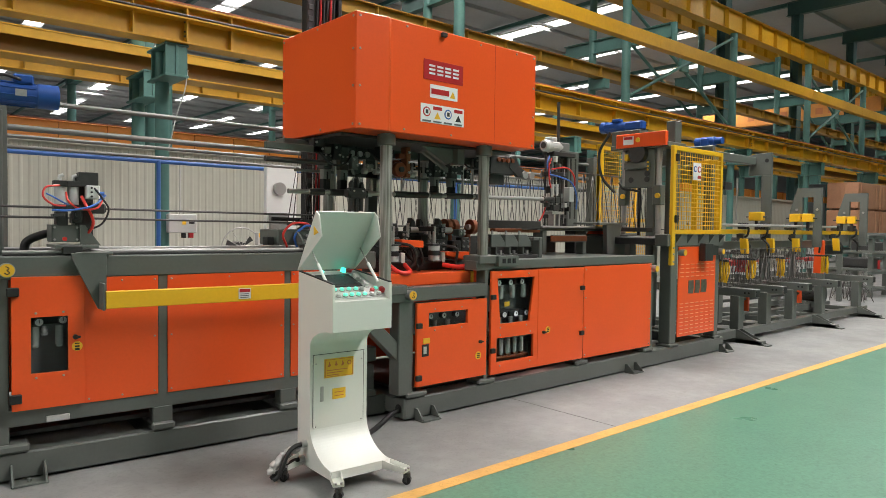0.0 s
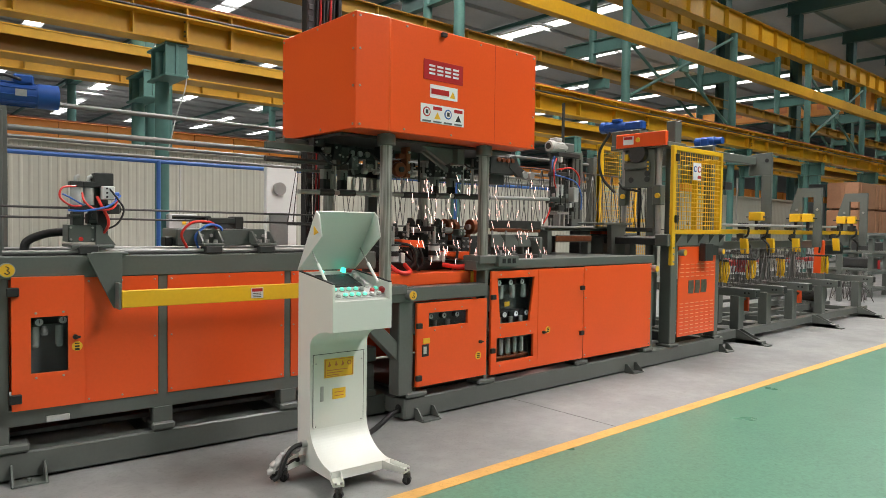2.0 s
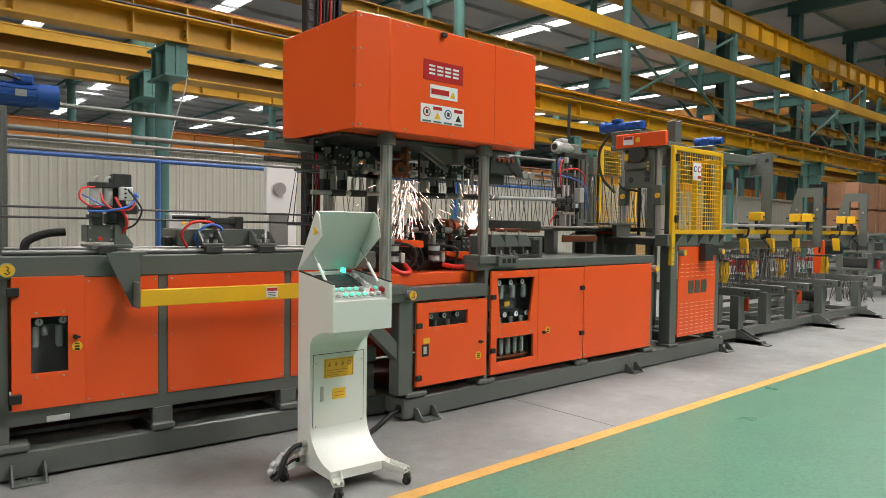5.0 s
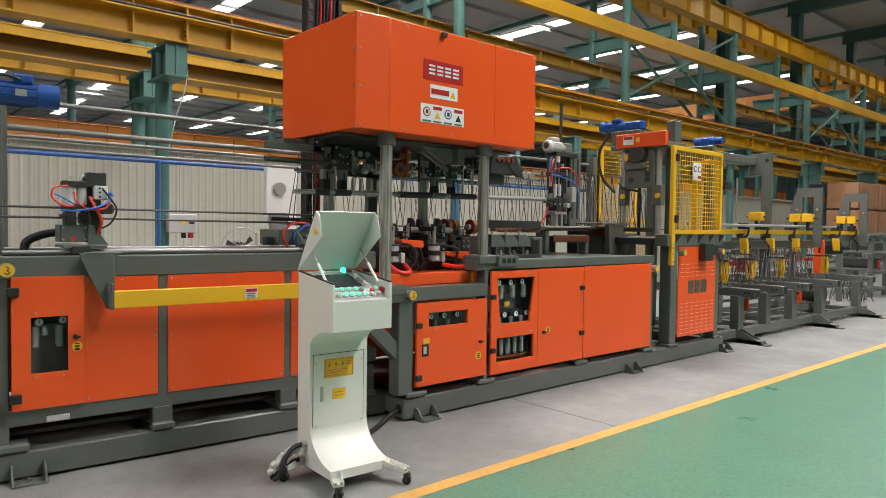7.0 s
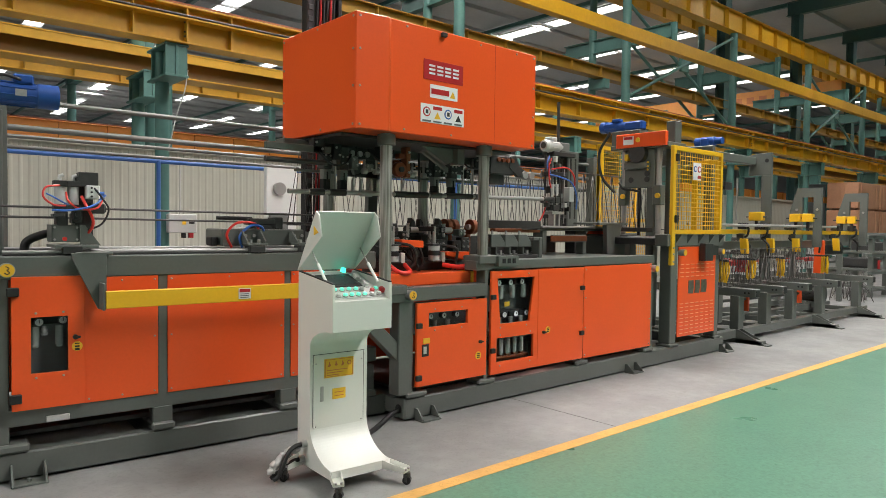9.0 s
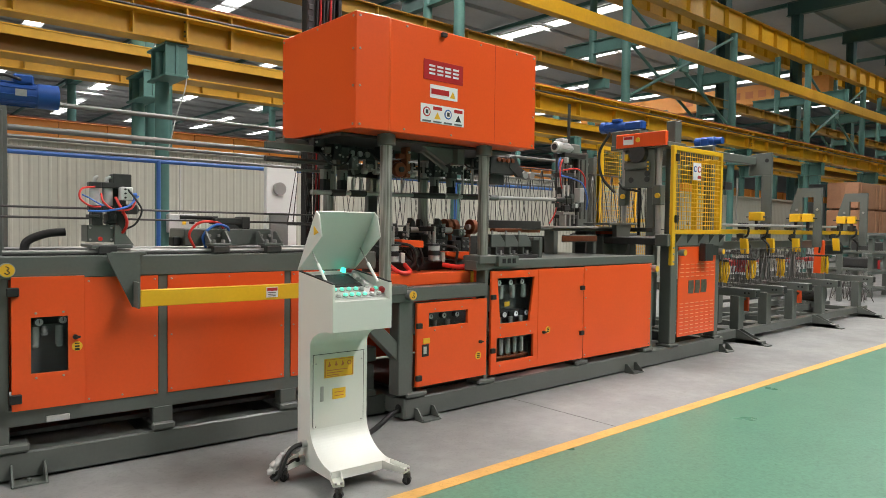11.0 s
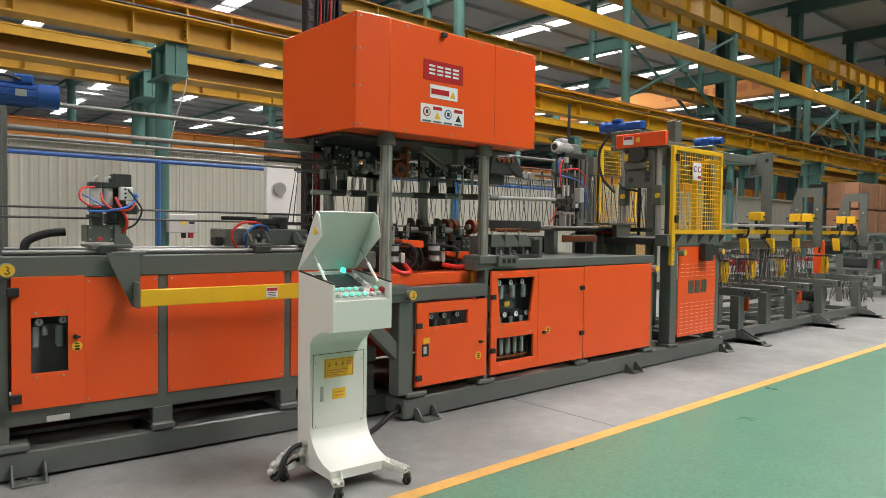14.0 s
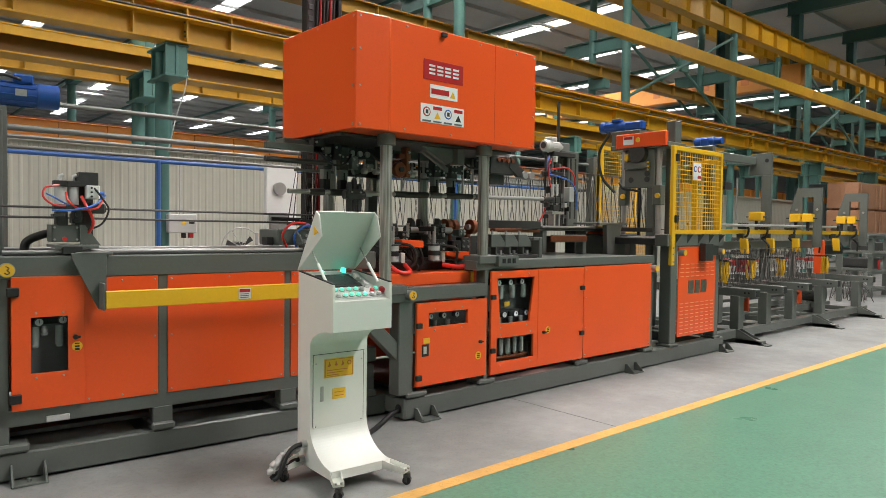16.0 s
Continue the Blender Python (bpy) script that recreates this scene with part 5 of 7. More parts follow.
# ---- outfeed rack ----
def outfeed_rack():
    t = thing("outfeed_rack", "grey steel outfeed rack with yellow stop bar", "rack", pose(8.2, 4.2, 0))
    P = lambda name, bm, material, parent=None, label="": part(name, bm, material, parent or t, label, local=False)
    P("long_beam", bx(8.0, 13.6, 4.14, 4.26, 0.06, 0.16, 0.006), GREY)
    P("long_beam", bx(8.0, 13.6, 5.5, 5.62, 0.06, 0.16, 0.006), GREY)
    P("long_beam", bx(8.0, 13.6, 4.85, 4.95, 0.06, 0.16, 0.006), GREY)
    for x in (8.72, 11.2, 13.15):
        f = P("outrigger", bx(x - 0.06, x + 0.06, 3.8, 5.9, 0.0, 0.06, 0.006), GREY)
        P("wedge", join(prism([(3.74, 0.0), (4.14, 0.0), (4.14, 0.17), (4.10, 0.17)], "x", x - 0.06, x - 0.045), prism([(3.74, 0.0), (4.14, 0.0), (4.14, 0.17), (4.10, 0.17)], "x", x + 0.045, x + 0.06), bx(x - 0.06, x + 0.06, 3.72, 4.14, 0.0, 0.015)), GREY, f)
    for x in (8.80, 9.62, 10.48, 11.58, 13.2):
        c = P("post", bx(x - 0.075, x + 0.075, 4.14, 4.26, 0.16, 0.6, 0.006), GREY)
        P("post", bx(x - 0.075, x + 0.075, 5.5, 5.62, 0.16, 0.6, 0.006), GREY)
        a = P("arm", bx(x - 0.06, x + 0.06, 3.93, 5.75, 0.59, 0.70, 0.006), GREY)
        P("arm_opening", bx(x - 0.048, x + 0.048, 3.926, 3.93, 0.60, 0.69, 0), BLACK, a)
        P("cross_tie", bx(x - 0.05, x + 0.05, 4.26, 5.5, 0.08, 0.15, 0.006), GREY)
        for y in (4.02, 4.07):
            P("hole", tube([(x - 0.061, y, 0.645), (x - 0.064, y, 0.645)], 0.014, 10), BLACK, a)
    # upper line of stops
    P("stop_bar", bx(7.9, 14.2, 4.47, 4.53, 1.40, 1.465, 0.006), YELLOW, None, "yellow stop bar along the rack")
    P("shaft", tube([(7.9, 4.42, 1.52), (12.8, 4.42, 1.53)], 0.02, 10), STEEL)
    P("rear_beam", bx(7.9, 13.6, 4.62, 4.72, 1.17, 1.30, 0.006), GREY)
    for x in (9.2, 12.9):
        P("rear_beam_leg", bx(x - 0.06, x + 0.06, 4.62, 4.74, 0.16, 1.2, 0.006), GREY)
    for x in (9.55, 10.15, 11.1, 12.05, 13.0, 13.8):
        h = P("hook", tube(bend([(x, 4.56, 1.52), (x, 4.46, 1.52), (x, 4.42, 1.47), (x, 4.44, 1.38), (x, 4.50, 1.34), (x, 4.40, 1.24), (x, 4.40, 1.10)], 4), 0.016, 8), BLACK)
        P("clamp", bx(x - 0.05, x + 0.05, 4.44, 4.56, 1.47, 1.56, 0.01), BLACK, h)
    for x in (9.37, 10.2, 11.1, 12.75):
        P("flap", prism([(4.33, 1.13), (4.43, 1.13), (4.45, 1.34), (4.35, 1.34)], "x", x - 0.03, x + 0.03, 0.004), YELLOW, None, "yellow stop flap")
        P("flap_arm", bx(x - 0.02, x + 0.02, 4.40, 4.50, 1.33, 1.41, 0.004), DARK)
    rnd = random.Random(2)
    for x in (8.65, 9.45, 10.4, 12.1):
        strips = [tube(bend([(x + 0.03 * rnd.uniform(-1, 1), 4.28 + 0.012 * k, 1.05), (x + 0.04 * rnd.uniform(-1, 1), 4.27 + 0.013 * k + 0.01 * rnd.uniform(-1, 1), 0.92), (x, 4.28 + 0.012 * k, 0.76 + 0.04 * rnd.random())], 3), 0.011, 6) for k in range(9)]
        for b in strips:
            P("plastic_strip", b, YELLOW)
        P("strip_holder", bx(x - 0.03, x + 0.03, 4.26, 4.62, 1.04, 1.07, 0.004), DARK)
    # gantry and portals across the line
    P("tall_post", bx(10.57, 10.63, 4.57, 4.72, 0.16, 2.30, 0.006), GREY)
    P("tall_head", prism([(4.57, 2.30), (4.92, 2.30), (4.92, 2.62), (4.57, 2.64)], "x", 10.57, 10.63, 0.006), GREY)
    P("head_hole", tube([(10.569, 4.64, 2.52), (10.565, 4.64, 2.52)], 0.03, 16), BLACK)
    P("tall_tie", bx(8.2, 10.57, 4.80, 4.9, 2.46, 2.58, 0.008), GREY)
    P("second_post", bx(9.6, 9.66, 4.86, 5.1, 0.16, 2.2, 0.006), GREY)
    P("second_slot", bx(9.594, 9.6, 4.96, 4.98, 1.7, 2.15, 0), BLACK)
    P("carriage_frame", join(prism([(8.6, 2.30), (9.5, 2.12), (9.5, 2.06), (8.6, 2.18)], "y", 4.72, 4.8, 0.004), bx(9.4, 9.6, 4.70, 4.82, 2.03, 2.14, 0.006)), DARK)
    P("carriage_rod", tube([(9.75, 4.7, 1.6), (9.75, 4.7, 2.2)], 0.012, 8), STEEL)
    for x in (11.7, 13.8):
        bm = prism([(4.25, 1.2), (4.37, 1.2), (4.37, 2.0), (4.54, 2.0), (4.54, 1.2), (4.73, 1.2), (4.73, 1.78), (4.62, 2.15), (4.25, 2.15)], "x", x - 0.03, x + 0.03)
        P("portal_plate", bm, GREY, None, "grey cut-out portal plate")
        P("portal_bolt", join(tube([(x - 0.03, 4.31, 1.80), (x - 0.045, 4.31, 1.80)], 0.02, 8), tube([(x - 0.03, 4.62, 1.80), (x - 0.045, 4.62, 1.80)], 0.02, 8)), STEEL)
        for y in (4.66,):
            P("portal_leg", bx(x + 0.03, x + 0.1, y, y + 0.08, 0.16, 1.4, 0.006), GREY)
    for x, y0, y1 in ((10.25, 4.53, 4.73), (11.5, 4.48, 4.65), (11.5, 4.30, 4.46), (13.6, 4.53, 4.68), (13.6, 4.37, 4.5)):
        b = P("yellow_block", bx(x - 0.05, x + 0.05, y0, y1, 1.60, 1.73, 0.008), YELLOW)
        P("block_pin", tube([(x, y0 - 0.06, 1.66), (x, y1 + 0.06, 1.66)], 0.012, 8), DARK, b)
        P("block_stem", bx(x - 0.02, x + 0.02, (y0 + y1) / 2 - 0.02, (y0 + y1) / 2 + 0.02, 1.46, 1.61, 0.004), BLACK, b)
    P("dark_box", bx(12.6, 13.4, 4.5, 4.62, 1.06, 1.22, 0.01), BLACK)
    m = P("motor", tube([(13.2, 4.72, 0.33), (13.2, 5.05, 0.33), (13.2, 5.12, 0.33)], [0.16, 0.16, 0.1], 20), DARK, None, "dark electric motor")
    P("terminal_box", bx(13.1, 13.3, 4.8, 4.95, 0.47, 0.56, 0.01), DARK, m)
    P("motor_mount", bx(12.95, 13.45, 4.7, 5.1, 0.1, 0.2, 0.01), GREY, m)
    for x in (9.35, 10.55, 12.55):
        P("red_plate", bx(x - 0.03, x + 0.03, 4.85, 5.0, 0.2, 0.6, 0.006), ORANGE)
    for x0, x1 in ((9.85, 10.42), (10.82, 11.38), (12.2, 13.2)):
        n = int((x1 - x0) / 0.045)
        tray = P("red_tray", bx(x0, x1, 4.92, 5.02, 0.91, 0.99, 0.005), REDH, None, "red plastic guide tray")
        P("white_comb", join(bx(x0, x1, 4.905, 4.915, 0.895, 0.915, 0), bx(x0, x1, 4.905, 4.915, 0.79, 0.805, 0), *[bx(x0 + 0.045 * k, x0 + 0.045 * k + 0.018, 4.906, 4.914, 0.805, 0.895, 0) for k in range(n)]), LABEL, tray)
        P("tray_post", bx(x1 - 0.05, x1, 4.93, 5.0, 0.15, 0.91, 0.004), GREY, tray)
    P("red_plate", bx(12.3, 12.36, 4.42, 4.58, 0.75, 1.30, 0.006), ORANGE)
    for x in (9.2, 10.2):
        P("red_plate", bx(x, x + 0.06, 4.7, 5.2, 0.82, 1.02, 0.006), REDP)
    for x in (9.25, 10.3, 12.0):
        P("grid", join(*[bx(x, x + 0.03, 4.62 + 0.05 * k, 4.62 + 0.05 * k + 0.022, 0.84, 0.96, 0) for k in range(8)], bx(x, x + 0.03, 4.62, 5.0, 0.955, 0.975, 0)), WHITE)
    P("drive_shaft", tube([(8.2, 4.9, 0.42), (13.0, 4.9, 0.36)], 0.025, 10), DARK)
    return t


# ---- wire lattice products ----
def lattice(name, x0, x1, y, z0, z1, pitch, label, m_r=0.006):
    t = thing(name, label, "wire lattice", pose(x0, y, z0))
    L, H = x1 - x0, z1 - z0
    part("top_chord", tube([(0, 0, H), (L, 0, H)], m_r * 1.3, 6), REBAR, t)
    for s in (-0.05, 0.05):
        part("bottom_chord", tube([(0, s, 0), (L, s, 0)], m_r * 1.3, 6), REBAR, t)
        pts = []
        n = int(L / pitch)
        for k in range(n):
            pts += [(k * pitch, s, 0.0), (k * pitch + pitch * 0.5, s * 0.1, H)]
        part("web_wire", tube(pts, m_r, 5), REBAR, t, "zigzag bent web wire")
    return t


# ---- machinery between the columns ----
def weld_head(m=None):
    t = thing("weld_heads", "dark welding heads and clamps with copper electrodes", "welding head", pose(3.3, 4.5, 1.0))
    P = lambda name, bm, material, parent=None, label="": part(name, bm, material, parent or t, label, local=False)
    rnd = random.Random(4)
    # lower row
    P("bed_block", bx(2.75, 4.3, 4.5, 4.95, 1.0, 1.18, 0.01), DARK)
    P("tray_floor", bx(2.8, 3.86, 4.11, 4.4, 1.05, 1.085, 0.004), ORANGE)
    for x in (3.22, 3.62, 3.92):
        b = P("transformer", bx(x - 0.09, x + 0.07, 4.5, 4.78, 1.18, 1.38, 0.01), DARK)
        P("jaw", join(prism([(x - 0.06, 1.38), (x + 0.0, 1.38), (x - 0.01, 1.49), (x - 0.045, 1.52)], "y", 4.5, 4.56), prism([(x + 0.03, 1.38), (x + 0.09, 1.38), (x + 0.08, 1.48), (x + 0.05, 1.51)], "y", 4.5, 4.56)), DARK, b)
        P("bar", tube([(x - 0.14, 4.45, 1.42), (x + 0.05, 4.45, 1.42)], 0.025, 12), STEEL, b)
        P("bar_collar", tube([(x - 0.15, 4.45, 1.42), (x - 0.12, 4.45, 1.42)], 0.036, 12), DARK, b)
    for x in (3.19, 3.61):
        c = P("air_cylinder", tube([(x, 4.25, 1.17), (x, 4.25, 1.30)], 0.046, 18), ALU)
        P("cylinder_band", tube([(x, 4.25, 1.215), (x, 4.25, 1.255)], 0.05, 18), BLACK, c)
        P("end_plate", bx(x - 0.052, x + 0.052, 4.2, 4.3, 1.16, 1.175, 0.004), DARK, c)
        P("end_plate", bx(x - 0.052, x + 0.052, 4.2, 4.3, 1.295, 1.31, 0.004), DARK, c)
        P("rod", tube([(x, 4.25, 1.30), (x, 4.25, 1.45)], 0.014, 10), STEEL, c)
        P("fork", bx(x - 0.02, x + 0.02, 4.24, 4.45, 1.41, 1.45, 0.005), DARK, c)
        P("valve", bx(x + 0.06, x + 0.10, 4.22, 4.27, 1.16, 1.24, 0.004), WHITE, c)
    for x, y in ((3.95, 4.52), (4.24, 4.5), (4.12, 4.62)):
        w = P("electrode_wheel", tube([(x, y, 1.45), (x + 0.05, y, 1.45)], 0.068, 24), COPPER)
        P("hub", tube([(x - 0.03, y, 1.45), (x + 0.09, y, 1.45)], 0.025, 14), STEEL, w)
        P("electrode_arm", bx(x + 0.0, x + 0.05, y + 0.03, y + 0.09, 1.18, 1.44, 0.008), COPPER, w)
    for x in (3.26, 3.72):
        P("chute", prism([(x - 0.02, 1.345), (x + 0.2, 1.335), (x + 0.2, 1.28), (x + 0.04, 1.285), (x - 0.02, 1.32)], "y", 4.2, 4.36, 0.003), ORANGE) if x < 3.5 else P("chute", prism([(x, 1.24), (x + 0.26, 1.24), (x + 0.26, 1.16), (x, 1.215)], "y", 4.22, 4.4, 0.003), ORANGE)
    for h in ([(3.66, 4.2, 1.14), (3.74, 4.12, 1.125), (3.86, 4.12, 1.13), (3.92, 4.2, 1.11), (3.84, 4.28, 1.08)], [(3.10, 4.2, 1.16), (3.13, 4.08, 1.10), (3.23, 4.08, 1.10), (3.27, 4.2, 1.15)]):
        P("air_hose", tube(bend(h, 6), 0.018, 8), REDH)
    for h in ([(3.2, 4.25, 1.32), (3.3, 4.15, 1.29), (3.34, 4.15, 1.18), (3.3, 4.2, 1.1)], [(3.66, 4.22, 1.30), (3.74, 4.12, 1.27), (3.76, 4.15, 1.17), (3.80, 4.2, 1.1)], [(3.05, 4.3, 1.3), (3.08, 4.2, 1.25), (3.06, 4.15, 1.12)], [(3.4, 4.4, 1.25), (3.46, 4.3, 1.15), (3.5, 4.3, 1.08)]):
        P("cable", tube(bend(h, 6), 0.012, 8), BLACK)
    for x, z, w in ((3.42, 1.20, 0.05), (3.5, 1.12, 0.06), (4.02, 1.28, 0.05), (3.34, 1.42, 0.03), (3.78, 1.42, 0.03)):
        P("clamp_block", join(bx(x - w, x + w, 4.42, 4.5, z - 0.05, z + 0.05, 0.008), tube([(x, 4.42, z), (x, 4.40, z)], 0.02, 8)), DARK)
    # upper row under the hood
    P("hanging_beam", bx(2.45, 4.6, 4.62, 4.75, 2.02, 2.095, 0.008), GREY)
    P("under_plate", bx(2.63, 4.37, 4.12, 4.9, 2.085, 2.108, 0.004), DARK)
    P("side_arm", bx(2.2, 2.72, 4.40, 4.44, 1.98, 2.03, 0.006), GREY)
    P("side_rod", tube([(2.2, 4.42, 1.91), (2.7, 4.42, 1.91)], 0.02, 10), DARK)
    for x in (2.72, 2.87, 3.80, 3.99):
        b = P("upper_cylinder", bx(x - 0.04, x + 0.04, 4.44, 4.52, 1.87, 2.05, 0.008), DARK)
        P("slider", bx(x - 0.032, x + 0.032, 4.45, 4.51, 1.795, 1.87, 0.004), TUBEG, b)
        P("slider_slot", bx(x - 0.006, x + 0.006, 4.446, 4.45, 1.74, 1.85, 0), BLACK, b)
        P("foot", bx(x - 0.03, x + 0.03, 4.452, 4.508, 1.71, 1.795, 0.004), BLACK, b)
        for q in (-0.02, 0.02):
            P("bolt", tube([(x + q, 4.44, 1.97), (x + q, 4.43, 1.97)], 0.008, 6), STEEL, b)
            P("bolt", tube([(x + q, 4.44, 1.92), (x + q, 4.43, 1.92)], 0.008, 6), STEEL, b)
    P("cross_plate", join(bx(2.86, 3.25, 4.5, 4.53, 1.97, 2.06, 0.004), bx(3.1, 3.22, 4.5, 4.53, 1.83, 1.97, 0.004), bx(2.95, 3.22, 4.5, 4.53, 1.83, 1.88, 0.004)), DARK)
    for x in (2.97, 3.04, 3.11):
        P("roller", tube([(x, 4.5, 2.01), (x, 4.48, 2.01)], 0.022, 12), STEEL)
    P("link", prism([(2.93, 1.93), (3.02, 1.93), (3.02, 1.86), (2.96, 1.84)], "y", 4.44, 4.48, 0.003), GREY)
    P("upper_rail", bx(3.3, 4.3, 4.58, 4.62, 1.93, 1.96, 0.004), DARK)
    for x, y, z, r in ((3.33, 4.34, 1.90, 0.062), (3.36, 4.42, 1.93, 0.055)):
        w = P("electrode_wheel", tube([(x, y, z), (x, y + 0.012, z), (x, y + 0.045, z), (x, y + 0.055, z)], [r * 0.9, r, r, r * 0.9], 24), COPPER, None, "rust-stained copper electrode wheel")
        P("hub", tube([(x, y, z), (x, y - 0.02, z)], 0.022, 12), DARK, w)
    P("electrode_arm", join(bx(3.385, 3.43, 4.34, 4.42, 1.84, 2.085, 0.006), bx(3.33, 3.43, 4.36, 4.42, 1.99, 2.03, 0.004)), COPPER)
    for z in (1.88, 1.96, 2.04):
        P("arm_bolt", tube([(3.408, 4.34, z), (3.408, 4.328, z)], 0.010, 6), STEEL)
    P("brace_plate", prism([(3.40, 2.08), (3.72, 2.08), (3.72, 1.98), (3.66, 1.95)], "y", 4.16, 4.20), GREY)
    P("brace_post", bx(3.72, 3.80, 4.1, 4.2, 1.95, 2.08, 0.006), GREY)
    P("rear_link", prism([(3.35, 1.10), (3.45, 1.10), (3.5, 1.95), (3.4, 1.95)], "y", 4.86, 4.92, 0.006), GREY)
    for x in (2.93, 3.0, 3.10, 3.16):
        P("finger", prism([(x - 0.012, 1.69), (x + 0.014, 1.69), (x + 0.010, 1.80), (x + 0.003, 1.815), (x - 0.008, 1.80)], "y", 4.41, 4.43, 0.002), STEEL)
    # small fittings of the upper row
    for x, z, w, h, y in ((2.62, 2.03, 0.05, 0.05, 4.40), (2.78, 2.0, 0.03, 0.06, 4.40), (2.95, 1.93, 0.028, 0.05, 4.42), (3.07, 1.90, 0.04, 0.03, 4.40), (3.18, 2.02, 0.035, 0.05, 4.38), (3.48, 1.97, 0.03, 0.03, 4.50), (3.58, 1.95, 0.03, 0.03, 4.50), (3.70, 1.90, 0.03, 0.03, 4.44), (3.88, 1.90, 0.025, 0.025, 4.44), (4.08, 1.96, 0.04, 0.05, 4.46), (4.18, 1.92, 0.03, 0.04, 4.46), (4.28, 2.02, 0.035, 0.05, 4.44)):
        c = P("fitting", bx(x - w, x + w, y, y + 0.07, z - h, z + h, 0.005), (DARK, GREY, BLACK, TUBEG)[int(x * 100) % 4])
        for q, r in ((-0.5, 0.5), (0.5, -0.4)):
            P("bolt", tube([(x + w * q, y, z + h * r), (x + w * q, y - 0.012, z + h * r)], 0.009, 6), STEEL, c)
    for x in (2.80, 2.99, 3.44, 3.62, 4.12, 4.24):
        P("hanging_rod", tube([(x, 4.47, 1.72 + 0.1 * (int(x * 50) % 2)), (x, 4.47, 2.06)], 0.010, 8), (STEEL, DARK)[int(x * 50) % 2])
    P("lower_rail", bx(2.5, 4.36, 4.53, 4.56, 1.845, 1.865, 0.003), GREY, None, "thin grey guide rail")
    P("diagonal_stay", prism([(3.50, 2.06), (3.56, 2.06), (3.80, 1.94), (3.80, 1.90)], "y", 4.30, 4.33, 0.003), TUBEG)
    for x0, x1, z in ((2.62, 2.9, 1.90), (3.05, 3.3, 1.96), (3.66, 3.98, 2.0), (4.0, 4.3, 1.97)):
        P("air_line", tube(bend([(x0, 4.40, z + 0.08), (x0 * 0.7 + x1 * 0.3, 4.36, z), (x0 * 0.3 + x1 * 0.7, 4.36, z + 0.01), (x1, 4.40, z + 0.09)], 5), 0.008, 6), BLACK)
    for x, y in ((3.02, 4.40), (3.13, 4.40), (3.5, 4.41), (3.62, 4.41)):
        P("roller", join(tube([(x - 0.02, y, 1.87), (x + 0.02, y, 1.87)], 0.022, 12), bx(x - 0.006, x + 0.006, y - 0.01, y + 0.01, 1.87, 1.96, 0.002)), STEEL)
    # small fittings of the lower row
    for x, z, w, h, y in ((2.98, 1.30, 0.05, 0.07, 4.44), (3.05, 1.41, 0.035, 0.03, 4.40), (3.33, 1.31, 0.045, 0.05, 4.40), (3.44, 1.36, 0.03, 0.05, 4.42), (3.52, 1.29, 0.04, 0.04, 4.38), (3.73, 1.33, 0.045, 0.05, 4.42), (3.84, 1.28, 0.06, 0.06, 4.44), (3.84, 1.42, 0.03, 0.025, 4.40), (4.06, 1.40, 0.04, 0.03, 4.40), (4.12, 1.30, 0.05, 0.06, 4.42)):
        c = P("lower_fitting", bx(x - w, x + w, y, y + 0.08, z - h, z + h, 0.006), (DARK, GREY, DARK, TUBEG)[int(x * 100) % 4])
        for q in (-1, 1):
            for r in (-1, 1):
                P("bolt", tube([(x + w * 0.55 * q, y, z + h * 0.4 * r), (x + w * 0.55 * q, y - 0.012, z + h * 0.4 * r)], 0.010, 6), STEEL, c)
    for x in (3.02, 3.30, 3.47, 3.70, 3.86):
        P("post_pin", tube([(x, 4.42, 1.36), (x, 4.42, 1.46), (x, 4.42, 1.475)], [0.013, 0.013, 0.02], 10), STEEL)
    P("splash_plate", bx(2.82, 3.86, 4.40, 4.41, 1.085, 1.17, 0.003), DARK)
    for x in (3.36, 3.45):
        P("air_line", tube(bend([(x, 4.38, 1.34), (x + 0.03, 4.28, 1.27), (x + 0.06, 4.27, 1.16), (x + 0.02, 4.3, 1.09)], 5), 0.010, 6), BLACK)
    # right overhang
    P("bracket_arm", bx(4.34, 4.66, 4.35, 4.6, 1.93, 2.1, 0.01), DARK)
    P("bracket_arm", bx(4.38, 4.58, 4.4, 4.55, 1.84, 1.95, 0.01), DARK)
    P("claw", prism([(4.60, 2.10), (4.66, 2.12), (4.72, 2.02), (4.82, 1.97), (4.82, 1.92), (4.70, 1.92), (4.58, 2.0)], "y", 4.34, 4.38, 0.004), DARK)
    for x in (4.78, 4.87):
        P("roller", tube([(x, 4.32, 1.94), (x, 4.42, 1.94)], 0.036, 16), STEEL)
    for x in (4.44, 4.50, 4.56, 4.62):
        P("roller", tube([(x, 4.33, 2.06), (x, 4.35, 2.06)], 0.020, 12), COPPER)
    P("rear_screen", bx(4.6, 6.3, 5.2, 5.23, 1.165, 1.36, 0.004), DARK)
    # tooling on the cabinet's table
    for x in (4.44, 4.62, 4.80):
        b = P("fixture", prism([(x - 0.09, 1.385), (x + 0.03, 1.385), (x + 0.09, 1.31), (x + 0.09, 1.27), (x - 0.09, 1.27)], "y", 4.33, 4.42, 0.005), GREY)
        P("fixture_leg", bx(x - 0.02, x + 0.0, 4.34, 4.41, 1.165, 1.27, 0.003), GREY, b)
        P("bolt", tube([(x - 0.04, 4.37, 1.385), (x - 0.04, 4.37, 1.42)], 0.012, 6), STEEL, b)
        P("pin", tube([(x + 0.05, 4.35, 1.2), (x + 0.05, 4.35, 1.24)], 0.014, 8), STEEL, b)
    P("fixture_base", bx(4.3, 4.95, 4.3, 4.48, 1.165, 1.20, 0.004), DARK)
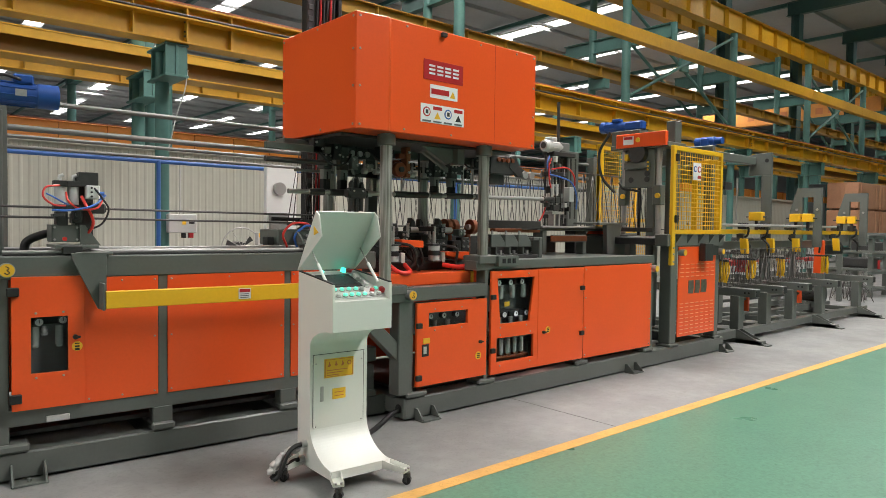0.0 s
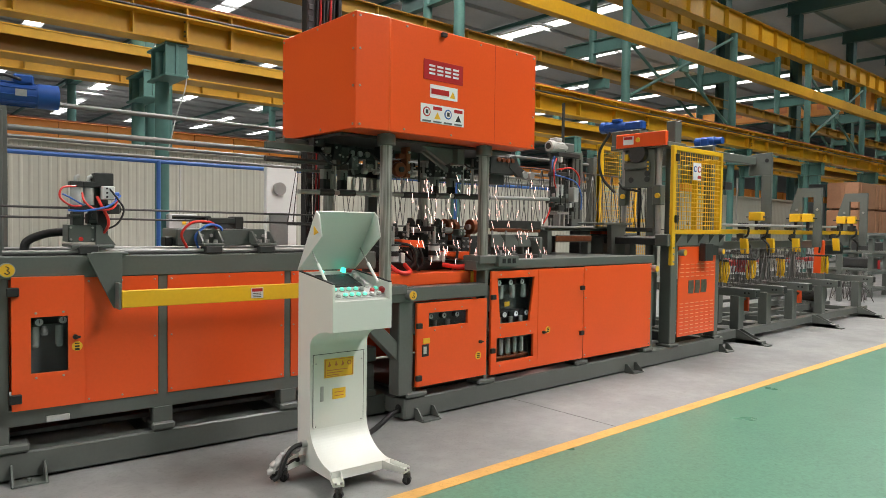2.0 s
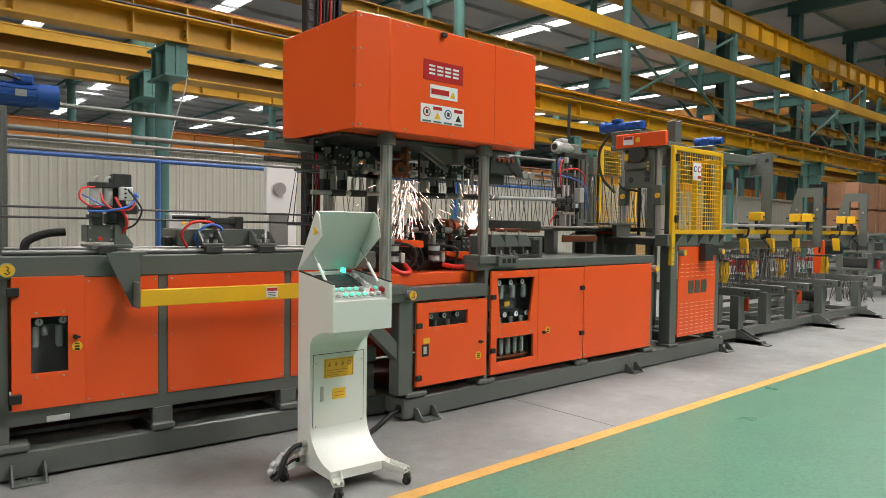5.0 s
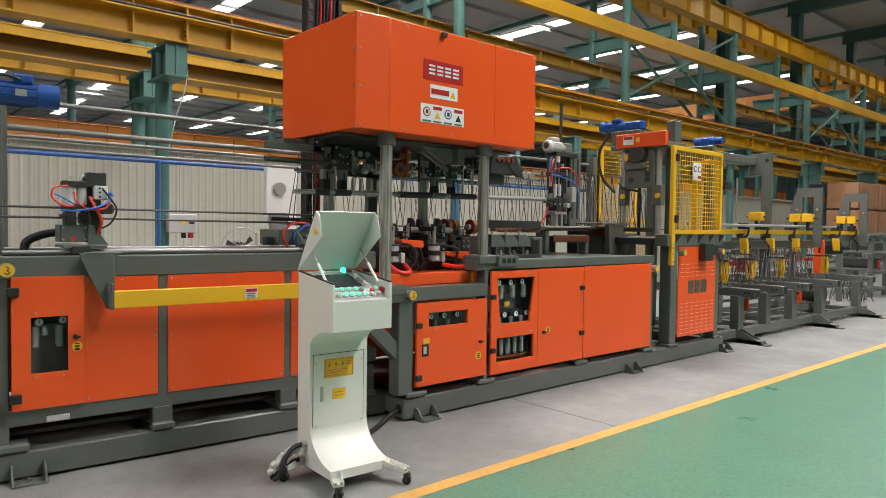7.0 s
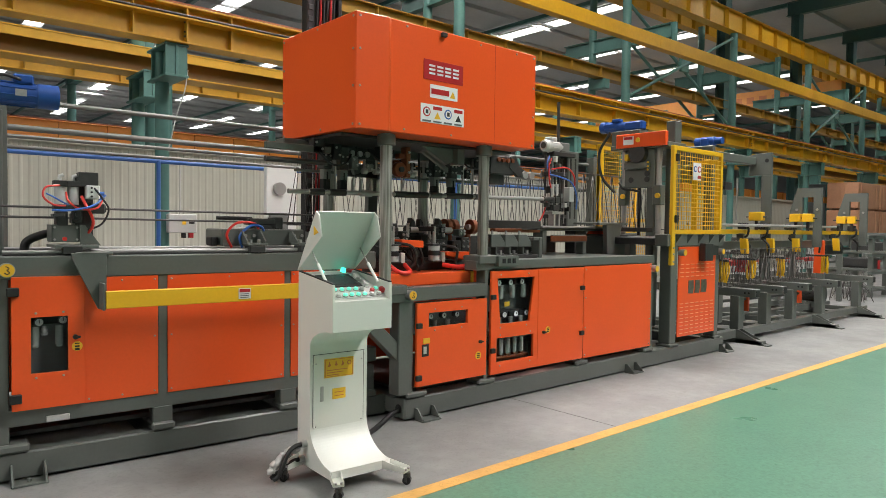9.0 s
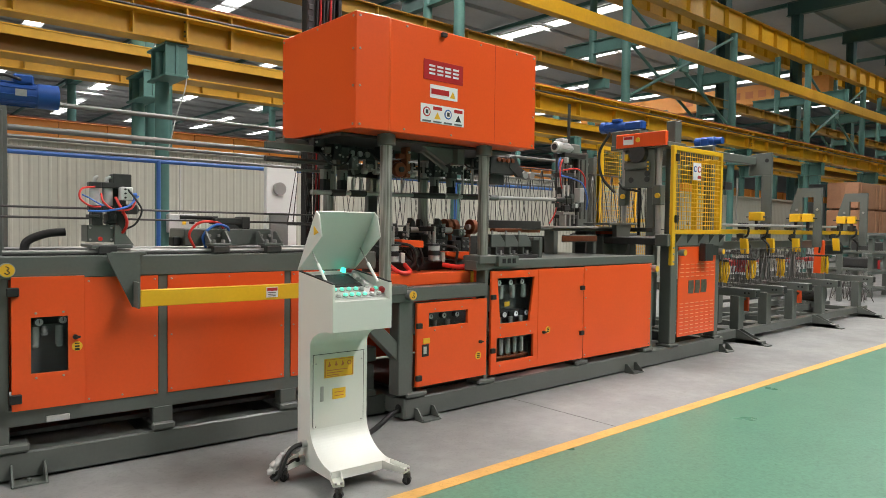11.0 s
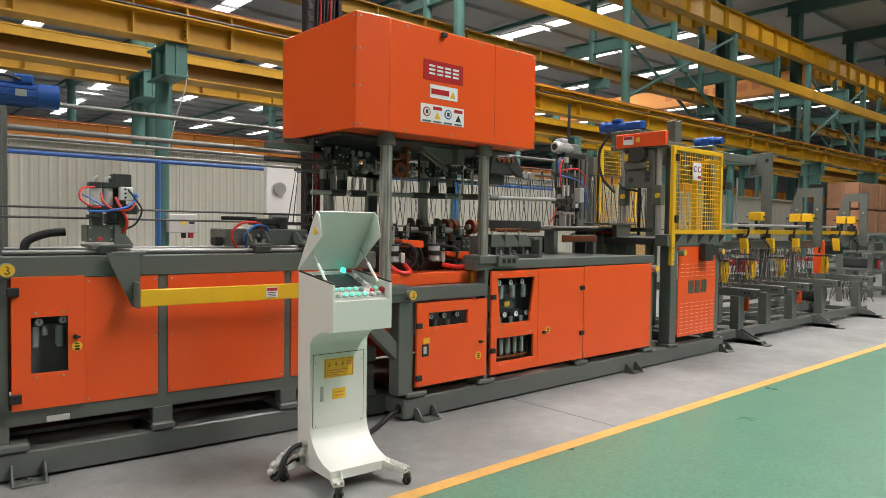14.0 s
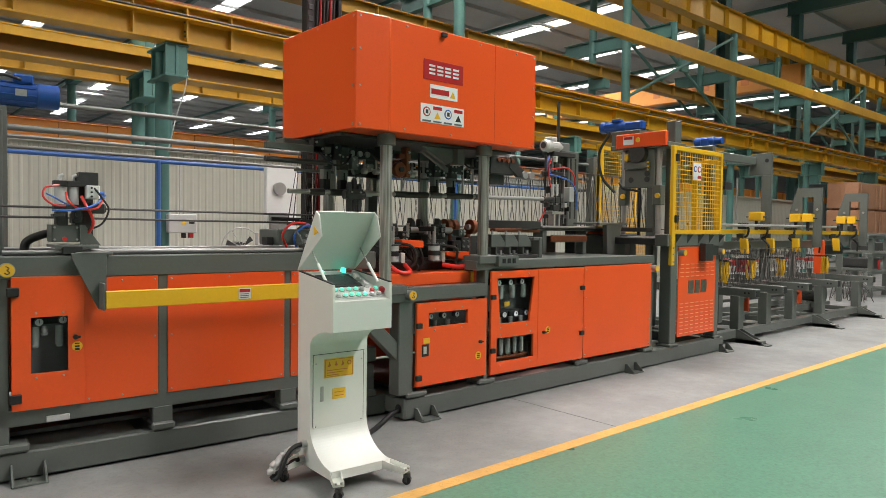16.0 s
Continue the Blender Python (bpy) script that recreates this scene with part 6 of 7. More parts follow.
    P("bent_plate", join(bx(5.0, 5.05, 4.33, 4.43, 1.165, 1.36, 0.006), bx(4.92, 5.0, 4.33, 4.43, 1.33, 1.36, 0.006)), GREY)
    P("copper_bus", bx(4.95, 5.5, 4.75, 4.85, 1.40, 1.43, 0.004), COPPER)
    P("copper_bus", bx(4.62, 5.0, 4.55, 4.62, 1.41, 1.44, 0.004), COPPER)
    P("dark_channel", bx(4.6, 5.45, 4.7, 4.78, 1.44, 1.52, 0.004), DARK)
    return t


def shuttle():
    """Gripper shuttle with a white motor beyond the columns."""
    t = thing("gripper_shuttle", "dark gripper shuttle with silver motor and air hoses", "carriage", pose(5.9, 4.9, 1.17))
    P = lambda name, bm, material, parent=None, label="": part(name, bm, material, parent or t, label, local=False)
    P("bed", bx(5.45, 6.85, 4.75, 5.15, 1.42, 1.45, 0.006), GREY)
    P("slide_table", bx(5.5, 6.6, 4.72, 5.05, 1.45, 1.475, 0.006), STEEL)
    P("channel", join(bx(5.55, 6.12, 4.62, 4.66, 1.30, 1.38, 0.006), bx(6.06, 6.12, 4.62, 4.72, 1.17, 1.38, 0.006)), GREY)
    P("copper_strip", bx(5.5, 6.1, 4.60, 4.615, 1.31, 1.37, 0.002), COPPER)
    P("leg", bx(5.55, 5.62, 4.76, 4.9, 1.17, 1.42, 0.006), GREY)
    P("leg", bx(6.15, 6.35, 4.8, 4.95, 1.17, 1.42, 0.006), DARK)
    P("wedge_plate", prism([(6.48, 1.165), (6.66, 1.165), (6.76, 1.50), (6.46, 1.50)], "y", 4.60, 4.66, 0.004), GREY)
    P("arm_plate", bx(6.3, 6.85, 4.58, 4.95, 1.495, 1.52, 0.004), GREY)
    for x in (6.4, 6.52, 6.66):
        P("arm_screw", tube([(x, 4.66, 1.52), (x, 4.66, 1.545)], 0.02, 8), STEEL)
    P("back_plate", bx(6.14, 6.42, 4.98, 5.02, 1.47, 2.33, 0.005), GREY)
    P("side_plate", bx(6.11, 6.14, 4.9, 5.02, 1.47, 2.30, 0.005), DARK)
    for x in (6.275, 6.36):
        for z0, z1 in ((1.56, 1.88), (1.95, 2.25)):
            P("slot", bx(x - 0.011, x + 0.011, 4.976, 4.981, z0, z1, 0), BLACK)
    for x in (5.80, 5.85, 5.91, 5.96, 6.02, 6.08):
        P("guide_bar", tube([(x, 4.95, 1.45), (x, 4.95, 2.28)], 0.013, 10), (DARK, TUBEG)[int(x * 100) % 2])
    P("cross_plate", bx(5.78, 6.08, 4.86, 4.97, 2.02, 2.07, 0.006), DARK)
    P("cross_plate", bx(5.78, 6.08, 4.86, 4.97, 1.56, 1.60, 0.006), DARK)
    P("gripper", join(bx(5.66, 5.86, 4.74, 4.9, 1.72, 1.78, 0.006), bx(5.70, 5.80, 4.74, 4.86, 1.64, 1.70, 0.006), bx(5.68, 5.74, 4.75, 4.84, 1.82, 1.90, 0.006)), DARK)
    for x in (5.69, 5.76):
        P("gripper_cylinder", tube([(x, 4.76, 1.80), (x, 4.76, 1.92)], 0.022, 12), ALU)
    P("solenoid", bx(5.72, 5.755, 4.74, 4.78, 2.16, 2.22, 0.005), ALU)
    P("valve_block", bx(5.96, 6.04, 4.74, 4.82, 1.74, 1.90, 0.006), ALU)
    P("jaw", join(bx(5.74, 5.77, 4.77, 4.85, 1.47, 1.62, 0.003), bx(5.82, 5.85, 4.77, 4.85, 1.47, 1.62, 0.003), bx(5.70, 5.90, 4.76, 4.86, 1.60, 1.63, 0.003)), STEEL)
    m = P("motor", tube([(5.70, 4.90, 2.345), (5.72, 4.90, 2.345), (5.92, 4.92, 2.345), (6.10, 4.94, 2.345)], [0.055, 0.066, 0.066, 0.05], 20), ALU, None, "silver electric motor")
    for k in range(8):
        a = 2 * math.pi * k / 8 + 0.3
        P("cooling_fin", tube([(5.79, 4.907 + 0.067 * math.cos(a), 2.345 + 0.067 * math.sin(a)), (5.91, 4.919 + 0.067 * math.cos(a), 2.345 + 0.067 * math.sin(a))], 0.005, 5), ALU, m)
    P("gearbox", bx(5.95, 6.12, 4.87, 5.0, 2.29, 2.40, 0.012), TUBEG, m)
    P("terminal_box", bx(5.78, 5.89, 4.86, 4.96, 2.40, 2.445, 0.01), ALU, m)
    P("fan_cap", tube([(5.70, 4.90, 2.345), (5.693, 4.90, 2.345)], 0.035, 16), DARK, m)
    P("motor_foot", bx(5.82, 6.2, 4.85, 5.02, 2.24, 2.29, 0.006), DARK, m)
    for x, z0, z1 in ((5.66, 1.6, 1.86), (5.72, 1.62, 2.0), (5.88, 1.5, 1.9), (5.99, 1.5, 2.1)):
        P("slim_rod", tube([(x, 4.84, z0), (x, 4.84, z1)], 0.007, 8), STEEL)
    for x, z, m2 in ((5.64, 1.70, DARK), (5.70, 1.80, ALU), (5.78, 1.86, DARK), (5.86, 1.80, GREY), (5.93, 1.70, ALU), (6.0, 1.66, DARK), (5.90, 2.0, DARK), (5.82, 2.12, GREY)):
        P("fitting", bx(x - 0.022, x + 0.022, 4.76, 4.82, z - 0.025, z + 0.025, 0.004), m2)
    for x in (5.68, 5.76, 5.84):
        P("air_line", tube(bend([(x, 4.78, 1.9), (x - 0.04, 4.74, 1.82), (x - 0.03, 4.74, 1.72), (x + 0.02, 4.78, 1.64)], 5), 0.005, 6), BLACK)
    P("top_rod", tube([(6.03, 4.97, 2.3), (6.03, 4.97, 2.86)], 0.018, 10), DARK)
    for pts, mm, r in (([(5.72, 4.8, 2.2), (5.62, 4.75, 2.1), (5.63, 4.75, 1.95), (5.66, 4.75, 1.88)], REDH, 0.008),
                       ([(5.70, 4.78, 2.08), (5.85, 4.70, 2.10), (5.98, 4.70, 2.02), (6.02, 4.72, 1.9)], REDH, 0.009),
                       ([(5.62, 4.75, 2.02), (5.78, 4.70, 1.99), (5.95, 4.70, 1.94), (6.06, 4.72, 1.80), (6.08, 4.74, 1.66)], BLUEH, 0.008),
                       ([(5.66, 4.78, 2.22), (5.6, 4.76, 2.12), (5.65, 4.75, 2.03)], BLUEH, 0.007),
                       ([(5.66, 4.8, 1.75), (5.6, 4.8, 1.6), (5.52, 4.8, 1.5)], REDH, 0.008)):
        P("hose", tube(bend(pts, 6), r, 8), mm)
    return t


def tie_bar():
    """Long bar that pushes the shuttle to and fro."""
    t = thing("tie_bar", "long bright steel tie bar with dark sleeves", "push rod", pose(2.38, 4.42, 1.69))
    part("bar", tube([(0, 0, 0), (2.87, 0, 0.045)], 0.018, 12), STEEL, t)
    for x, L, m in ((0.17, 0.12, DARK), (0.34, 0.14, DARK), (0.62, 0.10, STEEL), (0.95, 0.34, DARK), (1.32, 0.12, TUBEG), (1.5, 0.3, DARK), (1.84, 0.1, TUBEG), (2.77, 0.12, DARK)):
        part("sleeve", tube([(x, 0, 0.0157 * x), (x + L, 0, 0.0157 * (x + L))], 0.026, 12), m, t)
    return t


def swing_arm():
    """Feeder arm that turns round the long tie bar."""
    t = thing("swing_arm", "dark forked wire feeder arm on the tie bar", "feeder arm", pose(2.92, 4.36, 1.69))
    for x, z0, z1 in ((-0.045, -0.14, 0.10), (0.0, -0.16, 0.13), (0.042, -0.13, 0.09)):
        part("fork", prism([(x - 0.014, z0), (x + 0.012, z0), (x + 0.016, z1 - 0.03), (x + 0.004, z1), (x - 0.012, z1 - 0.02)], "y", -0.02, 0.02, 0.002), DARK, t)
    part("cross_block", bx(-0.07, 0.07, -0.03, 0.03, -0.035, 0.045, 0.006), DARK, t)
    part("hub", tube([(-0.09, 0, 0), (0.09, 0, 0)], 0.032, 14), DARK, t)
    part("cap_screw", join(*[tube([(x, -0.03, 0.02), (x, -0.04, 0.02)], 0.008, 6) for x in (-0.04, 0.04)]), STEEL, t)
    return t


# ---- things behind ----
def background_things():
    # overhead tubes of the bar store
    g = "overhead tubes"
    for y, z, r, m in ((6.3, 2.40, 0.022, TUBEG), (6.3, 2.185, 0.026, TUBEG), (6.8, 2.17, 0.018, TUBEG), (6.6, 2.06, 0.016, TUBEG)):
        solo("overhead_tube", tube([(0.2, y, z), (8.6, y, z)], r, 10), m, "long grey steel tube over the line", "tube", g)
    for x in (0.88, 8.4):
        f = thing("tube_stand", "grey post that carries the overhead tubes", "stand", pose(x, 6.5, 0))
        part("post", bx(-0.06, 0.06, -0.3, -0.18, 0, 2.5, 0.006), GREY, f)
        part("arm", bx(-0.05, 0.05, -0.18, 0.4, 2.0, 2.04, 0.006), GREY, f)
    for y, z in ((4.62, 1.535), (4.7, 1.475)):
        solo("feed_wire", tube([(-1.0, y, z), (0.6, y, z), (3.0, y - 0.1, z - 0.015)], 0.007, 6), REBAR, "straight steel feed wire", "wire", "feed wires")
    p = thing("blue_pipe", "blue compressed-air pipe with a drop along the wall", "pipe", pose(-2, 9.2, 2.25))
    part("run", tube([(-6, 0, 0), (13, 0, 0)], 0.028, 12), BLUEPIPE, p)
    part("drop", tube([(5.07, -0.02, 0), (5.07, -0.02, -1.2)], 0.026, 12), BLUEPIPE, p)
    part("drop", tube([(10.29, -0.02, 0), (10.29, -0.02, -1.4)], 0.03, 12), BLUEPIPE, p)
    c = thing("electrical_cabinet", "white electrical cabinet with round handle and pocket", "cabinet", pose(4.5, 8.4, 0))
    part("body", bx(-0.345, 0.10, -0.1, -0.01, 0, 2.215, 0.01), WHITE, c)
    part("round_handle", tube([(-0.17, -0.1, 1.92), (-0.17, -0.15, 1.92)], 0.085, 20), STEEL, c)
    part("pocket", bx(-0.31, -0.05, -0.15, -0.1, 1.15, 1.60, 0.01), TUBEG, c)
    part("handle", bx(-0.33, -0.31, -0.13, -0.1, 1.0, 1.15, 0.005), BLACK, c)
    c = thing("junction_box", "grey socket box with yellow mark on the column", "electrical box", pose(3.32, 9.28, 1.27))
    part("body", bx(-0.12, 0.26, -0.1, 0.0, 0.05, 0.30, 0.01), ALU, c)
    part("mark", bx(0.06, 0.11, -0.104, -0.1, 0.16, 0.21, 0), LYEL, c)
    part("switch", bx(0.15, 0.22, -0.115, -0.1, 0.17, 0.20, 0.003), BLACK, c)
    part("socket", bx(0.07, 0.12, -0.08, -0.02, -0.02, 0.05, 0.005), BLACK, c)
    part("socket", bx(0.16, 0.22, -0.08, -0.02, -0.02, 0.05, 0.005), REDP, c)
    part("conduit", tube([(0.05, -0.05, 0.3), (0.05, -0.05, 1.0)], 0.012, 8), ALU, c)
    c = thing("socket_box", "small grey socket box on a post with yellow label", "electrical box", pose(4.04, 8.2, 0))
    part("post", bx(-0.02, 0.02, 0.0, 0.04, 0, 1.14, 0.004), GREY, c)
    part("body", bx(-0.08, 0.08, -0.06, 0.04, 1.135, 1.345, 0.008), ALU, c)
    part("label", bx(-0.07, -0.02, -0.063, -0.06, 1.28, 1.335, 0), LYEL, c)
    part("cover", bx(0.0, 0.07, -0.066, -0.06, 1.27, 1.34, 0.003), WHITE, c)
    f = thing("standing_fan", "grey standing fan with wire guard", "fan", pose(3.82, 8.4, 0))
    part("stand", tube([(0, 0, 0), (0, 0, 1.14)], 0.025, 10), DARK, f)
    part("foot", tube([(0, 0, 0), (0, 0, 0.03)], 0.25, 20), DARK, f)
    gd = part("guard", tube([(0.262 * math.cos(a), -0.08, 1.14 + 0.262 * math.sin(a)) for a in [2 * math.pi * k / 28 for k in range(29)]], 0.008, 6), STEEL, f)
    for k in range(12):
        a = 2 * math.pi * k / 12
        part("guard_wire", tube([(0, -0.12, 1.14), (0.262 * math.cos(a), -0.08, 1.14 + 0.262 * math.sin(a))], 0.003, 5), STEEL, gd)
    for k in range(3):
        a = 2 * math.pi * k / 3 + 0.5
        part("blade", prism([(0, 1.14), (0.2 * math.cos(a), 1.14 + 0.2 * math.sin(a)), (0.2 * math.cos(a + 0.35), 1.14 + 0.2 * math.sin(a + 0.35))], "y", -0.05, -0.04), DARK, f)
    part("motor", tube([(0, -0.04, 1.14), (0, 0.15, 1.14)], 0.08, 16), DARK, f)
    # tall cable chain mast behind the hood
    m = thing("cable_mast", "black cable-chain mast with wiring behind the hood", "cable mast", pose(3.3, 5.6, 0))
    part("mast", bx(-0.13, -0.06, -0.05, 0.05, 0, 4.2, 0.006), BLACK, m)
    part("mast", bx(0.2, 0.24, -0.05, 0.05, 2.35, 4.2, 0.006), BLACK, m)
    part("back", bx(-0.06, 0.2, 0.0, 0.03, 2.35, 4.2, 0.004), DARK, m)
    for k in range(6):
        part("cable", tube(bend([(-0.05 + 0.012 * k, -0.06, 0.5), (-0.05 + 0.012 * k, -0.06, 2.0), (-0.04 + 0.04 * k, -0.04, 2.5), (-0.03 + 0.035 * k, -0.05, 3.3), (0.0 + 0.04 * k, -0.03, 4.1)], 4), 0.012, 6), (BLACK, REDP, BLACK, BLACK, REDP, BLACK)[k], m)
    me = None
    for k in range(28):
        if me is None:
            o = part("chain_link", bx(-0.12, -0.07, -0.062, -0.05, 0.0, 0.05, 0.003), DARK, m)
            me = o.data
            o.matrix_basis = pose(0, 0, 1.2 + 0.105 * k)
        else:
            piece("chain_link", me, m, pose(0, 0, 1.2 + 0.105 * k))
    # crates
    rnd = random.Random(3)
    for k in range(4):
        for j in range(2):
            x = 26.0 + 2.3 * k
            c = thing("wooden_crate", "plywood shipping crate stacked on steel racking", "crate", pose(x, 8.3, 1.28 + 0.95 * j), "stacked crates")
            part("box", bx(0, 2.15, 0, 1.0, 0.04, 0.93, 0.02), CRATE, c)
            for q in (0.2, 1.75):
                part("batten", bx(q, q + 0.12, -0.02, 0.0, 0.05, 0.88, 0.004), CRATE, c)
            part("end_batten", bx(-0.02, 0.0, 0.44, 0.56, 0.05, 0.90, 0.004), CRATE, c)
            part("skid", bx(0.1, 2.05, 0.1, 0.2, 0, 0.04, 0.004), CRATE, c)
            part("skid", bx(0.1, 2.05, 0.85, 0.95, 0, 0.04, 0.004), CRATE, c)
    r = thing("pallet_rack", "dark steel racking under the crates", "rack", pose(25.8, 8.3, 0))
    for x in (0.1, 2.4, 4.7, 7.0, 9.2):
        for y in (0.1, 0.9):
            part("upright", bx(x - 0.06, x + 0.06, y - 0.06, y + 0.06, 0, 1.2, 0.006), GREY, r)
    for z in (0.35, 0.8, 1.2):
        for y in (0.1, 0.9):
            part("beam", bx(0, 9.3, y - 0.05, y + 0.05, z, z + 0.08, 0.006), GREY, r)
    f = thing("steel_frame", "dark grey welded steel frames stacked behind the rack", "frame", pose(17.2, 5.2, 0))
    for x in (0.0, 1.0, 2.2):
        for y in (0.0, 1.0):
            part("post", bx(x - 0.05, x + 0.05, y - 0.05, y + 0.05, 0, 1.35, 0.006), GREY, f)
    for z in (0.12, 0.5, 0.9, 1.3):
        for y in (0.0, 1.0):
            part("rail", bx(-0.3, 2.5, y - 0.04, y + 0.04, z, z + 0.08, 0.006), GREY, f)
        part("cross_tie", bx(-0.04, 0.04, -0.3, 1.2, z + 0.08, z + 0.14, 0.006), GREY, f)
    part("red_mark", bx(0.3, 0.42, -0.06, -0.045, 0.62, 0.82, 0), REDP, f)
    part("machine_block", bx(0.3, 0.9, 0.1, 0.8, 0.58, 0.86, 0.02), DARK, f)
    part("machine_block", bx(1.2, 1.9, 0.1, 0.8, 0.98, 1.22, 0.02), DARK, f)
    f = thing("steel_frame", "low dark steel stand with machine parts on it", "frame", pose(14.6, 6.6, 0))
    for x in (0.0, 1.6):
        for y in (0.0, 0.8):
            part("post", bx(x - 0.05, x + 0.05, y - 0.05, y + 0.05, 0, 1.0, 0.006), GREY, f)
    for z in (0.3, 0.92):
        for y in (0.0, 0.8):
            part("rail", bx(-0.1, 1.7, y - 0.04, y + 0.04, z, z + 0.08, 0.006), GREY, f)
    part("shelf", bx(-0.1, 1.7, 0.04, 0.76, 0.93, 0.98, 0.004), DARK, f)
    part("machine_block", join(bx(0.1, 0.7, 0.1, 0.6, 0.98, 1.3, 0.02), tube([(0.8, 0.3, 1.12), (1.4, 0.3, 1.12)], 0.13, 16)), DARK, f)
    # thin conduit from the crane bracket to the socket box
    solo("white_cord", tube(bend([(3.33, 8.86, 3.42), (3.32, 8.95, 3.15), (3.27, 9.1, 2.85), (3.22, 9.25, 2.4)], 5), 0.008, 6), WHITE, "thin white cord hanging from the crane bracket", "cord")
    # floor cable from the console
    solo("floor_cable", tube(bend([(2.42, 3.72, 0.018), (2.62, 3.80, 0.018), (2.82, 3.92, 0.02), (3.0, 4.0, 0.06), (3.11, 4.02, 0.085)], 6), 0.018, 8), BLACK, "thick black cable on the floor", "cable")
    # wire coil heap by the rack
    bm = bmesh.new()
    rn = random.Random(8)
    for k in range(26):
        a = rn.random() * 6.28
        c0 = (15.5 + rn.random() * 0.7, 4.9 + rn.random() * 0.5)
        bm = join(bm, tube(bend([(c0[0], c0[1], 0.02), (c0[0] + 0.1 * math.cos(a), c0[1] + 0.1 * math.sin(a), 0.25 + 0.4 * rn.random()), (c0[0] + 0.2 * math.cos(a), c0[1] + 0.3 * math.sin(a), 0.02)], 4), 0.006, 4))
    solo("wire_scrap", bm, REBAR, "tangled heap of scrap steel wire", "scrap", kind="stuff")


def sparks():
    """Glowing weld spatter; between welds it lies inside the closed cabinet."""
    rnd = random.Random(12)
    out = []
    rest = (5.5, 4.75, 0.58)
    for name, n in (("spark_fan", 130), ("spark_burst", 120), ("spark_shower", 160)):
        t = thing(name, "glowing orange-white welding sparks in the air", "sparks", pose(*rest), "weld sparks")
        bm = []
        for k in range(n):
            if name == "spark_fan":
                a, d = rnd.gauss(0, 0.5), 0.03 + 0.45 * rnd.random() ** 0.8
                p = Vector((math.sin(a) * d, rnd.gauss(0, 0.05), 0.2 - math.cos(a) * d))
                v = Vector((math.sin(a), 0, -math.cos(a)))
                L = 0.02 + 0.07 * rnd.random()
            elif name == "spark_burst":
                a, d = rnd.gauss(0, 0.8), 0.02 + 0.36 * rnd.random() ** 1.5
                p = Vector((math.sin(a) * d, rnd.gauss(0, 0.05), -0.15 + math.cos(a) * d))
                v = Vector((math.sin(a), 0, math.cos(a)))
                L = 0.02 + 0.06 * rnd.random()
            else:
                p = Vector((rnd.uniform(-0.75, 0.8), rnd.uniform(-0.3, 0.35), rnd.uniform(-0.28, 0.4) if k < 120 else -0.27 + 0.12 * rnd.random()))
                v = Vector((rnd.gauss(0.1, 0.3), 0, -1)).normalized()
                L = 0.025 + 0.055 * rnd.random()
            r = 0.0021
            part("spark", tube([p, p + v * L * 0.5, p + v * L], [r * 0.5, r, r * 0.4], 4), SPARK, t)
        out.append(t)
    core = out[1]
    part("weld_flash", tube([(0, 0, -0.17), (0, 0, -0.13), (0, 0, -0.08), (0.01, 0, -0.02)], [0.02, 0.045, 0.04, 0.01], 12), SPARK, core)
    return out


hall()
rooflights()
structure_steel()
bridge = crane_bridge()
table = infeed_table()
pusher = pusher_carriage()
clampc = wire_carriage()
welding_machine()
console()
tower()
fences()
outfeed_rack()
weld_head()
lattice("wire_lattice", 2.9, 9.0, 5.35, 1.45, 2.14, 0.2, "tall zigzag wire lattice passing through the machine")
for y, x1 in ((4.30, 11.6), (4.50, 11.7)):
    lattice("wire_lattice", 8.0, x1, y, 0.712, 1.20, 0.16, "finished zigzag wire lattice lying on the rack", 0.0032)
far = shuttle()
arm = swing_arm()
rod = tie_bar()
background_things()
spray = sparks()


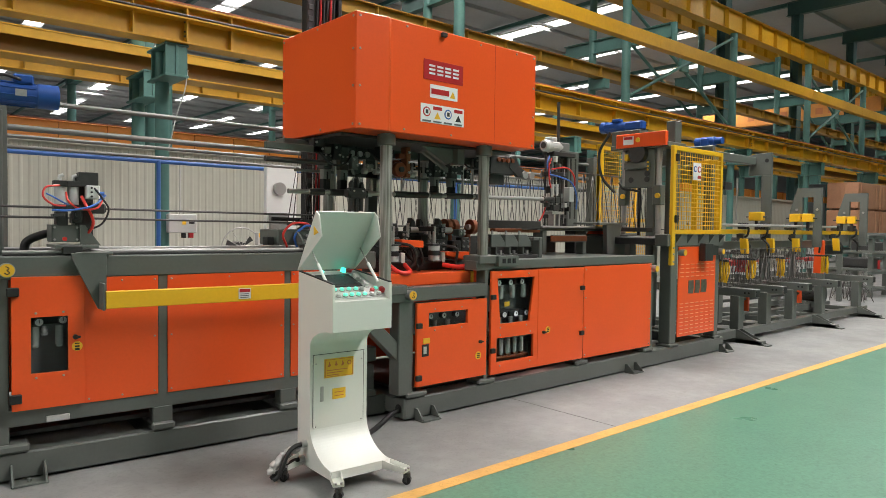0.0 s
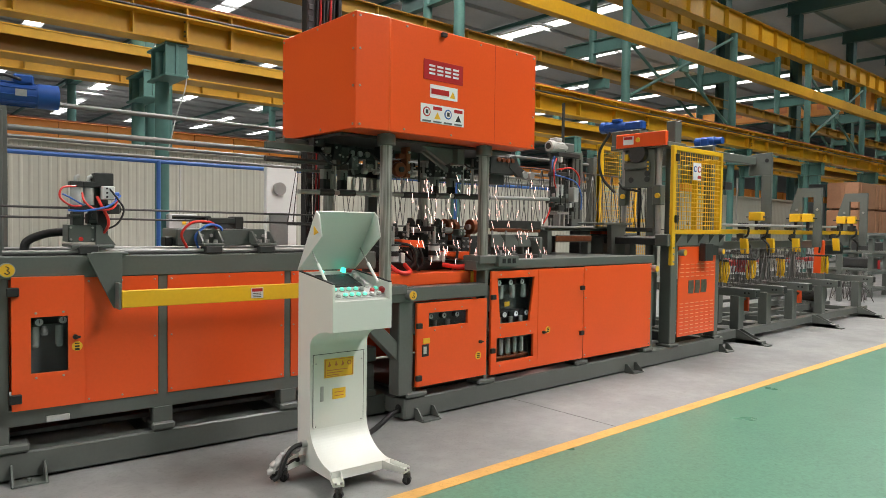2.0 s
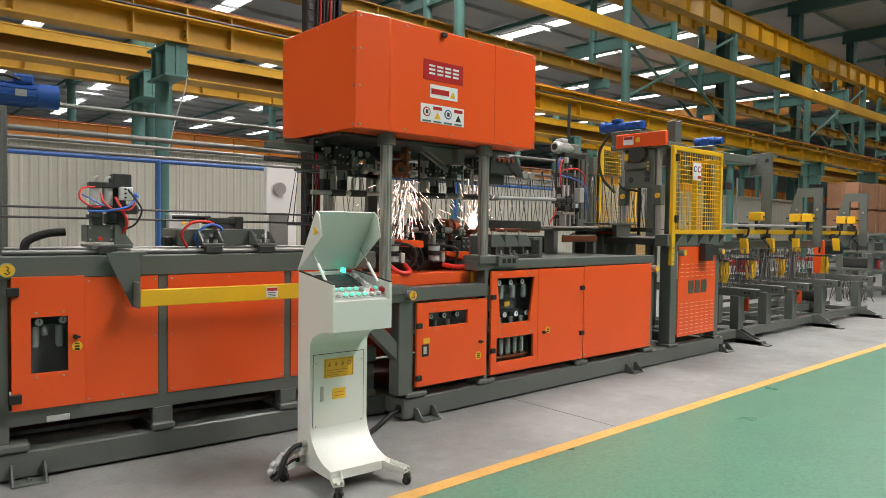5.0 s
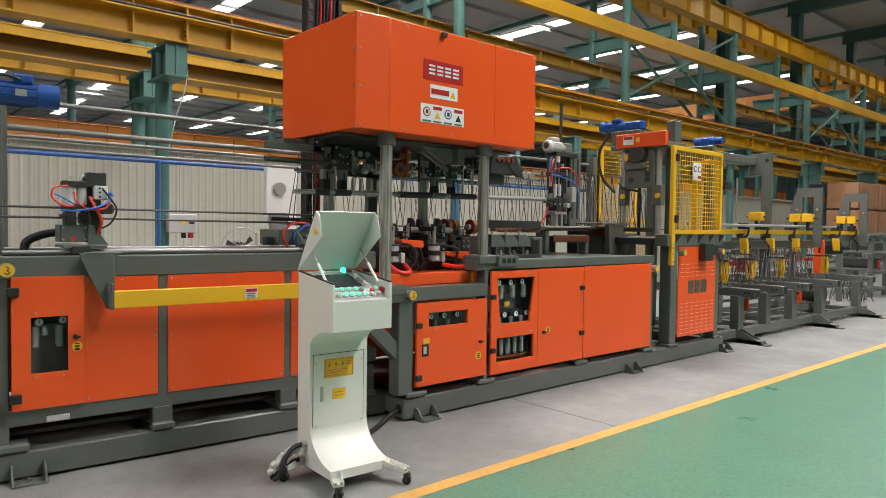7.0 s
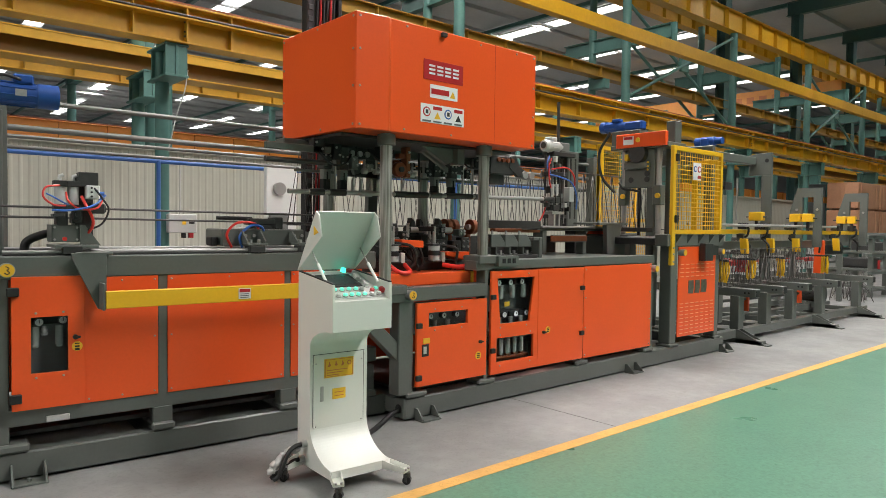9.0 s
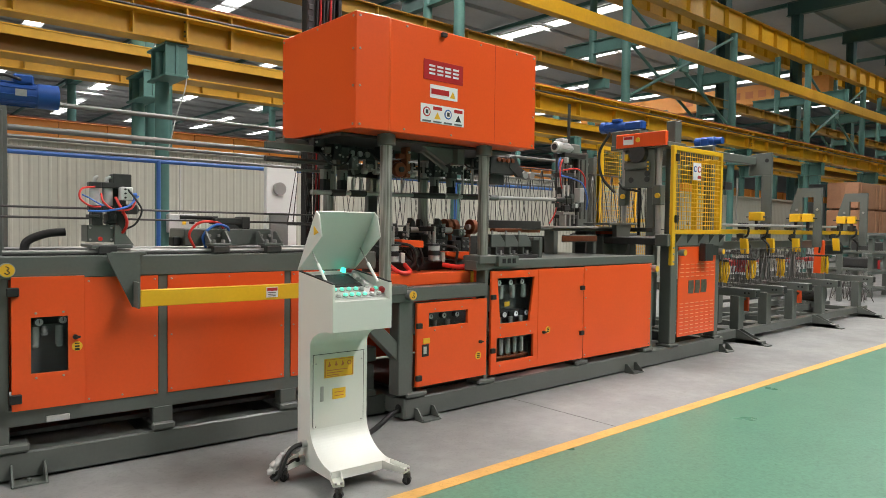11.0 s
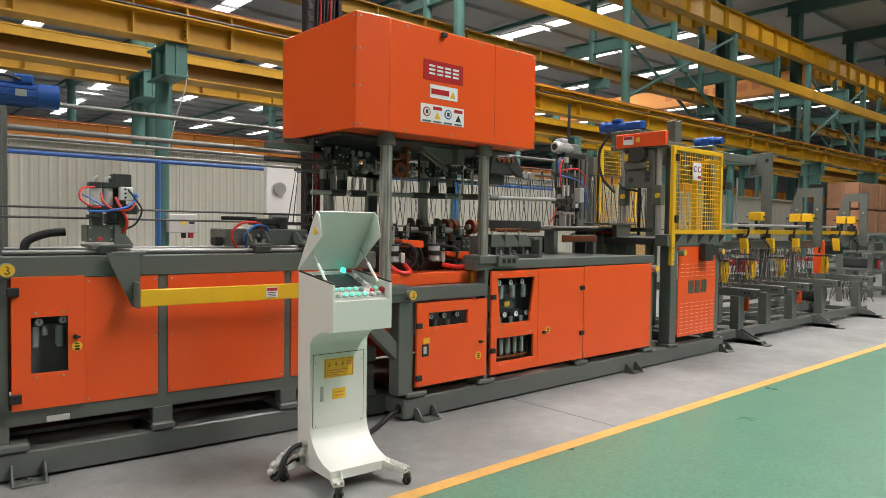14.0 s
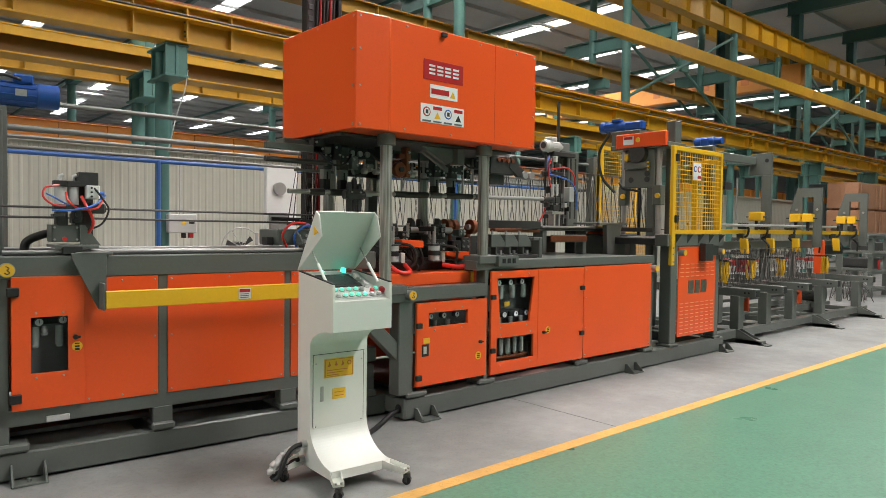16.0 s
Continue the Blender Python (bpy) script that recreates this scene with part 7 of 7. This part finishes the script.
def motions():
    P, N = 3.255, 5
    u, w = Vector((math.cos(radians(-4)), math.sin(radians(-4)), 0)), Vector((1, 0, 0))

    def cycle(ob, base, step, keys):
        rows = [(0.0, Matrix.Translation(step * keys[0][1]) @ base)]
        for k in range(N):
            for ph, v in keys:
                t = k * P + ph
                if 0.02 < t < 16.0:
                    rows.append((t, Matrix.Translation(step * v) @ base))
        ends = [(k * P + ph, v) for k in range(N + 1) for ph, v in keys]
        a = max(e for e in ends if e[0] < 16.0)
        b = min(e for e in ends if e[0] >= 16.0)
        f = (16.0 - a[0]) / (b[0] - a[0])
        f = f * f * (3 - 2 * f)
        rows.append((16.0, Matrix.Translation(step * (a[1] + (b[1] - a[1]) * f)) @ base))
        walk(ob, rows)

    go = ((0.30, 0.0), (0.94, 1.0), (1.74, 1.0), (2.24, 0.0))
    cycle(pusher, LM, u * 0.185, go)
    cycle(far, far.matrix_basis.copy(), w * 0.185, go)
    cycle(rod, rod.matrix_basis.copy(), w * 0.185, go)
    cycle(clampc, LM, u * 0.58, ((0.55, 1.2), (1.38, 0.0), (2.06, 0.0), (3.02, 1.2)))
    b0 = bridge.matrix_basis.copy()
    walk(bridge, [(t, Matrix.Translation((dx, 0, 0)) @ b0) for t, dx in ((0.0, 0.0), (2.0, -1.8), (4.0, -3.3), (8.0, -5.8), (11.5, -8.8), (14.0, -10.8), (16.0, -12.1))])
    a0 = arm.matrix_basis.copy()
    rows = [(0.0, a0)]
    for k in range(N):
        for ph, dx, dz in ((0.25, 0.0, 0.0), (0.5, 0.0, -0.45), (2.35, -0.15, -0.45), (2.68, -0.15, -0.08), (3.05, 0.0, 0.0)):
            t = k * P + ph
            if t < 16.0:
                rows.append((t, Matrix.Translation((dx, 0, dz)) @ a0))
    rows.append((16.0, Matrix.Translation((-0.02, 0, -0.01)) @ a0))
    walk(arm, rows)

    rest = spray[0].matrix_basis.copy()
    for ob, on, off, p0, p1 in ((spray[0], 1.63, 1.84, (3.34, 4.3, 1.66), (3.36, 4.3, 1.60)), (spray[1], 1.66, 1.80, (4.22, 4.44, 1.60), (4.22, 4.44, 1.60)), (spray[2], 1.80, 2.10, (4.0, 4.3, 1.62), (4.08, 4.25, 1.10))):
        rows = [(0.0, rest)]
        for k in range(N):
            t = k * P
            if t + off + 0.1 > 16.0:
                break
            rows += [(t + on - 0.034, rest), (t + on, pose(*p0)), (t + off, pose(*p1)), (t + off + 0.034, rest)]
        rows.append((16.0, rest))
        walk(ob, rows)


motions()
